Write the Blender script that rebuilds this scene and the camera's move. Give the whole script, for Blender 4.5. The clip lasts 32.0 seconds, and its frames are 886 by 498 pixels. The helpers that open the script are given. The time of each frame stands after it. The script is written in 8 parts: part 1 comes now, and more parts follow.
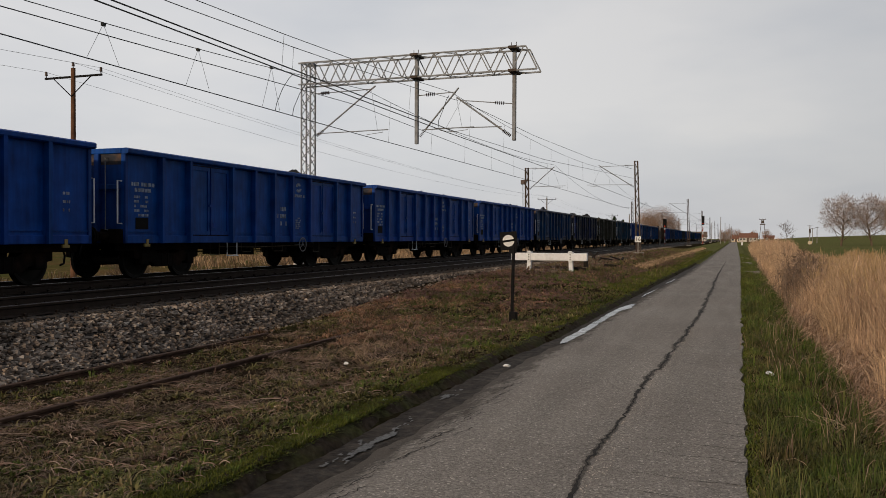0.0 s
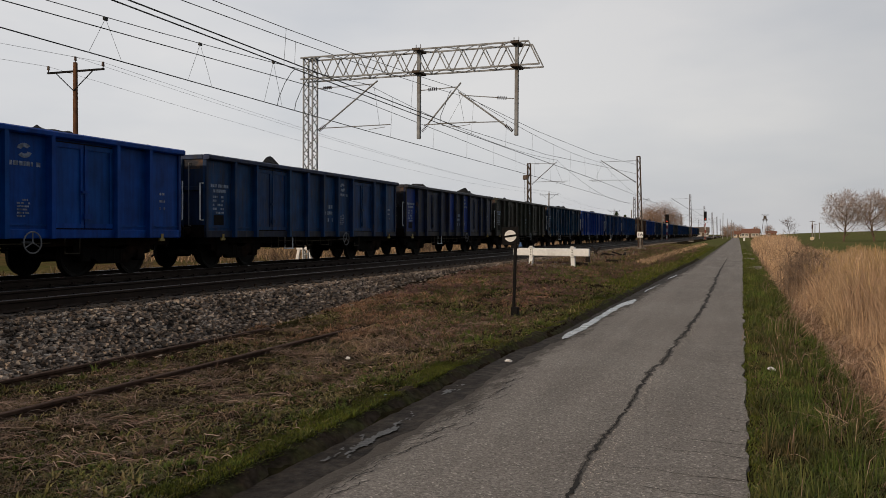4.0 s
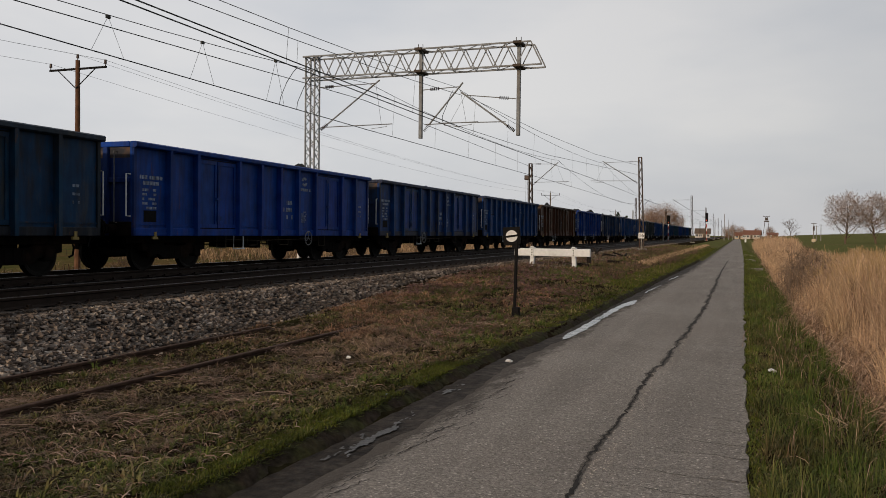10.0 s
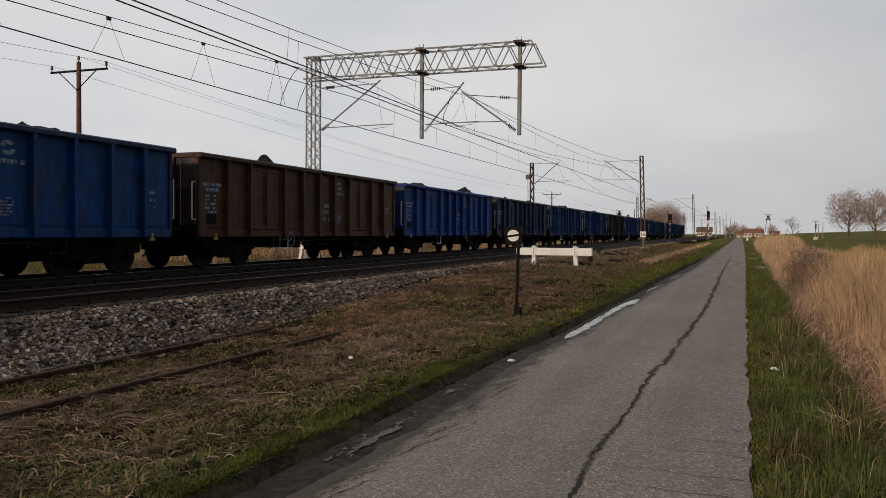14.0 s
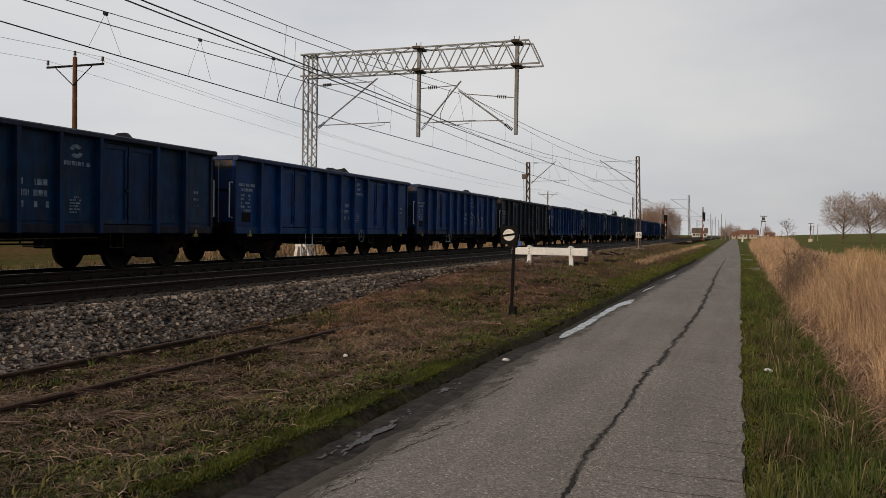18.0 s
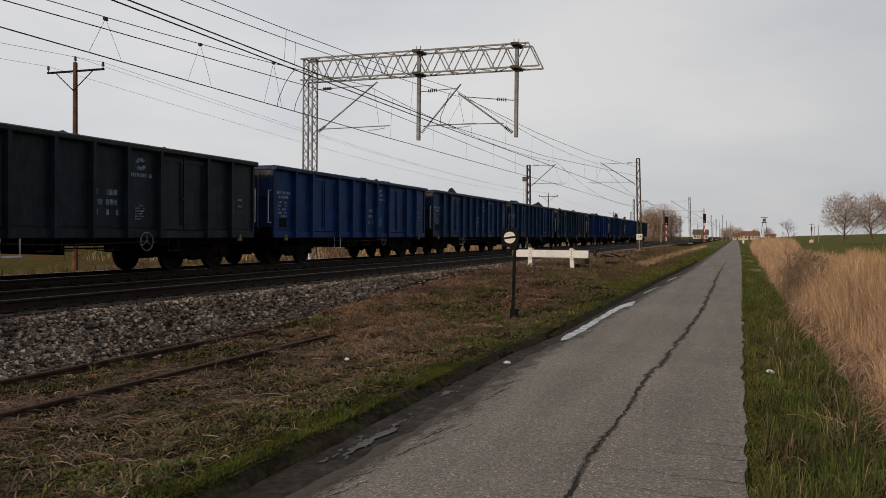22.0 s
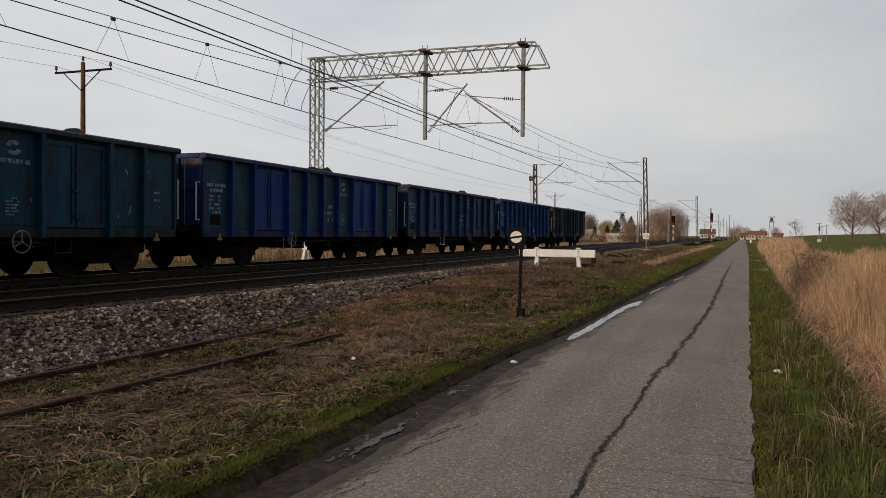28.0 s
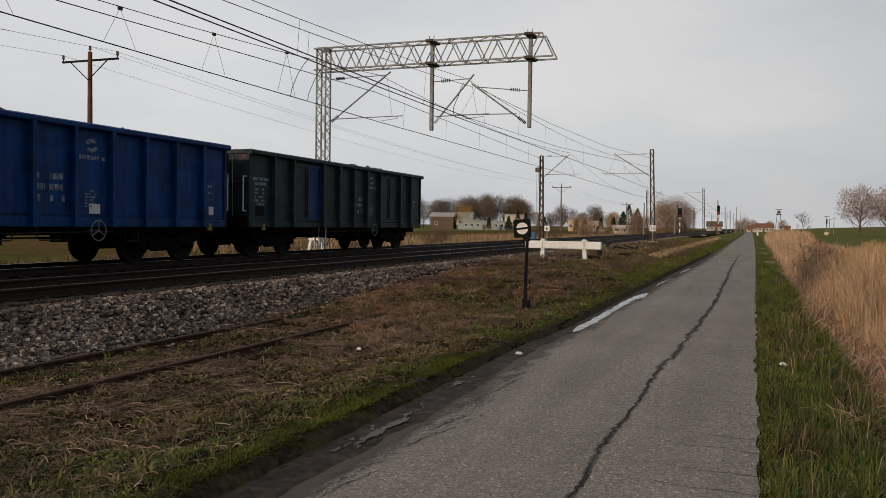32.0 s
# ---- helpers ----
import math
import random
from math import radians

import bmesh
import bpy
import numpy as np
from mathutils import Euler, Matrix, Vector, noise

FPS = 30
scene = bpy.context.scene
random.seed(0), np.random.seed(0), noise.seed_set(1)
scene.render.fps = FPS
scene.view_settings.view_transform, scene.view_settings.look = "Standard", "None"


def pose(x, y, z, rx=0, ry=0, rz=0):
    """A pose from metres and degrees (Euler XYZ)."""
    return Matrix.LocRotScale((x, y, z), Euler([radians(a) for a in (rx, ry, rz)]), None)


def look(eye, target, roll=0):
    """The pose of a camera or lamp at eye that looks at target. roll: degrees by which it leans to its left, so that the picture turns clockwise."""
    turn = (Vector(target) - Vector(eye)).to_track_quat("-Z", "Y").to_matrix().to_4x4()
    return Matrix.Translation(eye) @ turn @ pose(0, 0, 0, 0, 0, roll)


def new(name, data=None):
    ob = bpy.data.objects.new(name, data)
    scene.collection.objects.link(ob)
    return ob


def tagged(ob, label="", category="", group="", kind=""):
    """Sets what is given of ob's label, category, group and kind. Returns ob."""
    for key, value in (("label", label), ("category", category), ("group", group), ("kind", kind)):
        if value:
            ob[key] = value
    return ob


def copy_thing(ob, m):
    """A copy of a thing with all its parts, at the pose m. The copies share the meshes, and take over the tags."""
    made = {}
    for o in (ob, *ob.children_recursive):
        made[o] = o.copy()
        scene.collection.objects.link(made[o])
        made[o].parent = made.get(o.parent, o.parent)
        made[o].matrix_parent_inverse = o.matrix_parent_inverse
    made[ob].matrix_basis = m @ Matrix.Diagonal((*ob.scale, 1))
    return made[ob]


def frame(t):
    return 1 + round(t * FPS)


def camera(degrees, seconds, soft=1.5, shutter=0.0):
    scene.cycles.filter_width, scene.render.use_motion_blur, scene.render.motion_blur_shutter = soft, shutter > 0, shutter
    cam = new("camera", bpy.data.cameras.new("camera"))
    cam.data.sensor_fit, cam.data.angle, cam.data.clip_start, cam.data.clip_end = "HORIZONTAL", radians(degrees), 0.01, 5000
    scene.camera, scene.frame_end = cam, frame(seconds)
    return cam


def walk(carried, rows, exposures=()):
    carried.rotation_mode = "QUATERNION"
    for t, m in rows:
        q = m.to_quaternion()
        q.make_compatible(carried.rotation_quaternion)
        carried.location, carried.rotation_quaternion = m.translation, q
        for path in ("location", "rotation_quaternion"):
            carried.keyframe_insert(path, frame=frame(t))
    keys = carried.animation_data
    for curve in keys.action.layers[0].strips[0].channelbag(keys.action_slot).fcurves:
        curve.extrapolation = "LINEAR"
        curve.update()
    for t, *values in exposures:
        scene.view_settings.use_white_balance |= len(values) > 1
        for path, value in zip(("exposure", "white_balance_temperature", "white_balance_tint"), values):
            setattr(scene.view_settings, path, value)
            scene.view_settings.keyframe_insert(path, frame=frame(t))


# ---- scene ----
EYE = (0.0, 0.0, 1.75)
PATH = [
    (0, 19.793, -0.827, 0.260),
    (0.5, 19.825, -0.875, 0.297),
    (1, 19.846, -0.906, 0.373),
    (1.5, 19.852, -0.958, 0.490),
    (2, 19.858, -0.961, 0.499),
    (2.5, 19.892, -1.010, 0.490),
    (3, 19.917, -1.093, 0.392),
    (3.5, 19.913, -1.156, 0.371),
    (5.5, 20.071, -1.228, 0.377),
    (6, 20.098, -1.313, 0.492),
    (6.5, 20.075, -1.327, 0.613),
    (7, 20.093, -1.331, 0.728),
    (7.5, 20.091, -1.264, 0.713),
    (8, 20.036, -1.215, 0.749),
    (8.5, 20.037, -1.213, 0.739),
    (9, 20.027, -1.214, 0.748),
    (9.5, 19.992, -1.203, 0.710),
    (10, 20.007, -1.194, 0.687),
    (10.5, 20.019, -1.205, 0.619),
    (11, 20.024, -1.189, 0.550),
    (11.5, 20.073, -1.194, 0.488),
    (12, 20.090, -1.143, 0.492),
    (12.5, 20.116, -1.125, 0.433),
    (13, 20.134, -1.108, 0.369),
    (13.5, 20.138, -1.158, 0.319),
    (14, 20.122, -1.205, 0.392),
    (14.5, 20.058, -1.228, 0.559),
    (16.5, 19.897, -1.348, 1.006),
    (17, 19.855, -1.324, 1.024),
    (17.5, 19.845, -1.313, 0.959),
    (18, 19.812, -1.290, 0.901),
    (18.5, 19.781, -1.251, 0.830),
    (19, 19.809, -1.217, 0.764),
    (19.5, 19.816, -1.176, 0.745),
    (20, 19.835, -1.132, 0.679),
    (20.5, 19.857, -1.122, 0.576),
    (21, 19.872, -1.126, 0.583),
    (21.5, 19.868, -1.083, 0.511),
    (22, 19.877, -1.080, 0.573),
    (22.5, 19.883, -1.092, 0.531),
    (23, 19.888, -1.135, 0.481),
    (23.5, 19.907, -1.121, 0.430),
    (24, 19.966, -1.117, 0.343),
    (24.5, 20.006, -1.193, 0.450),
    (25, 20.065, -1.212, 0.494),
    (25.5, 20.158, -1.153, 0.480),
    (27.5, 20.299, -1.075, 0.499),
    (28, 20.330, -1.124, 0.583),
    (28.5, 20.371, -1.212, 0.614),
    (29, 20.414, -1.307, 0.643),
    (29.5, 20.424, -1.403, 0.635),
    (30, 20.471, -1.456, 0.616),
    (30.5, 20.493, -1.517, 0.729),
    (31, 20.512, -1.588, 0.781),
    (31.5, 20.544, -1.678, 0.838),
    (32, 20.736, -1.758, 0.857),
]
cam = camera(57.132, 32.0, soft=0.72)


def aim(yaw, pitch, roll):
    """Camera pose: degrees to the left of the road's line, up, and leaning to its left."""
    a, b = radians(yaw), radians(pitch)
    way = Vector((-math.sin(a) * math.cos(b), math.cos(a) * math.cos(b), math.sin(b)))
    return look(EYE, Vector(EYE) + way, roll)


walk(cam, [(t, aim(a, b, c)) for t, a, b, c in PATH])

# ---- world, sun, exposure ----
SUN_ELEVATION, SUN_TURN = 16.0, 192.0      # low sun behind the camera, hazy
world = bpy.data.worlds.new("sky")
scene.world = world
world.use_nodes = True
wn, wl = world.node_tree.nodes, world.node_tree.links
wn.clear()
w_out = wn.new("ShaderNodeOutputWorld")
w_bg = wn.new("ShaderNodeBackground")
w_sky = wn.new("ShaderNodeTexSky")
w_sky.sky_type = "NISHITA"
w_sky.sun_disc = False
w_sky.sun_elevation = radians(SUN_ELEVATION)
w_sky.sun_rotation = radians(SUN_TURN)
w_sky.dust_density = 3.0
w_co = wn.new("ShaderNodeTexCoord")
w_map = wn.new("ShaderNodeMapping")
w_map.inputs["Scale"].default_value = (1.0, 1.0, 3.2)
w_noise = wn.new("ShaderNodeTexNoise")
w_noise.inputs["Scale"].default_value = 1.7
w_noise.inputs["Detail"].default_value = 5.0
w_noise.inputs["Roughness"].default_value = 0.5
w_ramp = wn.new("ShaderNodeValToRGB")
w_ramp.color_ramp.elements[0].position, w_ramp.color_ramp.elements[0].color = 0.34, (0.515, 0.54, 0.59, 1)
w_ramp.color_ramp.elements[1].position, w_ramp.color_ramp.elements[1].color = 0.68, (0.75, 0.735, 0.73, 1)
w_mul = wn.new("ShaderNodeVectorMath")
w_mul.operation = "SCALE"
w_mul.inputs["Scale"].default_value = 0.10
w_mix = wn.new("ShaderNodeMixRGB")
w_mix.inputs["Fac"].default_value = 0.9
wl.new(w_co.outputs["Generated"], w_map.inputs["Vector"])
wl.new(w_map.outputs["Vector"], w_noise.inputs["Vector"])
wl.new(w_noise.outputs["Fac"], w_ramp.inputs["Fac"])
wl.new(w_sky.outputs["Color"], w_mul.inputs[0])
wl.new(w_mul.outputs["Vector"], w_mix.inputs["Color1"])
wl.new(w_ramp.outputs["Color"], w_mix.inputs["Color2"])
# sky dimmed to the right and behind the camera, to darken the wagon sides
w_dot = wn.new("ShaderNodeVectorMath")
w_dot.operation = "DOT_PRODUCT"
w_dot.inputs[1].default_value = (0.6, -0.45, 0.0)
w_dim = wn.new("ShaderNodeMapRange")
w_dim.inputs["From Min"].default_value, w_dim.inputs["From Max"].default_value = -0.7, 0.75
w_dim.inputs["To Min"].default_value, w_dim.inputs["To Max"].default_value = 1.06, 0.22
w_all = wn.new("ShaderNodeVectorMath")
w_all.operation = "SCALE"
wl.new(w_co.outputs["Generated"], w_dot.inputs[0])
wl.new(w_dot.outputs["Value"], w_dim.inputs["Value"])
wl.new(w_mix.outputs["Color"], w_all.inputs[0])
wl.new(w_dim.outputs["Result"], w_all.inputs["Scale"])
wl.new(w_all.outputs["Vector"], w_bg.inputs["Color"])
w_bg.inputs["Strength"].default_value = 1.0
wl.new(w_bg.outputs["Background"], w_out.inputs["Surface"])

sun_data = bpy.data.lights.new("sun", "SUN")
sun_data.energy, sun_data.angle, sun_data.color = 2.0, radians(2.5), (1.0, 0.76, 0.53)
sun = new("sun", sun_data)
_a, _e = radians(SUN_TURN), radians(SUN_ELEVATION)
SUN_FROM = Vector((math.sin(_a) * math.cos(_e), math.cos(_a) * math.cos(_e), math.sin(_e)))
sun.matrix_basis = look((SUN_FROM * 50), (0, 0, 0))


# ---- materials ----
def material(name, colour, rough=0.8, metal=0.0, vary=0.25, grain=6.0, second=None, patch=0.6, blend=0.5,
             bump=0.0, bump_scale=40.0, spec=0.3, per_object=False, per_island=0.0, random=0.0):
    """A procedural surface: a base colour, a second colour in patches, fine grain, relief."""
    m = bpy.data.materials.new(name)
    m.use_nodes = True
    n, l = m.node_tree.nodes, m.node_tree.links
    b = n["Principled BSDF"]
    b.inputs["Roughness"].default_value, b.inputs["Metallic"].default_value = rough, metal
    b.inputs["Specular IOR Level"].default_value = spec
    co = n.new("ShaderNodeTexCoord")
    if per_object:
        info = n.new("ShaderNodeObjectInfo")
        base = info.outputs["Color"]
    else:
        rgb = n.new("ShaderNodeRGB")
        rgb.outputs[0].default_value = (*colour, 1)
        base = rgb.outputs[0]
    big = n.new("ShaderNodeTexNoise")
    big.inputs["Scale"].default_value, big.inputs["Detail"].default_value = patch, 6.0
    l.new(co.outputs["Object"], big.inputs["Vector"])
    if second:
        ramp = n.new("ShaderNodeValToRGB")
        ramp.color_ramp.elements[0].position, ramp.color_ramp.elements[1].position = blend - 0.12, blend + 0.12
        l.new(big.outputs["Fac"], ramp.inputs["Fac"])
        mix = n.new("ShaderNodeMixRGB")
        mix.inputs["Color2"].default_value = (*second, 1)
        l.new(ramp.outputs["Color"], mix.inputs["Fac"])
        l.new(base, mix.inputs["Color1"])
        base = mix.outputs["Color"]
    fine = n.new("ShaderNodeTexNoise")
    fine.inputs["Scale"].default_value, fine.inputs["Detail"].default_value = grain, 8.0
    l.new(co.outputs["Object"], fine.inputs["Vector"])
    span = n.new("ShaderNodeMapRange")
    span.inputs["From Min"].default_value, span.inputs["From Max"].default_value = 0.3, 0.7
    span.inputs["To Min"].default_value, span.inputs["To Max"].default_value = 1 - vary, 1 + vary
    l.new(fine.outputs["Fac"], span.inputs["Value"])
    value = span.outputs["Result"]
    if per_island or random:
        src = n.new("ShaderNodeNewGeometry").outputs["Random Per Island"] if per_island else n.new("ShaderNodeObjectInfo").outputs["Random"]
        k = per_island or random
        more = n.new("ShaderNodeMapRange")
        more.inputs["To Min"].default_value, more.inputs["To Max"].default_value = 1 - k, 1 + k
        l.new(src, more.inputs["Value"])
        both = n.new("ShaderNodeMath")
        both.operation = "MULTIPLY"
        l.new(value, both.inputs[0]), l.new(more.outputs["Result"], both.inputs[1])
        value = both.outputs[0]
    out = n.new("ShaderNodeVectorMath")
    out.operation = "SCALE"
    l.new(base, out.inputs[0]), l.new(value, out.inputs["Scale"])
    l.new(out.outputs["Vector"], b.inputs["Base Color"])
    if bump:
        bn = n.new("ShaderNodeTexNoise")
        bn.inputs["Scale"].default_value, bn.inputs["Detail"].default_value = bump_scale, 6.0
        l.new(co.outputs["Object"], bn.inputs["Vector"])
        bp = n.new("ShaderNodeBump")
        bp.inputs["Strength"].default_value, bp.inputs["Distance"].default_value = bump, 0.02
        l.new(bn.outputs["Fac"], bp.inputs["Height"])
        l.new(bp.outputs["Normal"], b.inputs["Normal"])
    return m


def wagon_paint():
    """Wagon paint in the object's colour, with rust streaks and grime by the object's alpha."""
    m = material("wagon_paint", (0, 0, 0), 0.5, vary=0.28, grain=2.2, bump=0.2, bump_scale=5.0, spec=0.14, per_object=True)
    n, l = m.node_tree.nodes, m.node_tree.links
    b = n["Principled BSDF"]
    old = b.inputs["Base Color"].links[0].from_socket
    co, info = n.new("ShaderNodeTexCoord"), n.new("ShaderNodeObjectInfo")
    mp = n.new("ShaderNodeMapping")
    mp.inputs["Scale"].default_value = (1.5, 1.5, 0.35)
    shift = n.new("ShaderNodeVectorMath")
    shift.operation = "SCALE"
    shift.inputs[0].default_value = (7.0, 31.0, 3.0)
    l.new(info.outputs["Random"], shift.inputs["Scale"])
    l.new(shift.outputs["Vector"], mp.inputs["Location"])
    no = n.new("ShaderNodeTexNoise")
    no.inputs["Scale"].default_value, no.inputs["Detail"].default_value, no.inputs["Roughness"].default_value = 2.2, 8.0, 0.65
    l.new(co.outputs["Object"], mp.inputs["Vector"]), l.new(mp.outputs["Vector"], no.inputs["Vector"])
    rg = n.new("ShaderNodeMapRange")
    rg.inputs["From Min"].default_value, rg.inputs["From Max"].default_value = 0.46, 0.66
    l.new(no.outputs["Fac"], rg.inputs["Value"])
    mu = n.new("ShaderNodeMath")
    mu.operation = "MULTIPLY"
    l.new(rg.outputs["Result"], mu.inputs[0]), l.new(info.outputs["Alpha"], mu.inputs[1])
    mix = n.new("ShaderNodeMixRGB")
    mix.inputs["Color2"].default_value = (0.030, 0.028, 0.026, 1)
    l.new(mu.outputs[0], mix.inputs["Fac"]), l.new(old, mix.inputs["Color1"])
    # small chips of rust
    chip = n.new("ShaderNodeTexNoise")
    chip.inputs["Scale"].default_value, chip.inputs["Detail"].default_value = 5.0, 10.0
    l.new(mp.outputs["Vector"], chip.inputs["Vector"])
    cr = n.new("ShaderNodeMapRange")
    cr.inputs["From Min"].default_value, cr.inputs["From Max"].default_value = 0.66, 0.72
    l.new(chip.outputs["Fac"], cr.inputs["Value"])
    cm = n.new("ShaderNodeMath")
    cm.operation = "MULTIPLY"
    l.new(cr.outputs["Result"], cm.inputs[0]), l.new(info.outputs["Alpha"], cm.inputs[1])
    mix2 = n.new("ShaderNodeMixRGB")
    mix2.inputs["Color2"].default_value = (0.11, 0.055, 0.03, 1)
    l.new(cm.outputs[0], mix2.inputs["Fac"]), l.new(mix.outputs["Color"], mix2.inputs["Color1"])
    # dull dusty scuffs, and runs of soot down the panels
    scuff, sr, sm, mix3 = n.new("ShaderNodeTexNoise"), n.new("ShaderNodeMapRange"), n.new("ShaderNodeMath"), n.new("ShaderNodeMixRGB")
    scuff.inputs["Scale"].default_value, scuff.inputs["Detail"].default_value, scuff.inputs["Roughness"].default_value = 1.5, 10.0, 0.75
    l.new(mp.outputs["Vector"], scuff.inputs["Vector"])
    sr.inputs["From Min"].default_value, sr.inputs["From Max"].default_value = 0.53, 0.63
    sr.inputs["To Max"].default_value = 0.55
    l.new(scuff.outputs["Fac"], sr.inputs["Value"])
    sm.operation = "MULTIPLY"
    l.new(sr.outputs["Result"], sm.inputs[0]), l.new(info.outputs["Alpha"], sm.inputs[1])
    mix3.inputs["Color2"].default_value = (0.075, 0.080, 0.078, 1)
    l.new(sm.outputs[0], mix3.inputs["Fac"]), l.new(mix2.outputs["Color"], mix3.inputs["Color1"])
    run, rmap, rr, mix4 = n.new("ShaderNodeTexNoise"), n.new("ShaderNodeMapping"), n.new("ShaderNodeMapRange"), n.new("ShaderNodeVectorMath")
    rmap.inputs["Scale"].default_value = (5.0, 5.0, 0.5)
    l.new(co.outputs["Object"], rmap.inputs["Vector"]), l.new(shift.outputs["Vector"], rmap.inputs["Location"]), l.new(rmap.outputs["Vector"], run.inputs["Vector"])
    run.inputs["Scale"].default_value, run.inputs["Detail"].default_value = 1.8, 6.0
    rr.inputs["From Min"].default_value, rr.inputs["From Max"].default_value = 0.35, 0.62
    rr.inputs["To Min"].default_value, rr.inputs["To Max"].default_value = 0.78, 1.08
    l.new(run.outputs["Fac"], rr.inputs["Value"])
    mix4.operation = "SCALE"
    l.new(mix3.outputs["Color"], mix4.inputs[0]), l.new(rr.outputs["Result"], mix4.inputs["Scale"])
    l.new(mix4.outputs["Vector"], b.inputs["Base Color"])
    return m


M_WAGON = wagon_paint()
# grimy steel, darkened further: the shade under the wagons is in the colour
M_UNDER = material("underframe_grime_and_shade", (0.007, 0.006, 0.0055), 0.95, vary=0.4, grain=5, second=(0.024, 0.013, 0.009), patch=1.4, blend=0.62, spec=0.1)
M_STEP = material("dirty_yellow_steel", (0.10, 0.085, 0.055), 0.8, vary=0.4, grain=6, second=(0.03, 0.025, 0.02), patch=2.0)
# wheels likewise carry the underbody shade in their near-black colour
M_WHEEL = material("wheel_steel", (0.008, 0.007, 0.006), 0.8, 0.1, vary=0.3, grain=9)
M_COAL = material("coal", (0.012, 0.012, 0.013), 0.7, vary=0.5, grain=9, bump=0.6, bump_scale=9)
M_WHITE = material("white_paint", (0.78, 0.80, 0.82), 0.6, vary=0.1, grain=8, second=(0.5, 0.47, 0.43), patch=3.0, blend=0.70)
M_BEAM = material("bluish_white_paint", (0.80, 0.84, 0.88), 0.6, vary=0.08, grain=8, second=(0.60, 0.60, 0.60), patch=3.0, blend=0.74)
M_STENCIL = material("stencil_white", (0.22, 0.28, 0.38), 0.75, vary=0.7, grain=9)
M_CHALK = material("chalky_white_paint", (0.46, 0.50, 0.54), 0.8, vary=0.4, grain=9)
M_YELLOW = material("yellow_paint", (0.34, 0.26, 0.09), 0.6, vary=0.2, grain=8)
M_BLACK = material("black_paint", (0.008, 0.008, 0.009), 0.7, vary=0.3, grain=10, spec=0.1)
M_GALV = material("galvanised_steel", (0.235, 0.255, 0.28), 0.7, 0.1, vary=0.25, grain=5, second=(0.15, 0.14, 0.13), patch=1.5, blend=0.62)
M_MAST = material("mast_steel", (0.075, 0.062, 0.052), 0.75, 0.1, vary=0.3, grain=5, second=(0.06, 0.034, 0.024), patch=1.2, blend=0.55)
M_CONC = material("concrete_post", (0.30, 0.29, 0.27), 0.9, vary=0.2, grain=12, second=(0.2, 0.18, 0.16), patch=2)
M_WIRE = material("copper_wire", (0.03, 0.032, 0.03), 0.5, 0.6, vary=0.1)
M_INSUL = material("brown_insulator", (0.05, 0.03, 0.025), 0.25, vary=0.1)
M_RAIL = material("rail_rust", (0.030, 0.020, 0.015), 0.7, 0.4, vary=0.3, grain=7)
M_RAILTOP = material("rail_polished", (0.16, 0.15, 0.15), 0.4, 0.9, vary=0.15, grain=3)
M_SIDERAIL = material("siding_rail_rust", (0.075, 0.043, 0.030), 0.85, 0.1, vary=0.35, grain=9)
M_SLEEPER = material("tarred_sleeper", (0.018, 0.014, 0.012), 0.9, vary=0.4, grain=8, random=0.3)
M_POLE = material("wooden_pole", (0.125, 0.062, 0.034), 0.85, vary=0.35, grain=4, bump=0.3, bump_scale=14)


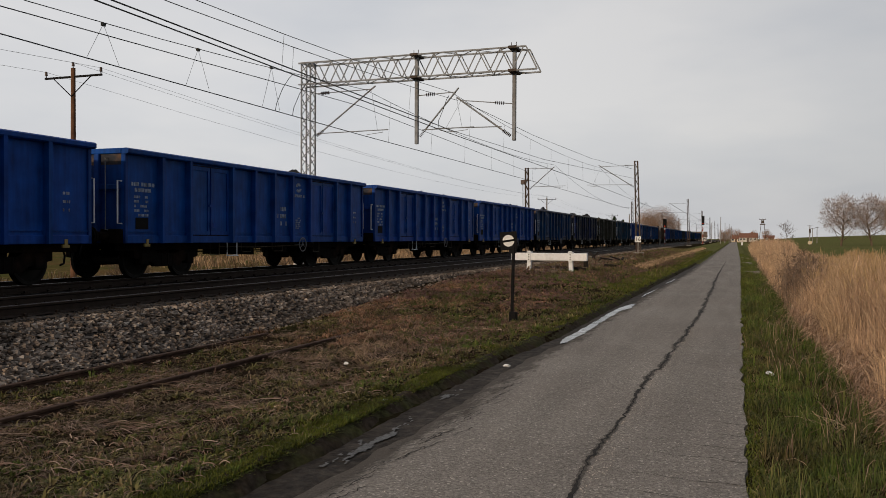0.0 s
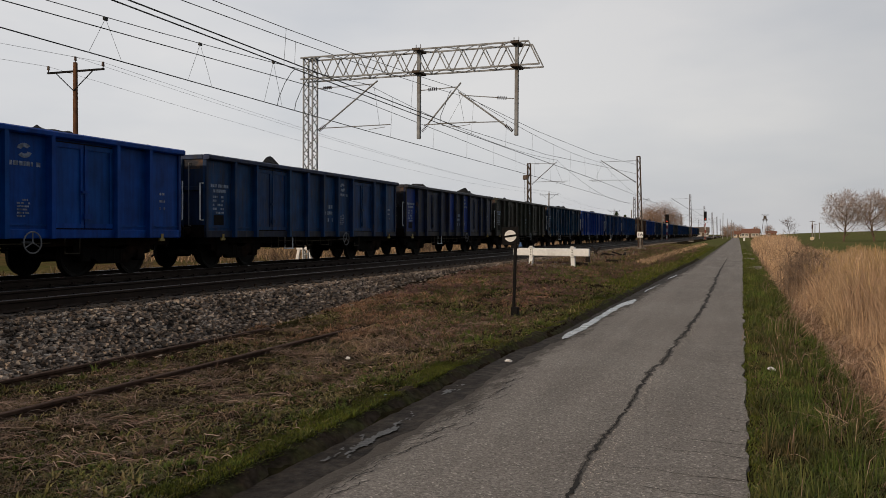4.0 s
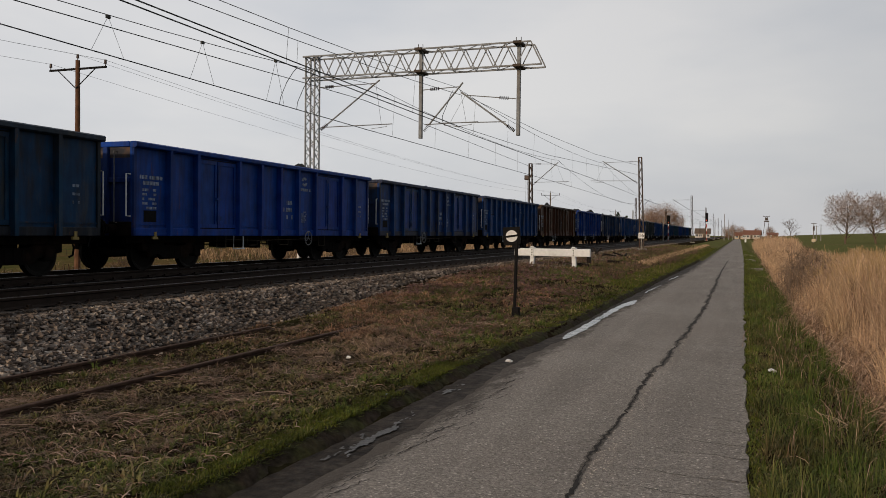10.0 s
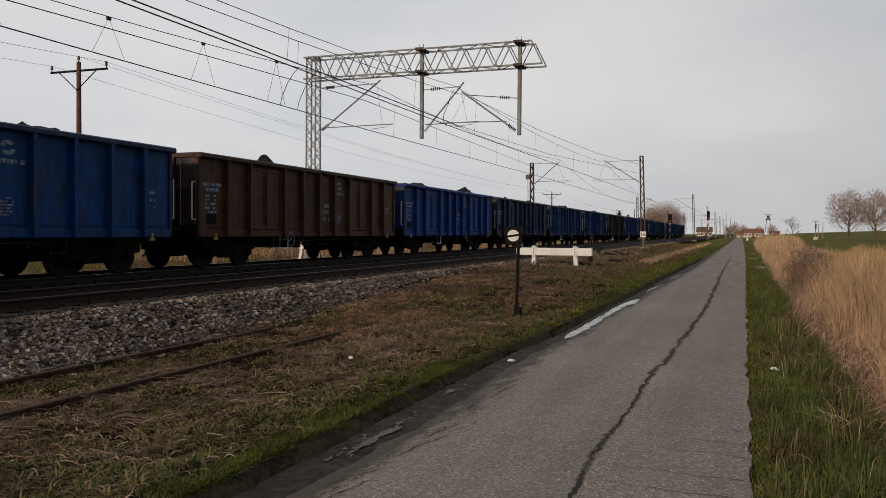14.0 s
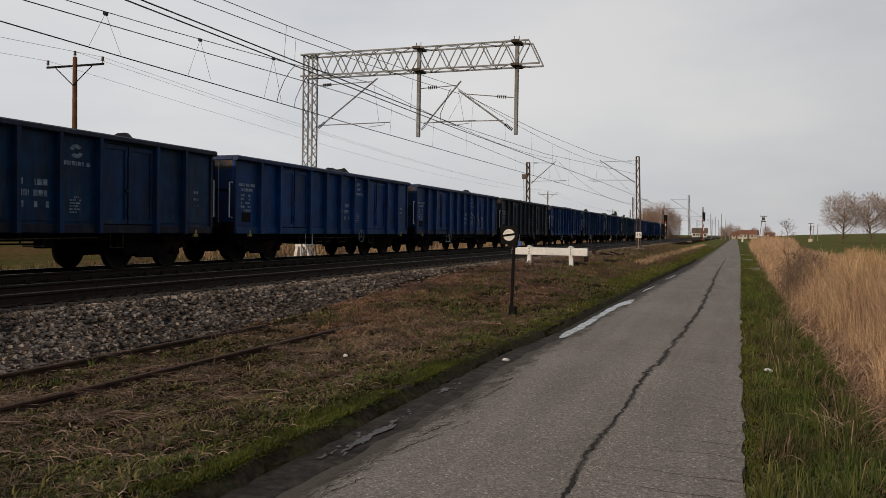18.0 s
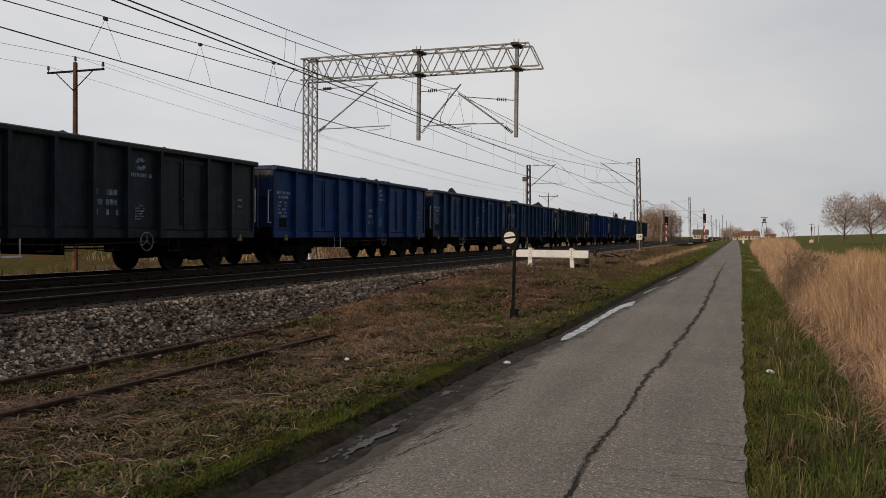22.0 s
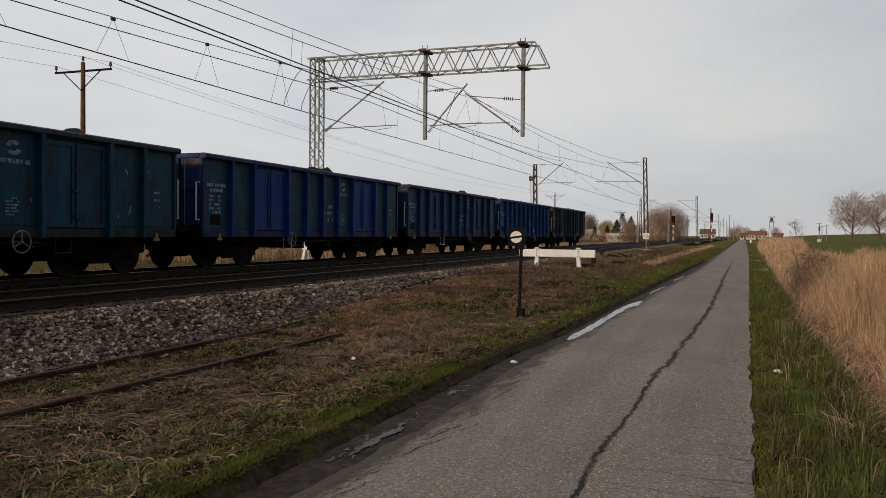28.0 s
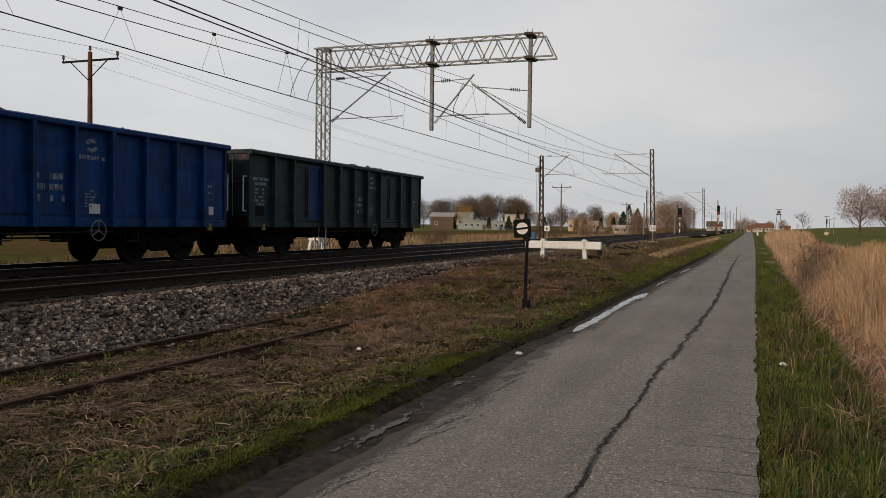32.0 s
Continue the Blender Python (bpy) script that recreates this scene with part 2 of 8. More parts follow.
def asphalt():
    """Old asphalt: aggregate speckle, stains drawn out along the lane, fine hairline cracks."""
    m = material("worn_asphalt", (0.222, 0.199, 0.177), 0.9, vary=0.16, grain=30, second=(0.250, 0.228, 0.203), patch=0.35, blend=0.5, bump=0.5, bump_scale=70, spec=0.2)
    n, l = m.node_tree.nodes, m.node_tree.links
    b = n["Principled BSDF"]
    old = b.inputs["Base Color"].links[0].from_socket
    co = n.new("ShaderNodeTexCoord")
    vo = n.new("ShaderNodeTexVoronoi")
    vo.inputs["Scale"].default_value = 70.0
    l.new(co.outputs["Object"], vo.inputs["Vector"])
    bw = n.new("ShaderNodeSeparateColor")
    l.new(vo.outputs["Color"], bw.inputs["Color"])
    sp = n.new("ShaderNodeMapRange")
    sp.inputs["To Min"].default_value, sp.inputs["To Max"].default_value = 0.66, 1.30
    l.new(bw.outputs["Red"], sp.inputs["Value"])
    mp = n.new("ShaderNodeMapping")
    mp.inputs["Scale"].default_value = (2.2, 0.16, 1.0)
    st = n.new("ShaderNodeTexNoise")
    st.inputs["Scale"].default_value, st.inputs["Detail"].default_value = 1.0, 7.0
    l.new(co.outputs["Object"], mp.inputs["Vector"]), l.new(mp.outputs["Vector"], st.inputs["Vector"])
    sr = n.new("ShaderNodeMapRange")
    sr.inputs["From Min"].default_value, sr.inputs["From Max"].default_value = 0.3, 0.7
    sr.inputs["To Min"].default_value, sr.inputs["To Max"].default_value = 0.86, 1.12
    l.new(st.outputs["Fac"], sr.inputs["Value"])
    pale = n.new("ShaderNodeMapRange")          # single pale chips of stone
    pale.inputs["From Min"].default_value, pale.inputs["From Max"].default_value = 0.93, 0.95
    pale.inputs["To Min"].default_value, pale.inputs["To Max"].default_value = 1.0, 1.75
    l.new(bw.outputs["Green"], pale.inputs["Value"])
    chips = n.new("ShaderNodeMath")
    chips.operation = "MULTIPLY"
    l.new(pale.outputs["Result"], chips.inputs[0]), l.new(sr.outputs["Result"], chips.inputs[1])
    mu = n.new("ShaderNodeMath")
    mu.operation = "MULTIPLY"
    l.new(sp.outputs["Result"], mu.inputs[0]), l.new(chips.outputs[0], mu.inputs[1])
    out = n.new("ShaderNodeVectorMath")
    out.operation = "SCALE"
    l.new(old, out.inputs[0]), l.new(mu.outputs[0], out.inputs["Scale"])
    # mud carried over the broken verge in tongues
    xyz, tongue, span = n.new("ShaderNodeSeparateXYZ"), n.new("ShaderNodeTexNoise"), n.new("ShaderNodeMapRange")
    stretch, drift, reach, mix = n.new("ShaderNodeMapping"), n.new("ShaderNodeMapRange"), n.new("ShaderNodeMath"), n.new("ShaderNodeMixRGB")
    stretch.inputs["Scale"].default_value = (2.6, 0.9, 1.0)
    tongue.inputs["Scale"].default_value, tongue.inputs["Detail"].default_value, tongue.inputs["Roughness"].default_value = 1.6, 8.0, 0.7
    l.new(co.outputs["Object"], xyz.inputs["Vector"]), l.new(co.outputs["Object"], stretch.inputs["Vector"]), l.new(stretch.outputs["Vector"], tongue.inputs["Vector"])
    drift.inputs["From Min"].default_value, drift.inputs["From Max"].default_value = 12.0, 45.0
    drift.inputs["To Min"].default_value, drift.inputs["To Max"].default_value = 0.0, 0.5
    l.new(xyz.outputs["Y"], drift.inputs["Value"])
    edge = n.new("ShaderNodeMath")
    edge.operation = "SUBTRACT"
    l.new(xyz.outputs["X"], edge.inputs[0]), l.new(drift.outputs["Result"], edge.inputs[1])
    reach.operation = "MULTIPLY_ADD"
    reach.inputs[1].default_value = -1.3
    l.new(tongue.outputs["Fac"], reach.inputs[0]), l.new(edge.outputs[0], reach.inputs[2])
    span.inputs["From Min"].default_value, span.inputs["From Max"].default_value = -3.36, -3.16
    span.inputs["To Min"].default_value, span.inputs["To Max"].default_value = 0.85, 0.0
    l.new(reach.outputs[0], span.inputs["Value"])
    l.new(span.outputs["Result"], mix.inputs["Fac"]), l.new(out.outputs["Vector"], mix.inputs["Color1"])
    mix.inputs["Color2"].default_value = (0.062, 0.052, 0.043, 1)
    l.new(mix.outputs["Color"], b.inputs["Base Color"])
    return m


# ---- mesh building ----
class Geo:
    """A mesh in the making: vertices and faces."""

    def __init__(self):
        self.v, self.f = [], []

    def add(self, verts, faces, m=None):
        k = len(self.v)
        self.v += [tuple(m @ Vector(p)) if m else tuple(p) for p in verts]
        self.f += [tuple(i + k for i in f) for f in faces]
        return self

    def box(self, x0, x1, y0, y1, z0, z1, m=None, c=0.0):
        """A box, its edges chamfered by c."""
        if not c:
            v = [(x, y, z) for x in (x0, x1) for y in (y0, y1) for z in (z0, z1)]
            return self.add(v, [(0, 1, 3, 2), (4, 6, 7, 5), (0, 4, 5, 1), (2, 3, 7, 6), (0, 2, 6, 4), (1, 5, 7, 3)], m)
        bm = bmesh.new()
        bmesh.ops.create_cube(bm, size=1.0)
        for p in bm.verts:
            p.co = ((x0 + x1) / 2 + p.co.x * (x1 - x0), (y0 + y1) / 2 + p.co.y * (y1 - y0), (z0 + z1) / 2 + p.co.z * (z1 - z0))
        bmesh.ops.bevel(bm, geom=bm.edges[:], offset=c, segments=1, affect="EDGES")
        self.add([p.co for p in bm.verts], [[p.index for p in f.verts] for f in bm.faces], m)
        bm.free()
        return self

    def tube(self, points, r, n=6, r_end=None, cap=True):
        """A round bar along points."""
        pts = [Vector(p) for p in points]
        k, rings = len(self.v), len(pts)
        for i, p in enumerate(pts):
            d = (pts[min(i + 1, rings - 1)] - pts[max(i - 1, 0)]).normalized()
            a = d.orthogonal().normalized() if abs(d.z) > 0.9 else d.cross(Vector((0, 0, 1))).normalized()
            b = d.cross(a)
            rr = r if r_end is None else r + (r_end - r) * i / (rings - 1)
            for j in range(n):
                t = 2 * math.pi * j / n
                self.v.append(tuple(p + a * rr * math.cos(t) + b * rr * math.sin(t)))
        for i in range(rings - 1):
            for j in range(n):
                self.f.append((k + i * n + j, k + i * n + (j + 1) % n, k + (i + 1) * n + (j + 1) % n, k + (i + 1) * n + j))
        if cap:
            self.f.append(tuple(k + j for j in reversed(range(n))))
            self.f.append(tuple(k + (rings - 1) * n + j for j in range(n)))
        return self

    def bar(self, p0, p1, w, h, up=(0, 0, 1)):
        """A square bar from p0 to p1."""
        p0, p1 = Vector(p0), Vector(p1)
        d = (p1 - p0)
        length = d.length
        d.normalize()
        a = d.cross(Vector(up))
        a = d.orthogonal() if a.length < 1e-3 else a
        a.normalize()
        b = a.cross(d)
        m = Matrix(((a.x, d.x, b.x, p0.x), (a.y, d.y, b.y, p0.y), (a.z, d.z, b.z, p0.z), (0, 0, 0, 1)))
        return self.box(-w / 2, w / 2, 0, length, -h / 2, h / 2, m)

    def lathe(self, profile, n=16, m=None):
        """Profile of (radius, height) turned round z."""
        k = len(profile)
        v = [(r * math.cos(2 * math.pi * j / n), r * math.sin(2 * math.pi * j / n), h) for j in range(n) for r, h in profile]
        f = [(j * k + i, ((j + 1) % n) * k + i, ((j + 1) % n) * k + i + 1, j * k + i + 1) for j in range(n) for i in range(k - 1)]
        return self.add(v, f, m)

    def ring(self, r, w, n=20, m=None):
        """A torus in the xy plane."""
        q = 6
        v = [((r + w * math.cos(b)) * math.cos(a), (r + w * math.cos(b)) * math.sin(a), w * math.sin(b))
             for a in [2 * math.pi * i / n for i in range(n)] for b in [2 * math.pi * j / q for j in range(q)]]
        f = [(i * q + j, ((i + 1) % n) * q + j, ((i + 1) % n) * q + (j + 1) % q, i * q + (j + 1) % q) for i in range(n) for j in range(q)]
        return self.add(v, f, m)

    def extrude(self, outline, y0, y1, m=None):
        """An (x, z) outline drawn out along y."""
        n = len(outline)
        v = [(x, y0, z) for x, z in outline] + [(x, y1, z) for x, z in outline]
        f = [(i, (i + 1) % n, n + (i + 1) % n, n + i) for i in range(n)] + [tuple(reversed(range(n))), tuple(range(n, 2 * n))]
        return self.add(v, f, m)

    def mesh(self, name, *mats, smooth=False):
        me = bpy.data.meshes.new(name)
        me.from_pydata(self.v, [], self.f)
        for m in mats:
            me.materials.append(m)
        if smooth:
            me.shade_smooth()
        bm = bmesh.new()
        bm.from_mesh(me)
        bmesh.ops.recalc_face_normals(bm, faces=bm.faces[:])
        bm.to_mesh(me)
        bm.free()
        return me


def raw_mesh(name, verts, faces, mat):
    """Large sheets and heaps of many small pieces."""
    me = bpy.data.meshes.new(name)
    me.from_pydata(verts, [], faces)
    me.materials.append(mat)
    return me


def part(name, geo, mat, parent, label="", smooth=False):
    ob = new(name, geo.mesh(name, mat, smooth=smooth) if isinstance(geo, Geo) else geo)
    ob.parent = parent
    if label:
        ob["label"] = label
    return ob


def thing(name, label, category, group="", kind="", data=None, m=None):
    ob = tagged(new(name, data), label, category, group, kind)
    if m:
        ob.matrix_basis = m
    return ob


def smooth01(a, b, x):
    t = np.clip((x - a) / (b - a), 0, 1)
    return t * t * (3 - 2 * t)


# ---- lie of the land ----
RAIL_Z = 0.69                 # top of the main rails
TRACKS = (-10.98, -14.96)     # centres of the two main tracks
SIDING_X, SIDING_Z = -7.67, -0.09
ROAD_L, ROAD_R = -2.88, 0.14


def bank_line(y):
    """Foot of the low turf bank beside the lane."""
    return np.interp(y, [0, 6, 12, 14.3, 24, 34, 52, 90, 400], [-3.30, -3.27, -3.25, -3.06, -2.99, -2.90, -2.64, -2.62, -2.60])


def land(x, y):
    """Height of the ground."""
    x, y = np.asarray(x, float), np.asarray(y, float)
    x = x - (bank_line(y) + 3.2) * smooth01(-8.0, -4.5, x) * smooth01(1.0, -1.5, x)
    shelf = smooth01(9, 31, y)
    left_near = np.interp(x, [-2000, -60, -24, -20.5, -17.6, -9.7, -9.0, -8.3, -7, -4.6, -3.6, -3.24, -3.12, -2.7, 0.0, 0.13, 0.3, 1.1, 1.8, 2.7, 4.2, 6, 30, 2000],
                          [-0.2, -0.2, -0.15, -0.1, 0.2, 0.2, -0.22, -0.18, -0.18, -0.09, 0.04, 0.045, -0.09, -0.12, -0.12, -0.035, -0.02, -0.14, -0.5, -0.6, -0.1, 0.1, 0.1, 0.1])
    left_far = np.interp(x, [-2000, -60, -24, -20.5, -17.6, -9.7, -8.8, -7.5, -6, -4.5, -3.5, -3.24, -3.12, -2.7, 0.0, 0.13, 0.3, 1.1, 1.8, 2.7, 4.2, 6, 30, 2000],
                         [-0.2, -0.2, -0.15, -0.1, 0.2, 0.35, 0.42, 0.42, 0.34, 0.15, 0.055, 0.04, -0.09, -0.12, -0.12, -0.035, -0.02, -0.14, -0.5, -0.6, -0.1, 0.1, 0.1, 0.1])
    z = left_near * (1 - shelf) + left_far * shelf
    hill = 7.5 * smooth01(25, 170, x - 0.02 * y) * smooth01(60, 260, y)
    return z + hill


# ---- ground, road, tracks ----
M_GROUND = material("ground_soil", (0.026, 0.019, 0.013), 0.95, vary=0.5, grain=9, second=(0.024, 0.025, 0.010), patch=0.45, blend=0.56, bump=0.8, bump_scale=14, spec=0.0)
M_DRYLAND = material("dry_grassland", (0.125, 0.08, 0.037), 0.95, vary=0.4, grain=3, second=(0.075, 0.078, 0.026), patch=0.12, blend=0.5, bump=0.8, bump_scale=5, spec=0.0)
M_FIELD = material("green_field", (0.125, 0.132, 0.050), 0.95, vary=0.3, grain=1.2, second=(0.15, 0.13, 0.065), patch=0.03, blend=0.6, spec=0.0)
M_ROAD = asphalt()
# bed colour kept very dark: deep shade round the tracks is painted in
M_BALLAST = material("ballast_bed", (0.035, 0.030, 0.027), 0.95, vary=0.4, grain=14, second=(0.022, 0.018, 0.016), patch=1.2, bump=0.8, bump_scale=20)


def sheet(xs, ys, height):
    xs, ys = np.asarray(xs), np.asarray(ys)
    gx, gy = np.meshgrid(xs, ys)
    gz = height(gx, gy)
    n = len(xs)
    v = np.stack([gx, gy, gz], -1).reshape(-1, 3).tolist()
    f = [(j * n + i, j * n + i + 1, (j + 1) * n + i + 1, (j + 1) * n + i) for j in range(len(ys) - 1) for i in range(n - 1)]
    return v, f


def rough_land(x, y):
    bump = 0.02 * np.sin(x * 3.1 + 1.7 * np.sin(y * 1.3)) * np.sin(y * 2.3 + np.sin(x * 2.1)) * (np.abs(y) < 70)
    hummock = 0.022 * np.sin(x * 6.1 + 2.3 * np.sin(y * 2.7 + x)) * np.sin(y * 5.3 + 1.9 * np.sin(x * 3.3)) * (np.abs(y) < 30)
    off_road = smooth01(0.0, 0.25, bank_line(y) - 0.05 - x) + (x > 0.35)
    by_rail = smooth01(0.08, 0.5, np.abs(x - SIDING_X - 0.75)) * smooth01(0.08, 0.4, np.abs(x - SIDING_X + 0.75))
    return land(x, y) + (bump + hummock) * off_road * by_rail


XS = np.concatenate([[-2200, -900, -400, -200, -120, -80, -60, -45, -35, -28], np.arange(-24, -10, 1.0), np.arange(-10, 6.01, 0.15), [7, 9, 12, 16, 22, 30, 40, 55, 75, 100, 130, 170, 230, 400, 900, 2200]])
YS = np.concatenate([[-2200, -700, -200, -90, -50, -30, -18, -10], np.arange(-6, 4, 1.0), np.arange(4, 30, 0.2), np.arange(30, 70, 1.0), np.arange(70, 300, 10.0), [320, 360, 420, 520, 700, 1000, 1600, 2600]])
ground = thing("ground", "uneven grassy ground with dry and green patches", "ground", kind="structure", data=raw_mesh("ground", *sheet(XS, YS, rough_land), M_GROUND))
for _m in (M_DRYLAND, M_FIELD):
    ground.data.materials.append(_m)
for _p in ground.data.polygons:
    _cx, _cy = _p.center.x, _p.center.y
    if _cx < -17 or _cy > 700:
        _p.material_index = 2 if _cx < -70 or _cy > 700 else 1
    elif _cx > 6.5 or (_cy > 55 and -6.2 < _cx < 4.5):
        _p.material_index = 2
    elif _cx > 4.5:
        _p.material_index = 1

ROAD_YS = np.concatenate([np.arange(-30, 3, 1.0), np.arange(3, 40, 0.15), np.arange(40, 420, 2.0)])


def road_edge(y, side):
    """The road's worn edge."""
    drift = 0.005 * np.clip(y - 12, 0, 60)
    if side < 0:
        return ROAD_L + 0.5 * smooth01(12, 45, y) + 0.04 * np.sin(y * 1.1 + np.sin(y * 0.37)) + 0.02 * np.sin(y * 3.7 + 2 * np.sin(y)) + 0.012 * np.sin(y * 11 + 2 * np.sin(y * 2.9))
    return 0.095 + drift * 0.9 + 0.022 * np.sin(y * 4.3 + 2.6 * np.sin(y * 1.7)) * np.sin(y * 0.9 + 1.0) + 0.012 * np.sin(y * 1.9 + 2 * np.sin(y * 0.7)) + 0.008 * np.sin(y * 9.3 + 3 * np.sin(y * 2.3)) + 0.006 * np.sin(y * 23.0 + np.sin(y * 5.0))


def road_mesh():
    v, f = [], []
    cols = 9
    for y in ROAD_YS:
        a, b = float(road_edge(y, -1)), float(road_edge(y, 1))
        for i in range(cols):
            u = i / (cols - 1)
            z = -0.014 + 0.02 * math.sin(math.pi * u) - 0.045 * max(0, 1 - u / 0.1)
            v.append((a + (b - a) * u, float(y), z))
        v += [(a - 0.02, float(y), -0.14), (b + 0.02, float(y), -0.14)]
    w = cols + 2
    for j in range(len(ROAD_YS) - 1):
        p, q = j * w, (j + 1) * w
        f += [(p + i, p + i + 1, q + i + 1, q + i) for i in range(cols - 1)]
        f += [(p + cols, p, q, q + cols), (p + cols - 1, p + cols + 1, q + cols + 1, q + cols - 1)]
    return raw_mesh("road", v, f, M_ROAD)


road = thing("road", "narrow worn grey asphalt lane with broken edges", "road", kind="structure", data=road_mesh())

RAIL_OUTLINE = [(-0.075, -0.172), (0.075, -0.172), (0.07, -0.155), (0.014, -0.138), (0.010, -0.052), (0.034, -0.036), (0.036, -0.008), (0.028, 0.0), (-0.028, 0.0), (-0.036, -0.008), (-0.034, -0.036), (-0.010, -0.052), (-0.014, -0.138), (-0.07, -0.155)]


def build_track(number, x, y0, y1, z):
    track = thing(f"track_{number}", "main railway track with dark sleepers on ballast", "track", kind="structure", m=pose(x, 0, z))
    for side in (-0.753, 0.753):
        ob = part("rail", Geo().extrude(RAIL_OUTLINE, y0, y1, pose(side, 0, 0)), M_RAIL, track)
        part("rail_head", Geo().box(side - 0.027, side + 0.027, y0, y1, -0.004, 0.003), M_RAILTOP, track, "polished steel running surface")
    me = Geo().box(-1.3, 1.3, -0.13, 0.13, -0.32, -0.172, c=0.015).mesh("sleeper", M_SLEEPER)
    plate = Geo()
    for side in (-0.753, 0.753):
        plate.box(side - 0.17, side + 0.17, -0.08, 0.08, -0.172, -0.158)
        for dx in (-0.11, 0.11):
            plate.box(side + dx - 0.025, side + dx + 0.025, -0.03, 0.03, -0.158, -0.12)
    for i in range(150):
        ob = part("sleeper", me, None, track)
        ob.location = (0, 2 + i * 0.62, 0)
    pl = Geo()
    for i in range(80):
        pl.add([(p[0], p[1] + 2 + i * 0.62, p[2]) for p in plate.v], plate.f)
    part("rail_fastenings", pl, M_RAIL, track)
    rest = Geo()
    for i in range(300):
        rest.box(-1.3, 1.3, 95 + i * 0.62 - 0.13, 95 + i * 0.62 + 0.13, -0.32, -0.172)
    ob = part("far_sleepers", rest, M_SLEEPER, track)
    ob["kind"] = "stuff"
    return track


for _i, _x in enumerate(TRACKS):
    build_track(_i + 1, _x, -60, 620, RAIL_Z)

# ballast bed: both tracks on one bank
_b = RAIL_Z - 0.19
BED = [(-18.0, 0.0), (-17.1, _b - 0.05), (-16.6, _b), (-13.4, _b), (-13.1, _b - 0.06), (-12.8, _b), (-9.75, _b), (-9.5, _b - 0.06), (-8.62, -0.2), (-8.5, -0.26), (-8.5, -0.6), (-18.0, -0.6)]
ballast = thing("ballast_bank", "bank of grey crushed-stone railway ballast", "ballast", kind="structure",
                data=Geo().extrude(BED, -60, 620).mesh("ballast_bank", M_BALLAST))

siding = thing("track_3", "disused rusty siding half buried in dry grass", "track", kind="structure", m=pose(SIDING_X, 0, SIDING_Z))
for _s in (-0.75, 0.75):
    part("rail", Geo().extrude(RAIL_OUTLINE, -20, 14.2 if _s > 0 else 13.5, pose(_s, 0, 0)), M_SIDERAIL, siding, "rusty old rail")

# ---- overhead line ----
GANTRY_Y = 31.7


def lattice_post(parent, x, y, z0, z1, w0, w1, mat, steps, leg=0.05):
    """Four corner angles with zigzag braces."""
    def corner(i, t):
        w = (w0 + (w1 - w0) * t) / 2
        sx, sy = ((-1, -1), (1, -1), (1, 1), (-1, 1))[i % 4]
        return Vector((x + sx * w, y + sy * w, z0 + (z1 - z0) * t))
    for i in range(4):
        part("leg", Geo().bar(corner(i, 0), corner(i, 1), leg, leg, (0, 1, 0)), mat, parent)
    for i in range(4):
        for k in range(steps):
            a, b = (i, i + 1) if k % 2 else (i + 1, i)
            part("brace", Geo().bar(corner(a, k / steps), corner(b, (k + 1) / steps), 0.035, 0.02, (0, 1, 0)), mat, parent)
        part("tie", Geo().bar(corner(i, 1), corner(i + 1, 1), leg, leg), mat, parent)


def insulator(geo, p0, p1, n=6):
    p0, p1 = Vector(p0), Vector(p1)
    pts, d = [], p1 - p0
    for i in range(n):
        c = p0 + d * ((i + 0.5) / n)
        h = d * (0.32 / n)
        geo.tube([c - h, c, c + h], 0.02, 8)
        geo.tube([c - d * (0.08 / n), c + d * (0.08 / n)], 0.075, 8)


def cantilever(parent, y, root, tip, hang, z_contact, x_contact):
    """Sloping tube from root to tip, top tie, registration arm."""
    sx = 1 if tip[0] > root[0] else -1
    root, tip, hang = Vector((root[0], y, root[1])), Vector((tip[0], y, tip[1])), Vector((hang[0], y, hang[1]))
    d = (tip - root).normalized()
    part("cantilever_tube", Geo().tube([root + d * 0.45, tip + d * 0.22], 0.035, 8), M_GALV, parent)
    g = Geo()
    insulator(g, root + d * 0.05, root + d * 0.45)
    part("insulator", g, M_INSUL, parent)
    part("top_tie", Geo().tube([hang + (tip - hang).normalized() * 0.7, tip], 0.02, 6), M_GALV, parent)
    g = Geo()
    t = (tip - hang).normalized()
    insulator(g, hang + t * 0.3, hang + t * 0.72, 5)
    part("insulator", g, M_INSUL, parent)
    part("tie_rod", Geo().tube([hang, hang + t * 0.32], 0.02, 6), M_GALV, parent)
    zr = z_contact + 0.16
    on = root + d * ((zr - root.z) / d.z)
    end = Vector((x_contact + sx * 1.0, y, zr + 0.04))
    part("registration_tube", Geo().tube([on - Vector((sx * 0.15, 0, 0)), end], 0.022, 6), M_GALV, parent)
    part("steady_arm", Geo().tube([end - Vector((sx * 0.25, 0, 0)), end - Vector((sx * 0.25, 0, 0.1)), Vector((x_contact, y, z_contact + 0.02))], 0.012, 6), M_GALV, parent)
    part("stay_wire", Geo().tube([tip, end - Vector((sx * 0.5, 0, 0))], 0.006, 5), M_WIRE, parent)


gantry = thing("catenary_gantry", "galvanised lattice gantry with hangers spanning both tracks", "gantry")
lattice_post(gantry, -17.72, GANTRY_Y, 0.25, 9.34, 0.44, 0.44, M_GALV, 24, 0.055)
part("footing", Geo().box(-18.2, -17.25, GANTRY_Y - 0.5, GANTRY_Y + 0.5, -0.1, 0.38, c=0.03), M_CONC, gantry)


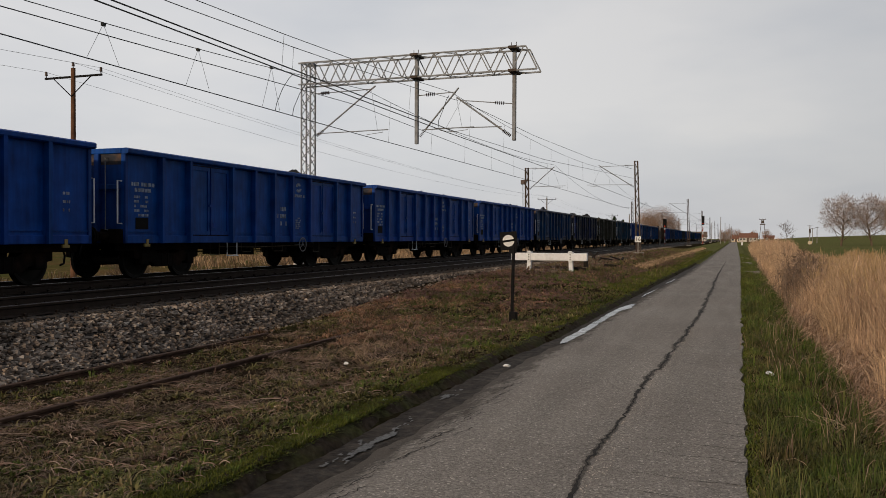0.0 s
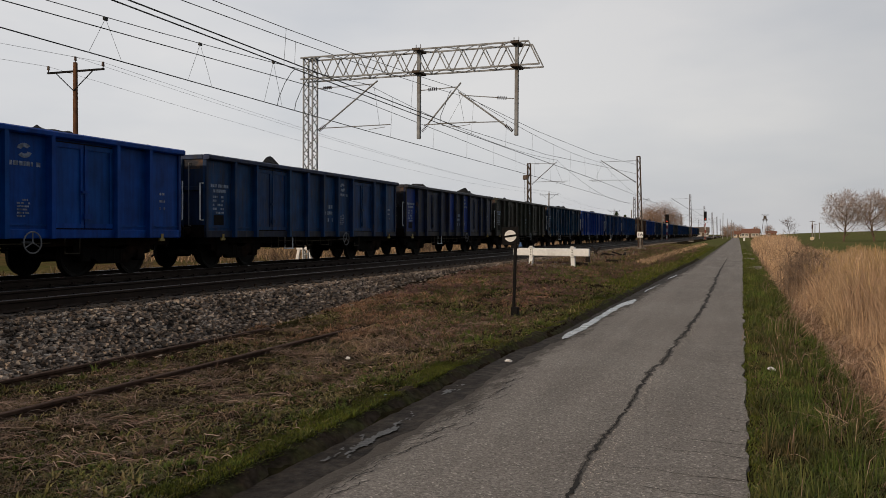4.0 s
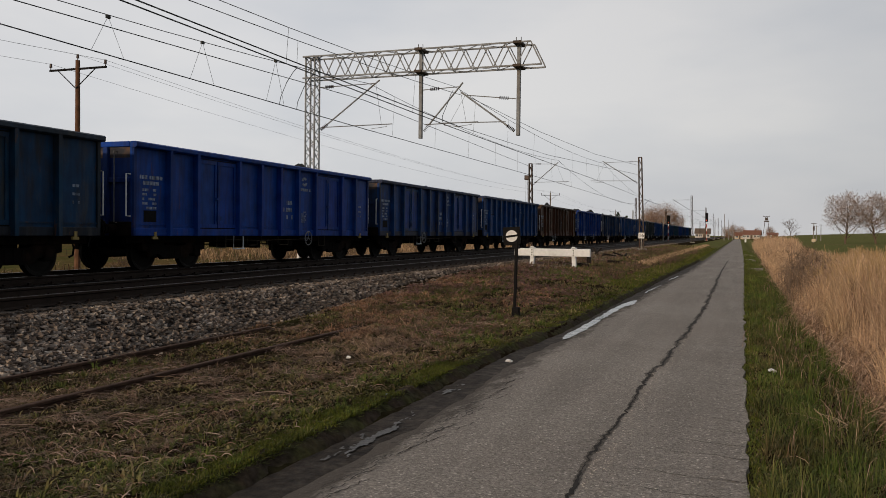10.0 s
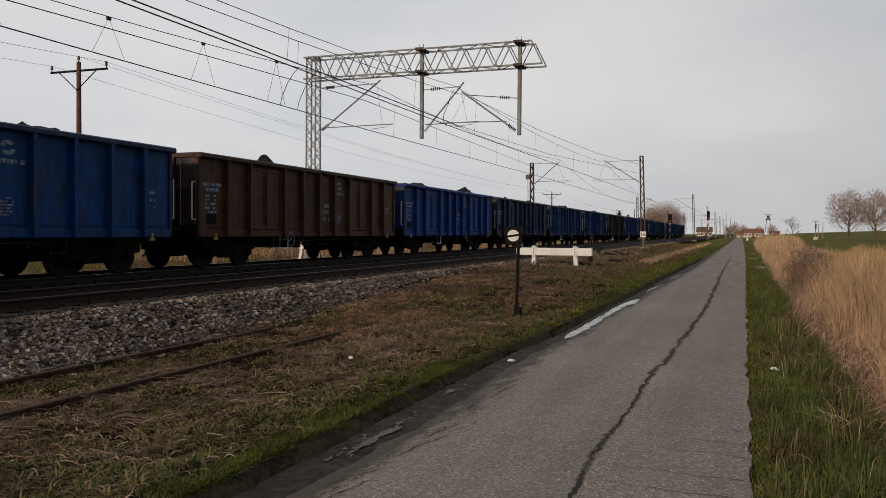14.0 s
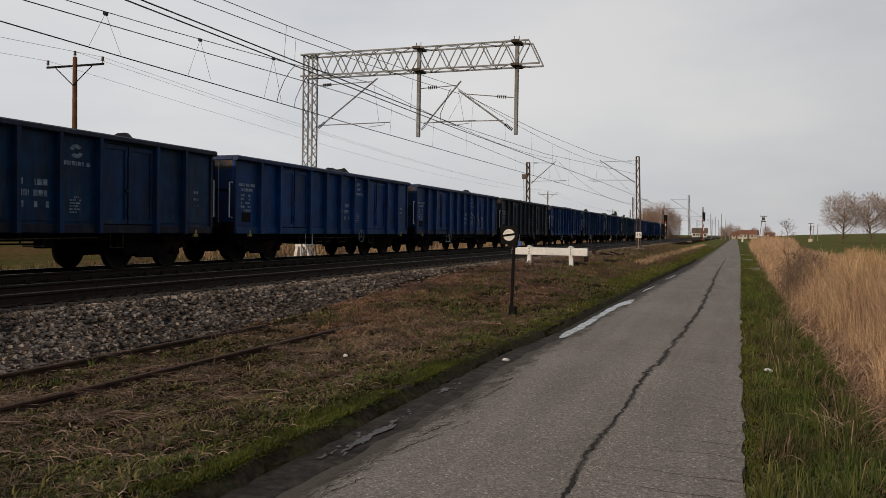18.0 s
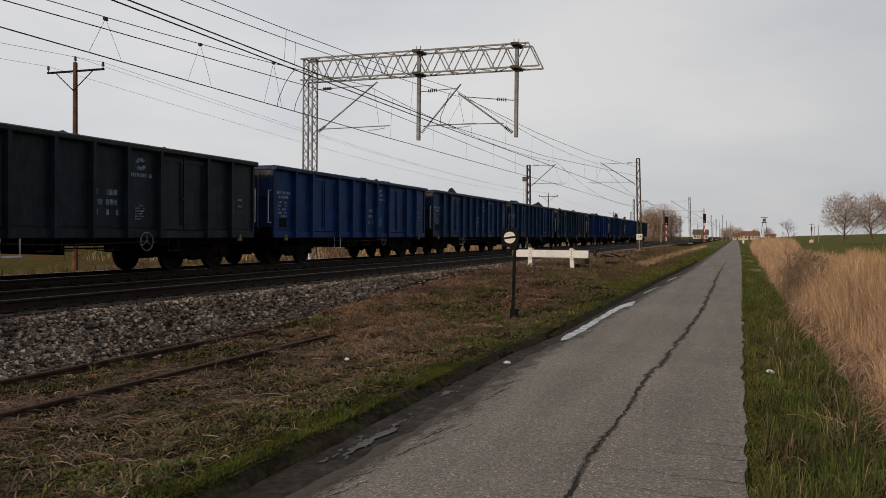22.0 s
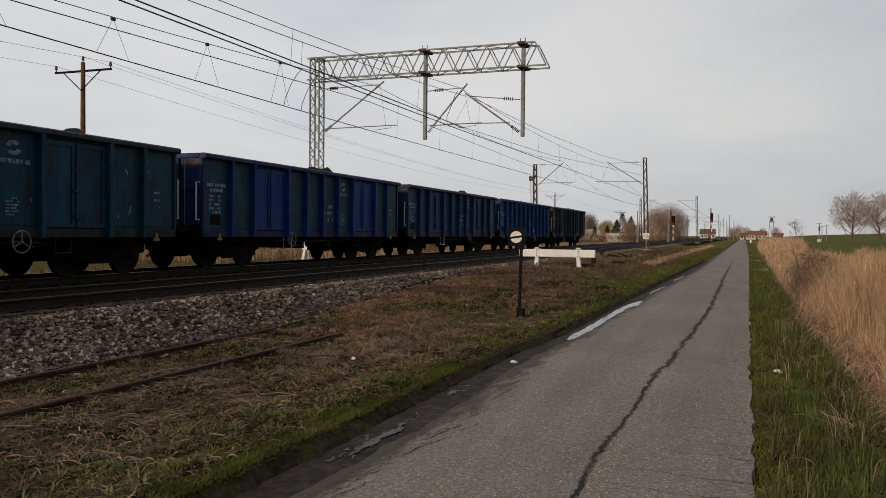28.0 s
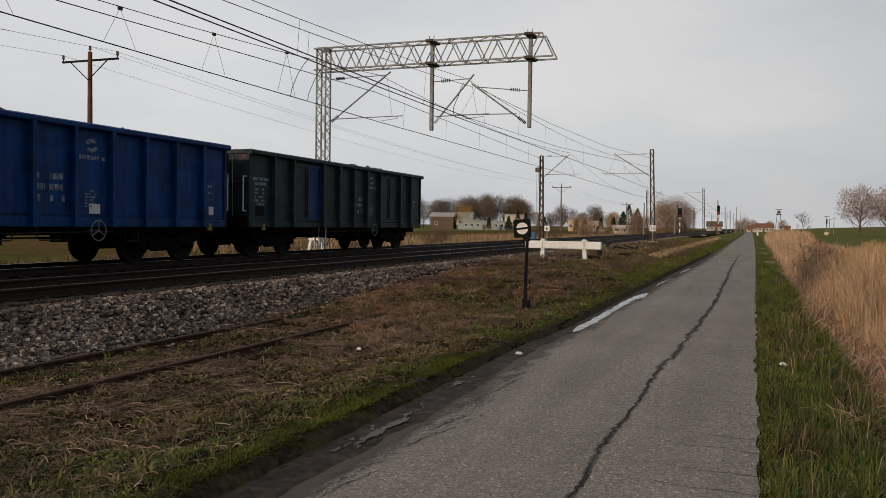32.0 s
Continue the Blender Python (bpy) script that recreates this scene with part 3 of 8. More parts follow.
def gantry_beam():
    x0, x1, zt, zb, w = -17.72, -7.4, 9.3, 8.38, 0.34
    for sy in (-w, w):
        part("chord", Geo().bar((x0 - 0.3, GANTRY_Y + sy, zt), (x1 - 0.45, GANTRY_Y + sy, zt), 0.06, 0.06), M_GALV, gantry)
        part("chord", Geo().bar((x0 - 0.3, GANTRY_Y + sy, zb), (x1, GANTRY_Y + sy, zb), 0.06, 0.06), M_GALV, gantry)
        part("end_brace", Geo().bar((x1 - 0.45, GANTRY_Y + sy, zt), (x1, GANTRY_Y + sy, zb), 0.05, 0.04, (0, 1, 0)), M_GALV, gantry)
        n = 20
        for i in range(n):
            a, b = x0 + 0.35 + (x1 - 0.9 - x0) * i / n, x0 + 0.35 + (x1 - 0.9 - x0) * (i + 1) / n
            za, zc = (zb, zt) if i % 2 else (zt, zb)
            part("brace", Geo().bar((a, GANTRY_Y + sy, za), (b, GANTRY_Y + sy, zc), 0.04, 0.03, (0, 1, 0)), M_GALV, gantry)
    n = 14
    for i in range(n):
        a, b = x0 + (x1 - 0.5 - x0) * i / n, x0 + (x1 - 0.5 - x0) * (i + 1) / n
        s = w if i % 2 else -w
        for z in (zt, zb):
            part("brace", Geo().bar((a, GANTRY_Y - s, z), (b, GANTRY_Y + s, z), 0.035, 0.02), M_GALV, gantry)
    for x in (-12.6, -8.4):
        part("hanger", Geo().box(x - 0.07, x + 0.07, GANTRY_Y - 0.08, GANTRY_Y + 0.08, 5.64, 9.42, c=0.015), M_GALV, gantry, "pale steel hanging post")
        for z in (9.3, 8.38):
            part("clamp", Geo().box(x - 0.16, x + 0.16, GANTRY_Y - 0.42, GANTRY_Y + 0.42, z - 0.05, z + 0.05), M_MAST, gantry)
        for dx in (-0.1, 0.1):
            part("bolt", Geo().tube([(x + dx, GANTRY_Y - 0.1, 9.35), (x + dx, GANTRY_Y - 0.1, 9.55)], 0.015, 6), M_MAST, gantry)


gantry_beam()
CONTACT_Z = RAIL_Z + 5.37
cantilever(gantry, GANTRY_Y, (-17.35, 6.12), (-14.68, 8.05), (-17.4, 8.0), CONTACT_Z + 0.04, -14.9)
cantilever(gantry, GANTRY_Y, (-12.5, 5.9), (-10.9, 7.72), (-12.5, 7.66), CONTACT_Z, -11.1)
cantilever(gantry, GANTRY_Y, (-8.5, 5.8), (-10.65, 7.36), (-8.5, 7.12), CONTACT_Z, -10.8)


def mast(x, y, height, lean, track_x, kind="lattice"):
    """A line mast beside the tracks with its bracket."""
    side = 1 if track_x > x else -1
    m = thing("catenary_mast", "slender rusty steel overhead-line mast with bracket", "mast", "overhead-line masts")
    base = float(land(x, y)) - 0.1
    top = base + height
    for dy in (-0.16, 0.16):
        for s in (-1, 1):
            w = 0.17
            part("channel", Geo().bar((x + s * w, y + dy * 0.6, base + 0.2), (x + s * w * 0.7 - lean, y + dy * 0.6, top), 0.085, 0.11, (0, 1, 0)), M_MAST, m)
    n = 11
    for i in range(n):
        za, zb = base + 0.4 + (height - 0.5) * i / n, base + 0.4 + (height - 0.5) * (i + 1) / n
        s = 1 if i % 2 else -1
        for dy in (-0.1, 0.1):
            part("brace", Geo().bar((x - s * 0.15 - lean * i / n, y + dy, za), (x + s * 0.13 - lean * (i + 1) / n, y + dy, zb), 0.045, 0.04), M_MAST, m)
    part("cap_plate", Geo().box(x - lean - 0.14, x - lean + 0.14, y - 0.14, y + 0.14, top - 0.02, top + 0.03), M_MAST, m)
    part("footing", Geo().box(x - 0.4, x + 0.4, y - 0.4, y + 0.4, base - 0.3, base + 0.25, c=0.03), M_CONC, m)
    xr = x + side * 0.2 - lean * 0.7
    cantilever(m, y, (xr, RAIL_Z + 5.3), (track_x - side * 0.15, RAIL_Z + 7.1), (xr - lean * 0.2, RAIL_Z + 7.15), CONTACT_Z, track_x)
    return m


MASTS = []
for _y, _h in ((69.5, 7.85), (147, 8.2), (210, 8.2), (272, 8.2), (334, 8.2), (396, 8.2)):
    MASTS += [mast(-7.65, _y, _h, 0.25, TRACKS[0]), mast(-17.3, _y + 0.6, _h - 0.1, 0.1, TRACKS[1])]


def tensioner(m, x, y):
    """Pulley, cable and stacked weights on a mast."""
    part("pulley_box", Geo().box(x - 0.62, x - 0.25, y - 0.15, y + 0.15, RAIL_Z + 5.75, RAIL_Z + 6.15, c=0.03), M_INSUL, m, "brown tension pulley box")
    for dx in (-0.5, -0.36):
        part("cable", Geo().tube([(x + dx, y, RAIL_Z + 5.8), (x + dx, y, RAIL_Z + 2.2)], 0.012, 5), M_WIRE, m)
    for i in range(6):
        part("weight", Geo().tube([(x - 0.43, y, RAIL_Z + 1.2 + 0.17 * i), (x - 0.43, y, RAIL_Z + 1.34 + 0.17 * i)], 0.16, 10), M_CONC, m)


tensioner(MASTS[1], -17.3, 70.1)
for _x, _tx in ((-7.9, TRACKS[0]), (-17.7, TRACKS[1])):
    mast(_x, -32.0, 8.6, 0.1, _tx)


def catenary(track_x, supports, z_contact, z_messenger, name, stagger=0.2, dip=1.1, skip=0, r=0.010):
    """Contact wire, sagging messenger and droppers through the supports."""
    line = thing(name, "thin dark overhead contact line with droppers", "overhead line", "overhead lines")
    con, mes = [], []
    for i in range(len(supports) - 1):
        a, b = supports[i], supports[i + 1]
        xa, xb = track_x + stagger * (-1) ** i, track_x + stagger * (-1) ** (i + 1)
        n = 14
        for k in range(n + (i == len(supports) - 2)):
            u = k / n
            y, x = a + (b - a) * u, xa + (xb - xa) * u
            sag = 4 * u * (1 - u) * dip * ((b - a) / 62) ** 2
            con.append((x, y, z_contact)), mes.append((track_x + 0.4 * (x - track_x), y, z_messenger - sag))
            if 0 < k < n and k % 2 == 1 and i >= skip:
                part("dropper", Geo().tube([con[-1], mes[-1]], 0.005, 4), M_WIRE, line)
    for dx in (-0.02, 0.02):
        part("contact_wire", Geo().tube([(x + dx, y, z) for x, y, z in con], r * 0.85, 5), M_WIRE, line)
    part("messenger_wire", Geo().tube(mes, r, 5), M_WIRE, line)
    return line


SUP = [-30, GANTRY_Y, 69.5, 147, 210, 272, 334, 396]
catenary(-14.9, SUP, CONTACT_Z + 0.04, 8.05, "overhead_line", 0.2, 1.32, 1, 0.0115)
catenary(-11.0, SUP, CONTACT_Z, 7.72, "overhead_line")
catenary(-10.75, SUP[:2], CONTACT_Z, 7.36, "overhead_line", 0.08)


def loose_wires():
    """Tension wires that leave the contact lines, and the jumper loops."""
    w = thing("tension_wires", "dark tension wires and jumper loops of the overhead line", "overhead line", "overhead lines")
    part("wire", Geo().tube([(-15.1, -30, 5.9), (-15.1, 13, 6.72), (-15.1, 26, 7.15), (-15.2, GANTRY_Y, 7.35), (-17.4, 70, 7.6)], 0.014, 5), M_WIRE, w)
    part("wire", Geo().tube([(-10.65, GANTRY_Y, 7.36), (-10.0, 42, 7.10), (-9.2, 55, 7.10), (-7.9, 69.4, 7.45)], 0.011, 5), M_WIRE, w)
    part("wire", Geo().tube([(-10.8, GANTRY_Y, CONTACT_Z), (-10.2, 45, 6.15), (-7.9, 69.4, 6.7)], 0.011, 5), M_WIRE, w)
    for x, y, z0, z1 in ((-14.95, 25.6, CONTACT_Z + 0.04, 7.55), (-15.05, 24.6, CONTACT_Z + 0.04, 7.6), (-11.0, 30.0, CONTACT_Z, 7.5)):
        h = z1 - z0
        part("jumper_loop", Geo().tube([(x, y, z0), (x - 0.1, y + 0.25, z0 + 0.2 * h), (x + 0.08, y + 0.35, z0 + 0.55 * h), (x, y + 0.9, z0 + 0.85 * h), (x, y + 1.2, z1)], 0.012, 5), M_WIRE, w)
    for y, z in ((9.0, 6.83), (12.6, 6.88), (16.3, 7.03), (20.1, 7.23), (24.1, 7.49)):
        for dy in (-0.55, 0.55):
            part("dropper", Geo().tube([(-14.9, y, z), (-14.9, y + dy, CONTACT_Z + 0.04)], 0.006, 4), M_WIRE, w)
        part("clip", Geo().box(-14.93, -14.87, y - 0.06, y + 0.06, z - 0.05, z + 0.03), M_WIRE, w)


loose_wires()

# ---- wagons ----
# rust brown for flaked patches; on wagon ends it paints low sunlight
M_RUST_SUNLIT = material("rust_and_sunlit_rim", (0.15, 0.085, 0.048), 0.8, vary=0.4, grain=4, second=(0.030, 0.034, 0.046), patch=2.2, blend=0.47)
BODY = 6.49          # half length of the body
TOP, SILL = 3.13, 0.90
RIBS = (-5.24, -4.14, -2.24, -1.09, 0.0, 1.09, 2.24, 4.14, 5.24)
DOORS = (-3.19, 3.19)
RIBS_EVEN = [-5.41 + 1.082 * i for i in range(11)]


def strip(g, y0, y1, z0, z1, x=1.404, t=0.004):
    g.box(x - 0.01, x + t, y0, y1, z0, z1)


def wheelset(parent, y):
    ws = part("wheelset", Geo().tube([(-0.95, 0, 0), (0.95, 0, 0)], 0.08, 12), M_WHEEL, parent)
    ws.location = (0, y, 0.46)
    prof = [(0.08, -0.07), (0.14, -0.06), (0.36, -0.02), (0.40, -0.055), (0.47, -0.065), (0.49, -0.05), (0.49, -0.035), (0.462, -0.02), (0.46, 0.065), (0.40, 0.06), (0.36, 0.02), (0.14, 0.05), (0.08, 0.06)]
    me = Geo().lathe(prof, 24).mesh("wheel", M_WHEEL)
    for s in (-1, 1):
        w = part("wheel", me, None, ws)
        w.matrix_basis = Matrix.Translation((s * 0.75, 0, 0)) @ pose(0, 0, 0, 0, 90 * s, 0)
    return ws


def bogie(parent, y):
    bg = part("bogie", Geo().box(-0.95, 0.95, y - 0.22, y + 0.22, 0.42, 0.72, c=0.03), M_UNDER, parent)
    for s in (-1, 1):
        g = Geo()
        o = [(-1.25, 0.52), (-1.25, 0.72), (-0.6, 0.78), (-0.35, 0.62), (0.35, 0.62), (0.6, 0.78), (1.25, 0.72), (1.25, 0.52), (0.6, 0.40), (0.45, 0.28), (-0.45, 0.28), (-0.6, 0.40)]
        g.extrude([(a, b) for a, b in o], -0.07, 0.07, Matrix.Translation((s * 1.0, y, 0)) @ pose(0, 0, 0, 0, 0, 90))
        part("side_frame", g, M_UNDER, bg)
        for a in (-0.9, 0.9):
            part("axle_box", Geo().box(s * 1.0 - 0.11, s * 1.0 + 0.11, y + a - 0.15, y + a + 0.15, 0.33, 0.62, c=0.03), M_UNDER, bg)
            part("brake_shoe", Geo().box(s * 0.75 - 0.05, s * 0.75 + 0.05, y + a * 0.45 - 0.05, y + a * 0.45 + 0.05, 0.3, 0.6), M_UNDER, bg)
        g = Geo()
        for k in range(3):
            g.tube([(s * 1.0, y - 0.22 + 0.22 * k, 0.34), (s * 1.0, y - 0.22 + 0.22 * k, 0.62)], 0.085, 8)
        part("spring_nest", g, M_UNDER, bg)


def text_bars(parent, side, y, z, w, rows, h=0.05, gap=0.035, seed=0, mat=None):
    """Unreadable stencilled lettering as short bars."""
    r = random.Random(seed)
    g = Geo()
    for i in range(rows):
        x = -w / 2
        while x < w / 2 - 0.03:
            l = r.uniform(0.03, 0.13)
            if r.random() < 0.8:
                a, b = y + x, min(y + x + l, y + w / 2)
                g.box(1.408 if side > 0 else -1.412, 1.412 if side > 0 else -1.408, a, b, z - i * (h + gap) - h, z - i * (h + gap))
            x += l + 0.025
    return tagged(part("stencil", g, mat or M_STENCIL, parent, "faded white stencilled lettering"), kind="stuff")


def build_wagon(doors):
    """An open bogie coal wagon; x across, y along, z from the rail."""
    w = thing("coal_wagon", "blue open bogie wagon heaped with coal", "freight wagon", "wagons of the coal train")
    paint, L = [], BODY
    for s in (-1, 1):
        g = Geo().box(min(s * 1.33, s * 1.404), max(s * 1.33, s * 1.404), -L, L, SILL, TOP - 0.1)
        sw = part("side_wall", g, M_WAGON, w)
        paint.append(sw)
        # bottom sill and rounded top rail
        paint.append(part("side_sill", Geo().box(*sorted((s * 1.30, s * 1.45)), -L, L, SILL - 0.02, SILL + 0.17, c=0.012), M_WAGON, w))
        rim = [(1.36, 2.99), (1.52, 2.99), (1.56, 3.02), (1.56, 3.10), (1.52, TOP), (1.40, TOP), (1.36, 3.10)]
        paint.append(part("top_rail", Geo().extrude([(s * a, b) for a, b in rim], -L - 0.03, L + 0.03), M_WAGON, w))
        paint.append(part("panel_ledge", Geo().box(*sorted((s * 1.40, s * 1.432)), -L, L, SILL + 0.245, SILL + 0.275), M_WAGON, w))
        for y in (RIBS if doors == 2 else RIBS_EVEN):
            o = [(1.40, -0.07), (1.40, 0.07), (1.55, 0.05), (1.55, -0.05)]
            g = Geo()
            g.add([(s * a, y + b, z) for z in (SILL - 0.02, 3.02) for a, b in o], [(0, 1, 2, 3), (7, 6, 5, 4), (0, 4, 5, 1), (1, 5, 6, 2), (2, 6, 7, 3), (3, 7, 4, 0)])
            paint.append(part("rib", g, M_WAGON, w))
        for y in (-L + 0.05, L - 0.05):
            paint.append(part("corner_post", Geo().box(*sorted((s * 1.38, s * 1.45)), y - 0.05, y + 0.05, SILL - 0.02, 3.02, c=0.01), M_WAGON, w))
        if doors == 2:
            for yd in DOORS:
                for k in (-1, 1):
                    y0, y1 = sorted((yd + k * 0.02, yd + k * 0.86))
                    leaf = Geo()
                    leaf.box(*sorted((s * 1.395, s * 1.418)), y0, y1, SILL + 0.2, 2.92)
                    d = part("door_leaf", leaf, M_WAGON, w)
                    paint.append(d)
                    for a, b, c, e in ((y0, y1, 2.82, 2.92), (y0, y1, SILL + 0.2, SILL + 0.3), (y0, y0 + 0.09, SILL + 0.3, 2.82), (y1 - 0.09, y1, SILL + 0.3, 2.82)):
                        paint.append(part("door_frame", Geo().box(*sorted((s * 1.41, s * 1.445)), a, b, c, e), M_WAGON, d))
                seal = Geo()
                for a, b, c, e in ((-0.90, 0.90, 2.92, 2.95), (-0.90, 0.90, SILL + 0.17, SILL + 0.20), (-0.90, -0.865, SILL + 0.2, 2.92), (0.865, 0.90, SILL + 0.2, 2.92), (-0.018, 0.018, SILL + 0.2, 2.92)):
                    seal.box(*sorted((s * 1.400, s * 1.409)), yd + a, yd + b, c, e)
                part("door_seal", seal, M_BLACK, w, "black seam lines round the door leaves")
                g = Geo().tube([(s * 1.46, yd, 1.25), (s * 1.46, yd, 2.7)], 0.018, 6)
                g.box(*sorted((s * 1.44, s * 1.49)), yd - 0.1, yd + 0.12, 1.86, 1.92)
                g.box(*sorted((s * 1.44, s * 1.50)), yd - 0.05, yd + 0.18, 1.30, 1.42)
                paint.append(part("door_latch", g, M_WAGON, w))
        else:
            y0, y1 = (-5.28, -4.45)
            part("hatch_seal", Geo().box(*sorted((s * 1.40, s * 1.412)), y0 - 0.05, y1 + 0.05, SILL + 0.17, 2.12), M_BLACK, w, "black grimy rim round the hatch")
            d = part("hatch_door", Geo().box(*sorted((s * 1.40, s * 1.43)), y0, y1, SILL + 0.2, 2.05), M_WAGON, w)
            paint.append(d)
            for a, b, c, e in ((y0, y1, 1.98, 2.08), (y0, y0 + 0.07, SILL + 0.2, 1.98), (y1 - 0.07, y1, SILL + 0.2, 1.98)):
                paint.append(part("door_frame", Geo().box(*sorted((s * 1.43, s * 1.46)), a, b, c, e), M_WAGON, d))
        # handwheel, step, hooks
        g = Geo().ring(0.22, 0.016, 20, pose(s * 1.52, 1.72, 0.80, 0, 90, 0))
        for a in (90, 210, 330):
            c = radians(a)
            g.tube([(s * 1.52, 1.72, 0.80), (s * 1.52, 1.72 + 0.22 * math.cos(c), 0.80 + 0.22 * math.sin(c))], 0.013, 5)
        g.tube([(s * 1.2, 1.72, 0.80), (s * 1.54, 1.72, 0.80)], 0.025, 6)
        part("brake_wheel", g, M_GALV, w, "pale three-spoked brake handwheel")
        for y in (-L + 0.75, L - 0.75):
            g = Geo().box(*sorted((s * 1.38, s * 1.47)), y - 0.04, y + 0.04, 0.84, 0.98).box(*sorted((s * 1.42, s * 1.47)), y - 0.09, y + 0.09, 0.80, 0.86)
            part("rope_hook", g, M_YELLOW, w, "yellow towing hook")
        g = Geo().tube([(s * 1.4, -2.35, 0.9), (s * 1.4, -2.35, 0.52), (s * 1.4, -1.88, 0.52), (s * 1.4, -1.88, 0.9)], 0.02, 6)
        g.box(*sorted((s * 1.36, s * 1.46)), -2.35, -1.88, 0.50, 0.53)
        part("foot_step", g, M_BEAM, w, "white stirrup step")
        for y in (-L - 0.02, L + 0.02):
            k = 1 if y > 0 else -1
            part("handrail", Geo().tube([(s * 1.36, y, 1.35), (s * 1.36, y + k * 0.14, 1.35), (s * 1.36, y + k * 0.14, 2.35), (s * 1.36, y, 2.35)], 0.018, 6), M_BEAM, w, "white bent handrail")
        # lettering
        text_bars(w, s, -s * 5.82, 2.35, 0.85, 2, 0.09, 0.05, 3)
        text_bars(w, s, -s * 5.9, 2.03, 0.5, 5, 0.06, 0.05, 4)
        part("stencil_panel", Geo().box(*sorted((s * 1.405, s * 1.411)), -s * 5.85 - 0.25, -s * 5.85 + 0.2, 1.22, 1.5), M_BLACK, w, "black data panel")
        text_bars(w, s, s * 0.5, 2.0, 0.75, 3, 0.13, 0.1, 5)
        text_bars(w, s, s * 1.6, 1.68, 0.32, 6, 0.035, 0.03, 6)
        text_bars(w, s, s * 5.8, 2.0, 0.2, 3, 0.06, 0.12, 7)
        text_bars(w, s, -s * 4.7, 1.05, 0.5, 1, 0.05, 0.1, 8)
        text_bars(w, s, s * 5.75, 1.05, 0.75, 2, 0.05, 0.04, 9)
        # emblem: two curved strokes over a row of bars
        for a0 in (40, 220):
            v = []
            for i in range(9):
                a = radians(a0 + i * 15.5)
                for k in (0.55, 1.25):
                    for x in (1.41, 1.418):
                        v.append((s * x, s * 1.62 + 0.15 * k * math.cos(a), 2.66 + 0.12 * k * math.sin(a)))
            f = [(4 * i + p, 4 * i + q, 4 * i + 4 + q, 4 * i + 4 + p) for i in range(8) for p, q in ((0, 1), (1, 3), (3, 2), (2, 0))] + [(0, 2, 3, 1), (32, 33, 35, 34)]
            part("emblem_stroke", Geo().add(v, f), M_STENCIL, w, "pale curved stroke of a round emblem")
        text_bars(w, s, s * 1.65, 2.44, 0.8, 1, 0.09, 0.1, 11)
    for k in (-1, 1):
        y = k * L
        paint.append(part("end_wall", Geo().box(-1.33, 1.33, *sorted((y, y - k * 0.07)), SILL, TOP - 0.1), M_WAGON, w))
        paint.append(part("end_rail", Geo().box(-1.36, 1.36, *sorted((y + k * 0.05, y - k * 0.1)), 3.0, TOP - 0.004, c=0.012), M_WAGON, w))
        for x in (-0.66, 0.66):
            paint.append(part("end_post", Geo().box(x - 0.07, x + 0.07, *sorted((y + k * 0.09, y - k * 0.02)), SILL - 0.02, 3.0, c=0.012), M_WAGON, w))
        paint.append(part("end_band", Geo().box(-1.33, 1.33, *sorted((y + k * 0.06, y - k * 0.02)), 2.15, 2.27, c=0.01), M_WAGON, w))
        # warm sunlight along the top of the end, painted as a brown band
        part("rust_band", Geo().box(-1.33, 1.33, *sorted((y + k * 0.004, y - k * 0.02)), 2.74, 3.0), M_RUST_SUNLIT, w, "warm brown band under the rim, sunlight put into its colour")
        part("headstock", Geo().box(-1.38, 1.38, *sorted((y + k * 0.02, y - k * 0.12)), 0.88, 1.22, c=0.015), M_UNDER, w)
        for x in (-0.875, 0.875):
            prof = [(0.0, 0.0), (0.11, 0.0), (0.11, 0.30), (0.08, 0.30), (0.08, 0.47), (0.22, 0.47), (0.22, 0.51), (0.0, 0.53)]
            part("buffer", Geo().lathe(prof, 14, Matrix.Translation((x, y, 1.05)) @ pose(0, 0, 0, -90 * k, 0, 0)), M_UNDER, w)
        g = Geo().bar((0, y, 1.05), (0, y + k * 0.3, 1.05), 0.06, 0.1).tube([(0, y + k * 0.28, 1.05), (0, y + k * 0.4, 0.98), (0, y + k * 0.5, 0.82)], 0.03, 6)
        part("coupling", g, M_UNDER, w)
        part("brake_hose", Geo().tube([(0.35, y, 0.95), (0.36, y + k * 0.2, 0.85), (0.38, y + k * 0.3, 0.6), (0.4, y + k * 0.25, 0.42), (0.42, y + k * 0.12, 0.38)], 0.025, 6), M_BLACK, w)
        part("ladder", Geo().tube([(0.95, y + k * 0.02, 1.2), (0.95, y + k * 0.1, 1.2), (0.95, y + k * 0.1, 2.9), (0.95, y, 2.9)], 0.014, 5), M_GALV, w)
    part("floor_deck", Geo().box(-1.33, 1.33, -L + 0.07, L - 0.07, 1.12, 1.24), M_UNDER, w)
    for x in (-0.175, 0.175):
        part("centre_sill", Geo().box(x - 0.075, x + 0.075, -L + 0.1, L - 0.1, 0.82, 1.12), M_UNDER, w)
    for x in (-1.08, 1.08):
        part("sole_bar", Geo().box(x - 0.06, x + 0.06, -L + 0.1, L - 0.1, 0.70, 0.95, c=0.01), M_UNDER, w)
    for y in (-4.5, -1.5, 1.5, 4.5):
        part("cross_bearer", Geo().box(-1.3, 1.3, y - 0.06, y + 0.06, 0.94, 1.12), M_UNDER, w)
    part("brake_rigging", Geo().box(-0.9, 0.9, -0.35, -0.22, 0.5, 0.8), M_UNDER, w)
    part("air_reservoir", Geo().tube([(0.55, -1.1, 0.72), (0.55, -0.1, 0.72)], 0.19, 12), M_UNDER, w)
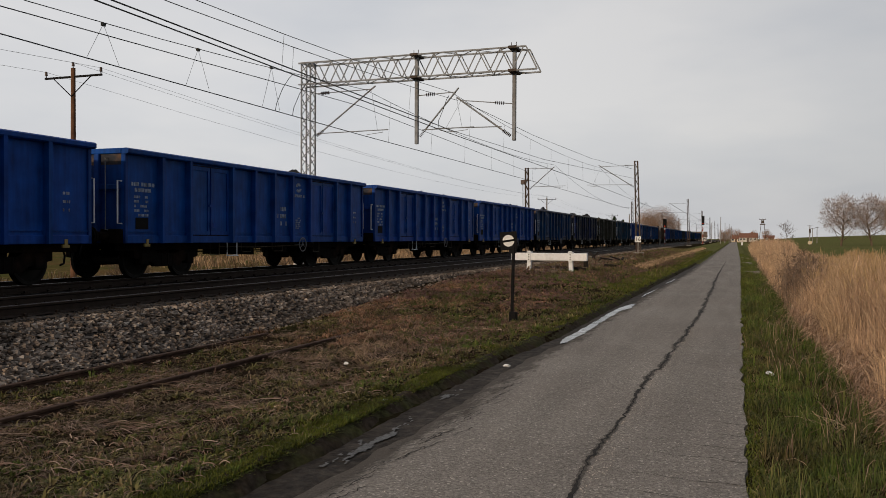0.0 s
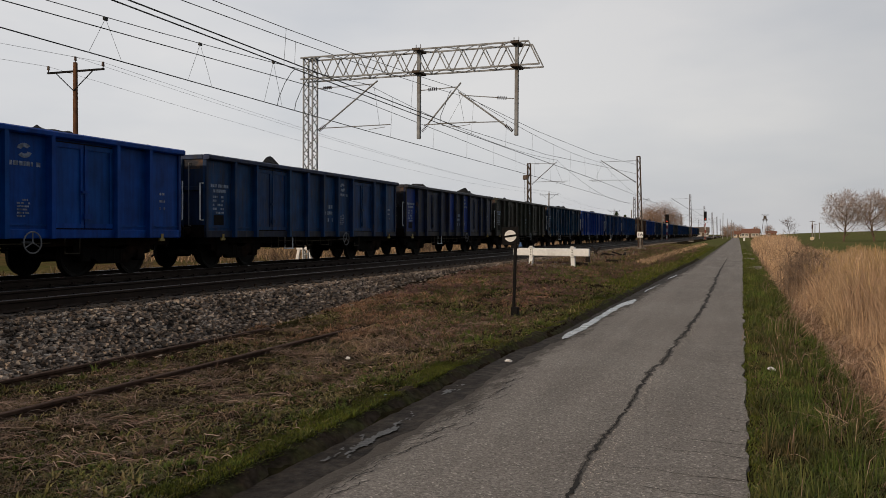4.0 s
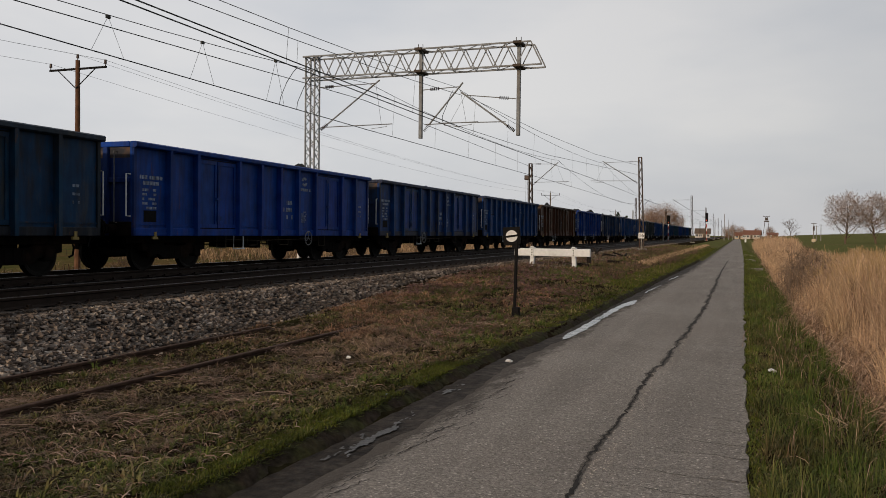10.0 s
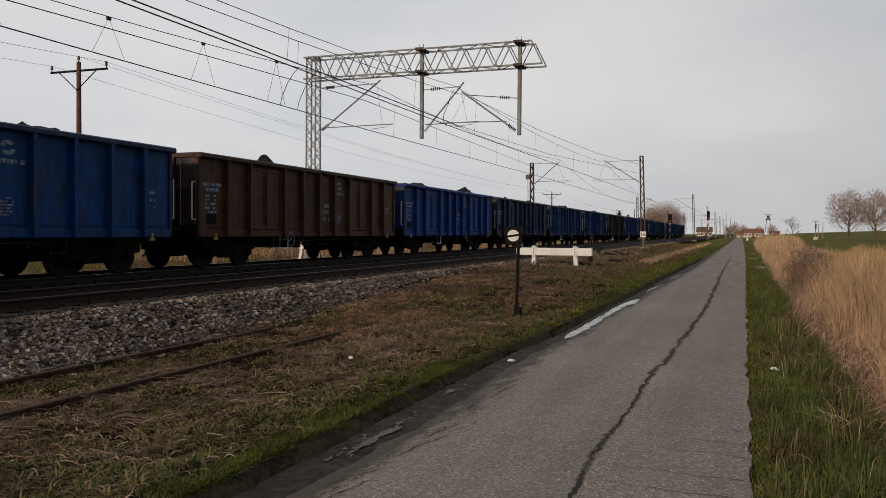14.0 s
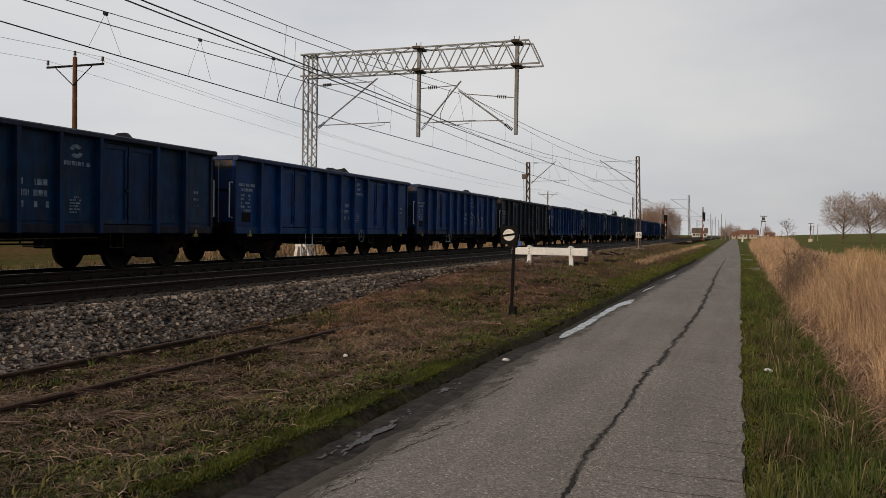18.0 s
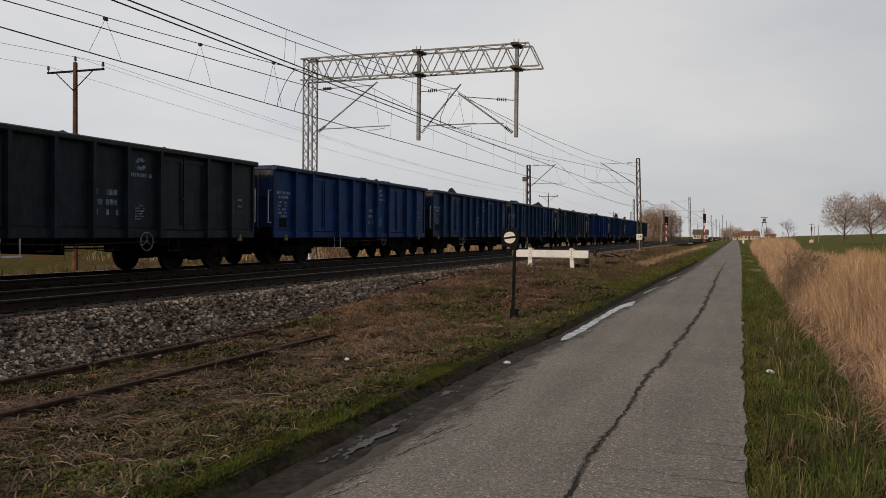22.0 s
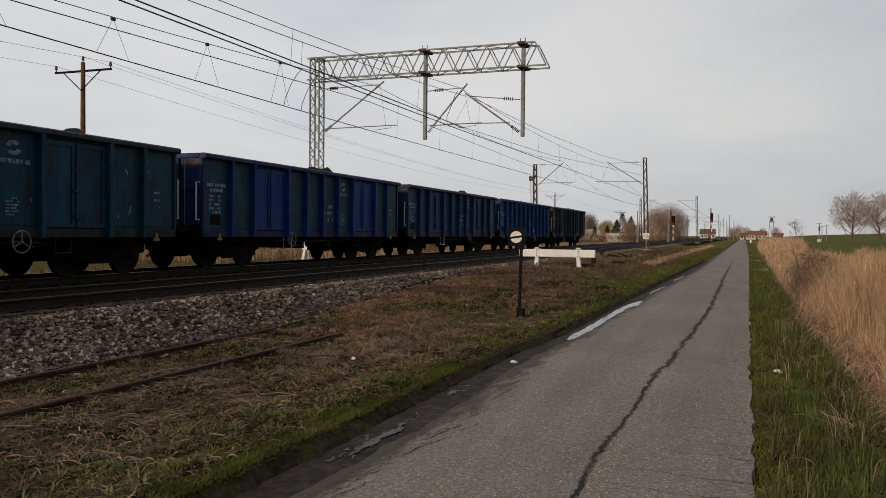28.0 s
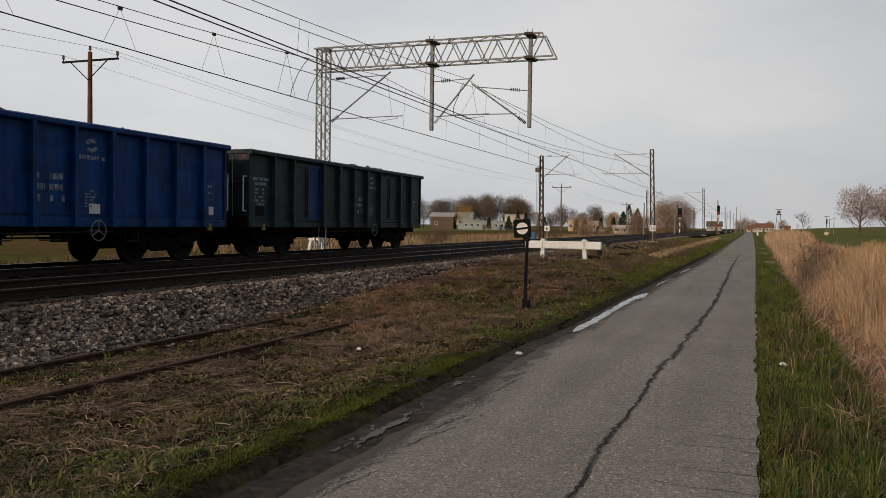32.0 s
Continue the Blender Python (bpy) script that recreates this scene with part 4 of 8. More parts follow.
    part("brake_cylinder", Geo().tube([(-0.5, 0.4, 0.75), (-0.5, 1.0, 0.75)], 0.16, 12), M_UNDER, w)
    for s in (-1, 1):
        for y in (-3.05, 2.75):
            g = Geo().tube([(s * 1.33, y, 0.9), (s * 1.33, y, 0.55), (s * 1.33, y + 0.42, 0.55), (s * 1.33, y + 0.42, 0.9)], 0.018, 6)
            part("step_frame", g, M_STEP, w, "yellowish step frame")
        for y, l in ((-1.35, 0.5), (-0.6, 0.35), (0.35, 0.6)):
            g = Geo().tube([(s * 1.2, y, 0.9), (s * 1.2, y, 0.66), (s * 1.2, y + 0.08, 0.6), (s * 1.2, y + l, 0.6), (s * 1.2, y + l, 0.74)], 0.016, 5)
            part("pipe_loop", g, M_STEP, w)
        part("release_rod", Geo().tube([(s * 1.28, -2.6, 0.78), (s * 1.28, -0.9, 0.74), (s * 1.28, 2.4, 0.78)], 0.013, 5), M_STEP, w)
        part("valve_box", Geo().box(*sorted((s * 0.95, s * 1.2)), 0.9, 1.25, 0.55, 0.82, c=0.02), M_UNDER, w)
    part("brake_rod", Geo().tube([(0.2, -3.6, 0.62), (0.2, 3.6, 0.62)], 0.02, 5), M_UNDER, w)
    for y in (-4.5, 4.5):
        bogie(w, y)
        for a in (-0.9, 0.9):
            wheelset(w, y + a)
    return w


def coal_heap(seed):
    """A lumpy load, peaked here and there above the rim."""
    r = random.Random(seed)
    peaks = [(r.uniform(-6.0, 6.0), r.uniform(0.45, 1.1), r.uniform(0.10, 0.30), r.uniform(0.40, 0.85)) for _ in range(r.randint(3, 6))]
    xs, ys = np.linspace(-1.32, 1.32, 21), np.linspace(-6.41, 6.41, 110)

    def h(x, y):
        z = 2.93 + 0 * x
        for cy, cx, a, s in peaks:
            z = np.maximum(z, 2.93 + 1.3 * a * np.exp(-0.8 * (np.hypot((x - cx), (y - cy)) / s) ** 2))
        jag = np.array([[noise.noise(Vector((float(p) * 3.4, float(q) * 3.4, seed * 3.1))) for p, q in zip(pr, qr)] for pr, qr in zip(x, y)])
        edge = smooth01(1.34, 1.15, np.abs(x)) * smooth01(6.42, 5.3, np.abs(y))
        return 2.84 + (z - 2.84 + 0.24 * jag) * edge
    return raw_mesh("coal_heap", *sheet(xs, ys, h), M_COAL)


# colour, dirt, label of each wagon, from the last of the train forward
WAGONS = [
    ((0.026, 0.043, 0.054), 0.4, "dirty grey-green bogie wagon with one blue door, heaped with coal"),
    ((0.006, 0.052, 0.210), 0.35, "blue bogie wagon with one small hatch door, heaped with coal"),
    ((0.007, 0.047, 0.165), 0.7, "grimy blue open bogie wagon heaped with coal"),
    ((0.005, 0.045, 0.260), 0.55, "bright blue bogie wagon with grey streaks, heaped with coal"),
    ((0.011, 0.058, 0.110), 0.8, "dirty teal-blue bogie wagon with white scrapes, heaped with coal"),
    ((0.007, 0.047, 0.165), 0.6, "dark blue open bogie wagon heaped with coal"),
    ((0.007, 0.047, 0.165), 0.7, "dull blue open bogie wagon heaped with coal"),
    ((0.006, 0.052, 0.210), 0.5, "blue open bogie wagon with scuffed sill, heaped with coal"),
    ((0.0190, 0.0310, 0.0440), 0.5, "dark grey-green open bogie wagon heaped with coal"),
    ((0.006, 0.052, 0.210), 0.6, "blue bogie wagon with white scrawled lettering, heaped with coal"),
    ((0.006, 0.052, 0.210), 0.5, "blue open bogie wagon with dark doors, heaped with coal"),
    ((0.008, 0.034, 0.115), 0.6, "grimy dark navy-blue bogie wagon with a small yellow scrawl"),
    ((0.005, 0.045, 0.260), 0.4, "bright blue open bogie wagon heaped with coal"),
    ((0.082, 0.036, 0.021), 0.5, "rusty brown open bogie wagon heaped with coal"),
    ((0.006, 0.052, 0.210), 0.5, "blue bogie wagon with one small hatch door, rusty rim"),
    ((0.007, 0.048, 0.180), 0.7, "stained blue open bogie wagon heaped with coal"),
    ((0.005, 0.046, 0.290), 0.35, "bright blue open bogie wagon heaped with coal"),
    ((0.009, 0.044, 0.105), 0.75, "dark teal bogie wagon with brown patches, heaped with coal"),
    ((0.0340, 0.0357, 0.0289), 0.7, "olive-grey weathered bogie wagon heaped with coal"),
    ((0.012, 0.024, 0.065), 1.0, "sooty wagon with bright blue repainted panels, heaped with coal"),
    ((0.007, 0.047, 0.165), 0.6, "teal-blue open bogie wagon heaped with coal"),
    ((0.003, 0.054, 0.290), 0.08, "freshly painted bright blue bogie wagon heaped with coal"),
    ((0.003, 0.054, 0.290), 0.08, "freshly painted bright blue bogie wagon heaped with coal"),
    ((0.003, 0.054, 0.290), 0.08, "freshly painted bright blue bogie wagon heaped with coal"),
    ((0.003, 0.054, 0.290), 0.08, "freshly painted bright blue bogie wagon heaped with coal"),
]
PITCH = 14.04
SINGLE = (1, 14)
PAINTED = {"panel_ledge", "side_wall", "side_sill", "top_rail", "rib", "corner_post", "door_leaf", "door_frame", "door_latch", "hatch_door", "end_wall", "end_rail", "end_post", "end_band"}
HEAPS = [coal_heap(i) for i in range(7)]
train = []


def colour_wagon(w, k):
    colour, dirt, label = WAGONS[k]
    w["label"] = label
    r = random.Random(k)
    for o in w.children_recursive:
        if o.name.split(".")[0] in PAINTED:
            c = [v * q * r.uniform(0.90, 1.08) for v, q in zip(colour, (0.8, 1.10, 1.08) if colour[2] > 0.08 else (1.15, 1.15, 1.15))]
            if dirt > 0.45 and o.name.split(".")[0] in ("top_rail", "end_rail"):
                c = [0.5 * v + 0.5 * q for v, q in zip(c, (0.060, 0.052, 0.045))]
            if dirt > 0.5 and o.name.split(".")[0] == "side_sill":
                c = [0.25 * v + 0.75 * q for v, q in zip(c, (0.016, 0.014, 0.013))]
            if o.name.split(".")[0] in ("end_wall", "end_post", "end_band", "corner_post"):
                q = 0.25 + 0.55 * min(1.0, dirt)           # end parts mixed towards black, more on dirty wagons
                c = [v * (1 - q) + q * b for v, b in zip(c, (0.017, 0.016, 0.016))]
            if k == 15 and o.name.split(".")[0] == "door_leaf":
                c = [0.006, 0.050, 0.27]
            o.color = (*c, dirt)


protos = {2: build_wagon(2), 1: build_wagon(1)}
used = set()
for _k in range(len(WAGONS)):
    kind = 1 if _k in SINGLE else 2
    w = protos[kind] if kind not in used else copy_thing(protos[kind], pose(0, 0, 0))
    used.add(kind)
    train.append(w)
for _k, w in enumerate(train):
    colour_wagon(w, _k)
    w.matrix_basis = pose(TRACKS[1], 400 - PITCH * _k, RAIL_Z)
    part("coal_load", HEAPS[_k % 7], None, w, "black lumpy coal")


def stroke(g, pts, w=0.05, x=1.409):
    for (ya, za), (yb, zb) in zip(pts, pts[1:]):
        g.bar((x, ya, za), (x, yb, zb), w, 0.006, (1, 0, 0))


WHEEL_SHIFT = {3: 3.75, 6: 3.8, 9: 3.85, 11: 3.85, 13: 3.6, 14: 3.45, 15: 3.5}


def wagon_marks():
    """What sets single wagons apart: repainted panels, scrawls, scrapes, a blue door."""
    for k, shift in WHEEL_SHIFT.items():          # on these the handwheel sits by the other door
        for o in train[k].children:
            if o.name.split(".")[0] == "brake_wheel":
                o.location.y -= shift
    for o in train[3].children_recursive:         # dull panels between blue ribs and doors
        if o.name.split(".")[0] == "side_wall":
            o.color = (0.014, 0.062, 0.105, 0.6)
            o["label"] = "dull teal side panels"
    g = Geo()
    stroke(g, [(-5.2, 1.5), (-5.15, 1.95), (-4.95, 2.12), (-4.7, 2.0), (-4.75, 1.5)], 0.035, 1.412)
    stroke(g, [(-5.05, 1.5), (-5.0, 1.85), (-4.85, 1.9), (-4.88, 1.5)], 0.03, 1.412)
    part("painted_scrawl", g, M_YELLOW, train[11], "small yellow scrawl")
    for y, z, r in ((-2.6, 2.35, 0.10), (-3.7, 1.75, 0.14), (0.3, 1.9, 0.12), (1.6, 1.75, 0.13)):       # bare rust where paint has flaked
        v = [(1.4205 if abs(abs(y) - 3.19) < 0.9 else 1.4065, y + r * (0.6 + 0.4 * math.sin(i * 2.3)) * math.cos(i * 0.6283), z + r * (0.7 + 0.3 * math.cos(i * 1.7)) * math.sin(i * 0.6283)) for i in range(10)]
        part("rust_patch", raw_mesh("rust_patch", v, [tuple(range(10))], M_RUST_SUNLIT), None, train[17], "flaked rusty patch")
    for o in train[0].children:
        if o.name.split(".")[0] == "door_leaf" and o.bound_box[0][0] > 0 and -3.2 < o.bound_box[0][1] < -3.0:
            for q in (o, *o.children):
                q.color = (0.008, 0.045, 0.20, 0.5)
            o["label"] = "blue repainted door leaf"
    for a, b, z0, z1 in ((-6.4, -5.34, 1.1, 2.95), (-0.99, -0.1, 1.1, 2.98), (1.19, 2.14, 1.1, 2.98)):
        p = part("repainted_panel", Geo().box(1.403, 1.407, a, b, z0, z1), M_WAGON, train[19], "bright blue repainted panel")
        p.color = (0.006, 0.040, 0.26, 0.4)
    for y, z, w, h in ((1.72, 1.27, 0.32, 0.24), (5.85, 1.32, 0.2, 0.22)):
        part("placard", Geo().box(1.404, 1.41, y - w / 2, y + w / 2, z - h / 2, z + h / 2), M_WHITE, train[1], "white paper placard")
    r = random.Random(2)
    for x, a, b, kind in ((1.411, 1.18, 2.16, 0), (1.425, 2.44, 3.06, 1), (1.425, 3.32, 3.94, 2), (1.411, 4.26, 5.1, 3)):
        g = Geo()
        wide = b - a
        if kind == 0:
            stroke(g, [(a, 1.12), (a + 0.05, 1.95), (a + 0.1, 2.12), (b, 1.86), (b - 0.02, 1.2), (b - 0.12, 1.0)], 0.045, x)
            stroke(g, [(a + 0.2, 1.25), (a + 0.28, 1.85), (b - 0.25, 1.74), (b - 0.38, 1.25)], 0.04, x)
        elif kind == 1:
            stroke(g, [(a + 0.1, 1.22), (a + 0.02, 1.9), (a + 0.3, 1.98), (a + 0.34, 1.78), (b - 0.05, 1.6), (b - 0.02, 1.22)], 0.045, x)
        elif kind == 2:
            stroke(g, [(a + 0.05, 1.25), (a + 0.05, 1.9), (a + 0.3, 1.8), (a + 0.45, 1.5), (a + 0.4, 1.22)], 0.045, x)
        else:
            stroke(g, [(a, 1.2), (a + 0.12, 1.55), (a + 0.3, 1.45), (a + 0.32, 1.2), (a + 0.05, 1.16)], 0.04, x)
        part("painted_scrawl", g, M_CHALK, train[9], "white outlined scrawl that cannot be read")
    g = Geo()
    for i in range(60):
        y, z, l = r.uniform(-6, 6), r.uniform(1.2, 2.8), r.uniform(0.03, 0.2)
        stroke(g, [(y, z), (y + r.uniform(-0.6, 0.6) * l, z - l * r.uniform(0.2, 1.0))], r.uniform(0.012, 0.04), 1.409)
    part("scrapes", g, M_STENCIL, train[4], "pale scrapes in the paint")["kind"] = "stuff"


wagon_marks()

# ---- signs by the siding ----
SIGN = (-4.40, 16.5)


def stop_disc():
    x, y = SIGN
    z = float(land(x, y))
    s = thing("track_end_signal", "black square board with white barred disc on a thin post", "rail sign", m=pose(x, y, z, 0, 1.2, -3))
    part("post", Geo().box(-0.029, 0.029, -0.03, 0.03, -0.3, 1.62, c=0.008), M_BLACK, s)
    part("post_clamp", Geo().box(-0.05, 0.11, -0.06, 0.06, -0.05, 0.22, c=0.015), M_BLACK, s)
    turn = pose(-0.115, 0, 1.70, 0, -5, 14)
    part("board", Geo().box(-0.178, 0.178, -0.05, 0.05, -0.19, 0.19, turn, c=0.012), M_BLACK, s)
    part("bracket", Geo().box(-0.1, 0.06, -0.02, 0.03, 1.44, 1.52, c=0.006), M_BLACK, s)
    g = Geo().lathe([(0.0, 0.0), (0.122, 0.0), (0.122, 0.012), (0.0, 0.012)], 32, turn @ pose(0, -0.052, 0, 90, 0, 0))
    part("disc", g, M_WHITE, s, "white round disc")
    g = Geo().box(-0.125, 0.125, -0.073, -0.063, -0.021, 0.021, turn @ pose(0, 0, 0, 0, -5, 0))
    part("bar", g, M_BLACK, s, "black bar across the disc")


stop_disc()


def buffer_stop():
    y, x0, x1 = 33.0, -8.8, -5.65
    zt = 1.12
    b = thing("buffer_stop", "white wooden buffer beam on two short posts", "buffer stop")
    part("beam", Geo().box(x0, x1, y - 0.12, y + 0.12, zt - 0.31, zt, c=0.02), M_BEAM, b)
    for x, lean in ((-8.05, -0.05), (-6.33, 0.03)):
        base = float(land(x, y)) - 0.15
        part("post", Geo().bar((x + lean, y + 0.02, base), (x, y + 0.02, zt - 0.30), 0.16, 0.2, (0, 1, 0)), M_BEAM, b)
        part("strap", Geo().box(x - 0.07, x + 0.07, y - 0.15, y - 0.12, zt - 0.36, zt + 0.09, c=0.008), M_BEAM, b)
        part("cap", Geo().box(x - 0.10, x + 0.10, y - 0.15, y + 0.14, zt + 0.003, zt + 0.05, c=0.01), M_BEAM, b)
        for z in (zt - 0.06, zt - 0.16, zt - 0.26):
            part("bolt", Geo().tube([(x, y - 0.17, z), (x, y - 0.148, z)], 0.022, 8), M_UNDER, b)
    part("end_block", Geo().box(x1 - 0.16, x1 - 0.02, y + 0.0, y + 0.3, zt - 0.55, zt - 0.31, c=0.015), M_SLEEPER, b, "dark timber block under the beam's end")
    return b


buffer_stop()


# ---- road surface, mud, water ----
M_CRACK = material("crack_tar", (0.022, 0.020, 0.018), 0.95, vary=0.4, grain=20)
M_WORN = material("crumbled_asphalt", (0.100, 0.089, 0.077), 0.95, vary=0.5, grain=45, bump=0.6, bump_scale=60)
M_EARTH = material("dark_earth", (0.040, 0.031, 0.023), 0.95, vary=0.5, grain=14, second=(0.045, 0.048, 0.018), patch=2.2, blend=0.55, bump=0.9, bump_scale=25, spec=0.05)
M_CHIP = material("pale_chip", (0.36, 0.32, 0.27), 0.9, vary=0.2, grain=20, per_island=0.35)
M_MUD = material("wet_mud", (0.034, 0.028, 0.023), 0.8, vary=0.6, grain=11, second=(0.070, 0.060, 0.051), patch=2.6, blend=0.6, bump=0.9, bump_scale=18, spec=0.12)
M_FILM = material("silty_water", (0.05, 0.046, 0.042), 0.36, vary=0.4, grain=9, spec=0.2, bump=0.5, bump_scale=22)
M_WATER = material("puddle_water", (0.025, 0.023, 0.02), 0.12, vary=0.1, spec=0.5)
def blade_material(name, colours, rough=0.8, patches=0.4):
    """Blades whose colour changes from one to the next."""
    m = bpy.data.materials.new(name)
    m.use_nodes = True
    n, l = m.node_tree.nodes, m.node_tree.links
    b = n["Principled BSDF"]
    b.inputs["Roughness"].default_value = rough
    b.inputs["Specular IOR Level"].default_value = 0.2
    geo = n.new("ShaderNodeNewGeometry")
    ramp = n.new("ShaderNodeValToRGB")
    e = ramp.color_ramp.elements
    e[0].position, e[0].color = 0.0, (*colours[0], 1)
    e[1].position, e[1].color = 1.0, (*colours[-1], 1)
    for i, c in enumerate(colours[1:-1]):
        e.new((i + 1) / (len(colours) - 1)).color = (*c, 1)
    l.new(geo.outputs["Random Per Island"], ramp.inputs["Fac"])
    # broad drifts of paler and darker growth
    co, drift, span, out = n.new("ShaderNodeTexCoord"), n.new("ShaderNodeTexNoise"), n.new("ShaderNodeMapRange"), n.new("ShaderNodeVectorMath")
    drift.inputs["Scale"].default_value, drift.inputs["Detail"].default_value = 1.3, 3.0
    span.inputs["From Min"].default_value, span.inputs["From Max"].default_value = 0.32, 0.68
    span.inputs["To Min"].default_value, span.inputs["To Max"].default_value = 1 - patches, 1 + patches
    out.operation = "SCALE"
    l.new(co.outputs["Object"], drift.inputs["Vector"]), l.new(drift.outputs["Fac"], span.inputs["Value"])
    l.new(ramp.outputs["Color"], out.inputs[0]), l.new(span.outputs["Result"], out.inputs["Scale"])
    l.new(out.outputs["Vector"], b.inputs["Base Color"])
    return m


M_STONE = blade_material("ballast_stone", [(0.07, 0.055, 0.047), (0.17, 0.135, 0.112), (0.27, 0.225, 0.19), (0.12, 0.092, 0.076), (0.21, 0.178, 0.152), (0.42, 0.37, 0.325), (0.09, 0.074, 0.064)], 0.9)
M_PEBBLE = material("ballast_stone_single", (0.20, 0.165, 0.138), 0.9, vary=0.3, grain=10, random=0.6)
# oily stones, with the track bed's deep shade put into the colour
M_STONE_DARK = material("oily_shaded_ballast_stone", (0.035, 0.030, 0.027), 0.9, vary=0.3, grain=10, per_island=0.5)
M_LITTER = material("litter_plastic", (0.5, 0.55, 0.6), 0.4, vary=0.2, grain=20, second=(0.1, 0.35, 0.5), patch=9)


def road_top(x, y):
    a, b = road_edge(y, -1), road_edge(y, 1)
    u = (x - a) / (b - a)
    return -0.014 + 0.02 * np.sin(np.pi * np.clip(u, 0, 1)) - 0.045 * np.maximum(0, 1 - u / 0.1)


def ribbon(pts, widths, lift=0.004):
    """A flat jagged strip lying on the road."""
    v, f = [], []
    for i, ((x, y), w) in enumerate(zip(pts, widths)):
        p, q = pts[max(i - 1, 0)], pts[min(i + 1, len(pts) - 1)]
        d = Vector((q[0] - p[0], q[1] - p[1])).normalized()
        for s in (-1, 1):
            px, py = x - s * d.y * w / 2, y + s * d.x * w / 2
            v.append((px, py, float(road_top(px, py)) + lift))
    f = [(2 * i, 2 * i + 1, 2 * i + 3, 2 * i + 2) for i in range(len(pts) - 1)]
    return v, f


def wobble(y, scale, seed):
    return noise.noise(Vector((seed * 7.3, y * scale, seed)))


def road_cracks():
    r = random.Random(5)
    pts, wide, core = [], [], []
    y = -10.0
    while y < 64:
        base = float(np.interp(y, [3.0, 5.4, 6.6, 8, 9.3, 11.5, 13, 14.6, 16.9, 19.5, 23.4, 28, 34, 44, 64], [-1.06, -1.06, -1.08, -1.02, -1.02, -0.96, -0.90, -0.87, -0.82, -0.77, -0.75, -0.76, -0.79, -0.78, -0.70]))
        x = base + 0.05 * wobble(y, 0.9, 1) + 0.04 * wobble(y, 3.5, 2) + 0.035 * wobble(y, 10.0, 3)
        pts.append((x, y))
        far = float(np.interp(y, [4, 9, 14, 19, 26, 36, 50, 62], [1.0, 1.1, 1.6, 2.3, 2.6, 2.2, 1.4, 0.8]))
        wide.append(max(0.010, (0.044 + 0.045 * wobble(y, 1.6, 4) + 0.04 * wobble(y, 9.0, 5)) * far))
        core.append(max(0.005, (0.020 + 0.026 * wobble(y, 1.9, 6) + 0.016 * wobble(y, 14.0, 7)) * far))
        y += 0.035 if y < 16 else 0.12
    part("long_crack", raw_mesh("long_crack", *ribbon(pts, wide, 0.003), M_WORN), None, road, "crumbled lengthwise crack")
    part("crack_core", raw_mesh("crack_core", *ribbon(pts, core, 0.006), M_CRACK), None, road, "dark open crack")
    for i in range(22):                       # cracks from the long one to the verge
        y = 3.9 + i * 0.47 + r.uniform(-0.15, 0.15)
        x0, x1 = float(road_edge(y, 1)) - 0.01, -0.98
        reach = r.choice((0.3, 0.55, 1.0, 1.0))
        n = 26
        p = [(x0 + (x1 - x0) * reach * k / (n - 1), y + 0.05 * k / n + 0.05 * wobble(k * 0.13, 1.0, 20 + i) + 0.012 * r.uniform(-1, 1)) for k in range(n)]
        part("edge_crack", raw_mesh("edge_crack", *ribbon(p, [max(0.002, 0.010 * (1 - 0.8 * k / n) + r.uniform(-0.003, 0.003)) for k in range(n)]), M_CRACK), None, road)
    chips = Geo()                             # pale stone chips laid bare beside the long crack
    for i in range(900):
        y = 3.6 + 14 * r.random() ** 1.6
        x = float(np.interp(y, [p[1] for p in pts], [p[0] for p in pts])) + 0.035 + abs(r.gauss(0, 0.085))
        q, z = r.uniform(0.003, 0.0075), float(road_top(x, y))
        chips.add([(x - q, y - q * r.uniform(0.5, 1.5), z), (x + q, y - q * 0.6, z), (x + q * r.uniform(0.3, 1), y + q, z), (x - q * 0.7, y + q, z), (x, y, z + q * 0.7)], [(0, 1, 4), (1, 2, 4), (2, 3, 4), (3, 0, 4)])
    part("stone_chips", raw_mesh("stone_chips", chips.v, chips.f, M_CHIP), None, road, "pale stone chips along the crack")["kind"] = "stuff"
    # net of cracks in the crumbling margin by the mud
    for j in range(46):
        y = 4.3 + j * 0.13
        e = float(road_edge(y, -1)) + 0.14
        deep = 0.30 + 0.22 * wobble(y, 0.8, 9)
        for across in (0, 1):
            if r.random() < 0.25:
                continue
            n = 7
            if across:
                p = [(e + deep * k / n * r.uniform(0.9, 1.1), y + 0.10 * math.sin(k * 1.1 + j) * 0.4 + 0.02 * r.uniform(-1, 1) + 0.025 * k) for k in range(n)]
            else:
                u = r.uniform(0.2, 1.0) * deep
                p = [(e + u + 0.02 * r.uniform(-1, 1) + 0.012 * k, y + 0.06 * k) for k in range(n)]
            part("margin_crack", raw_mesh("margin_crack", *ribbon(p, [r.uniform(0.004, 0.011) for k in range(n)], 0.005), M_CRACK), None, road)


road_cracks()


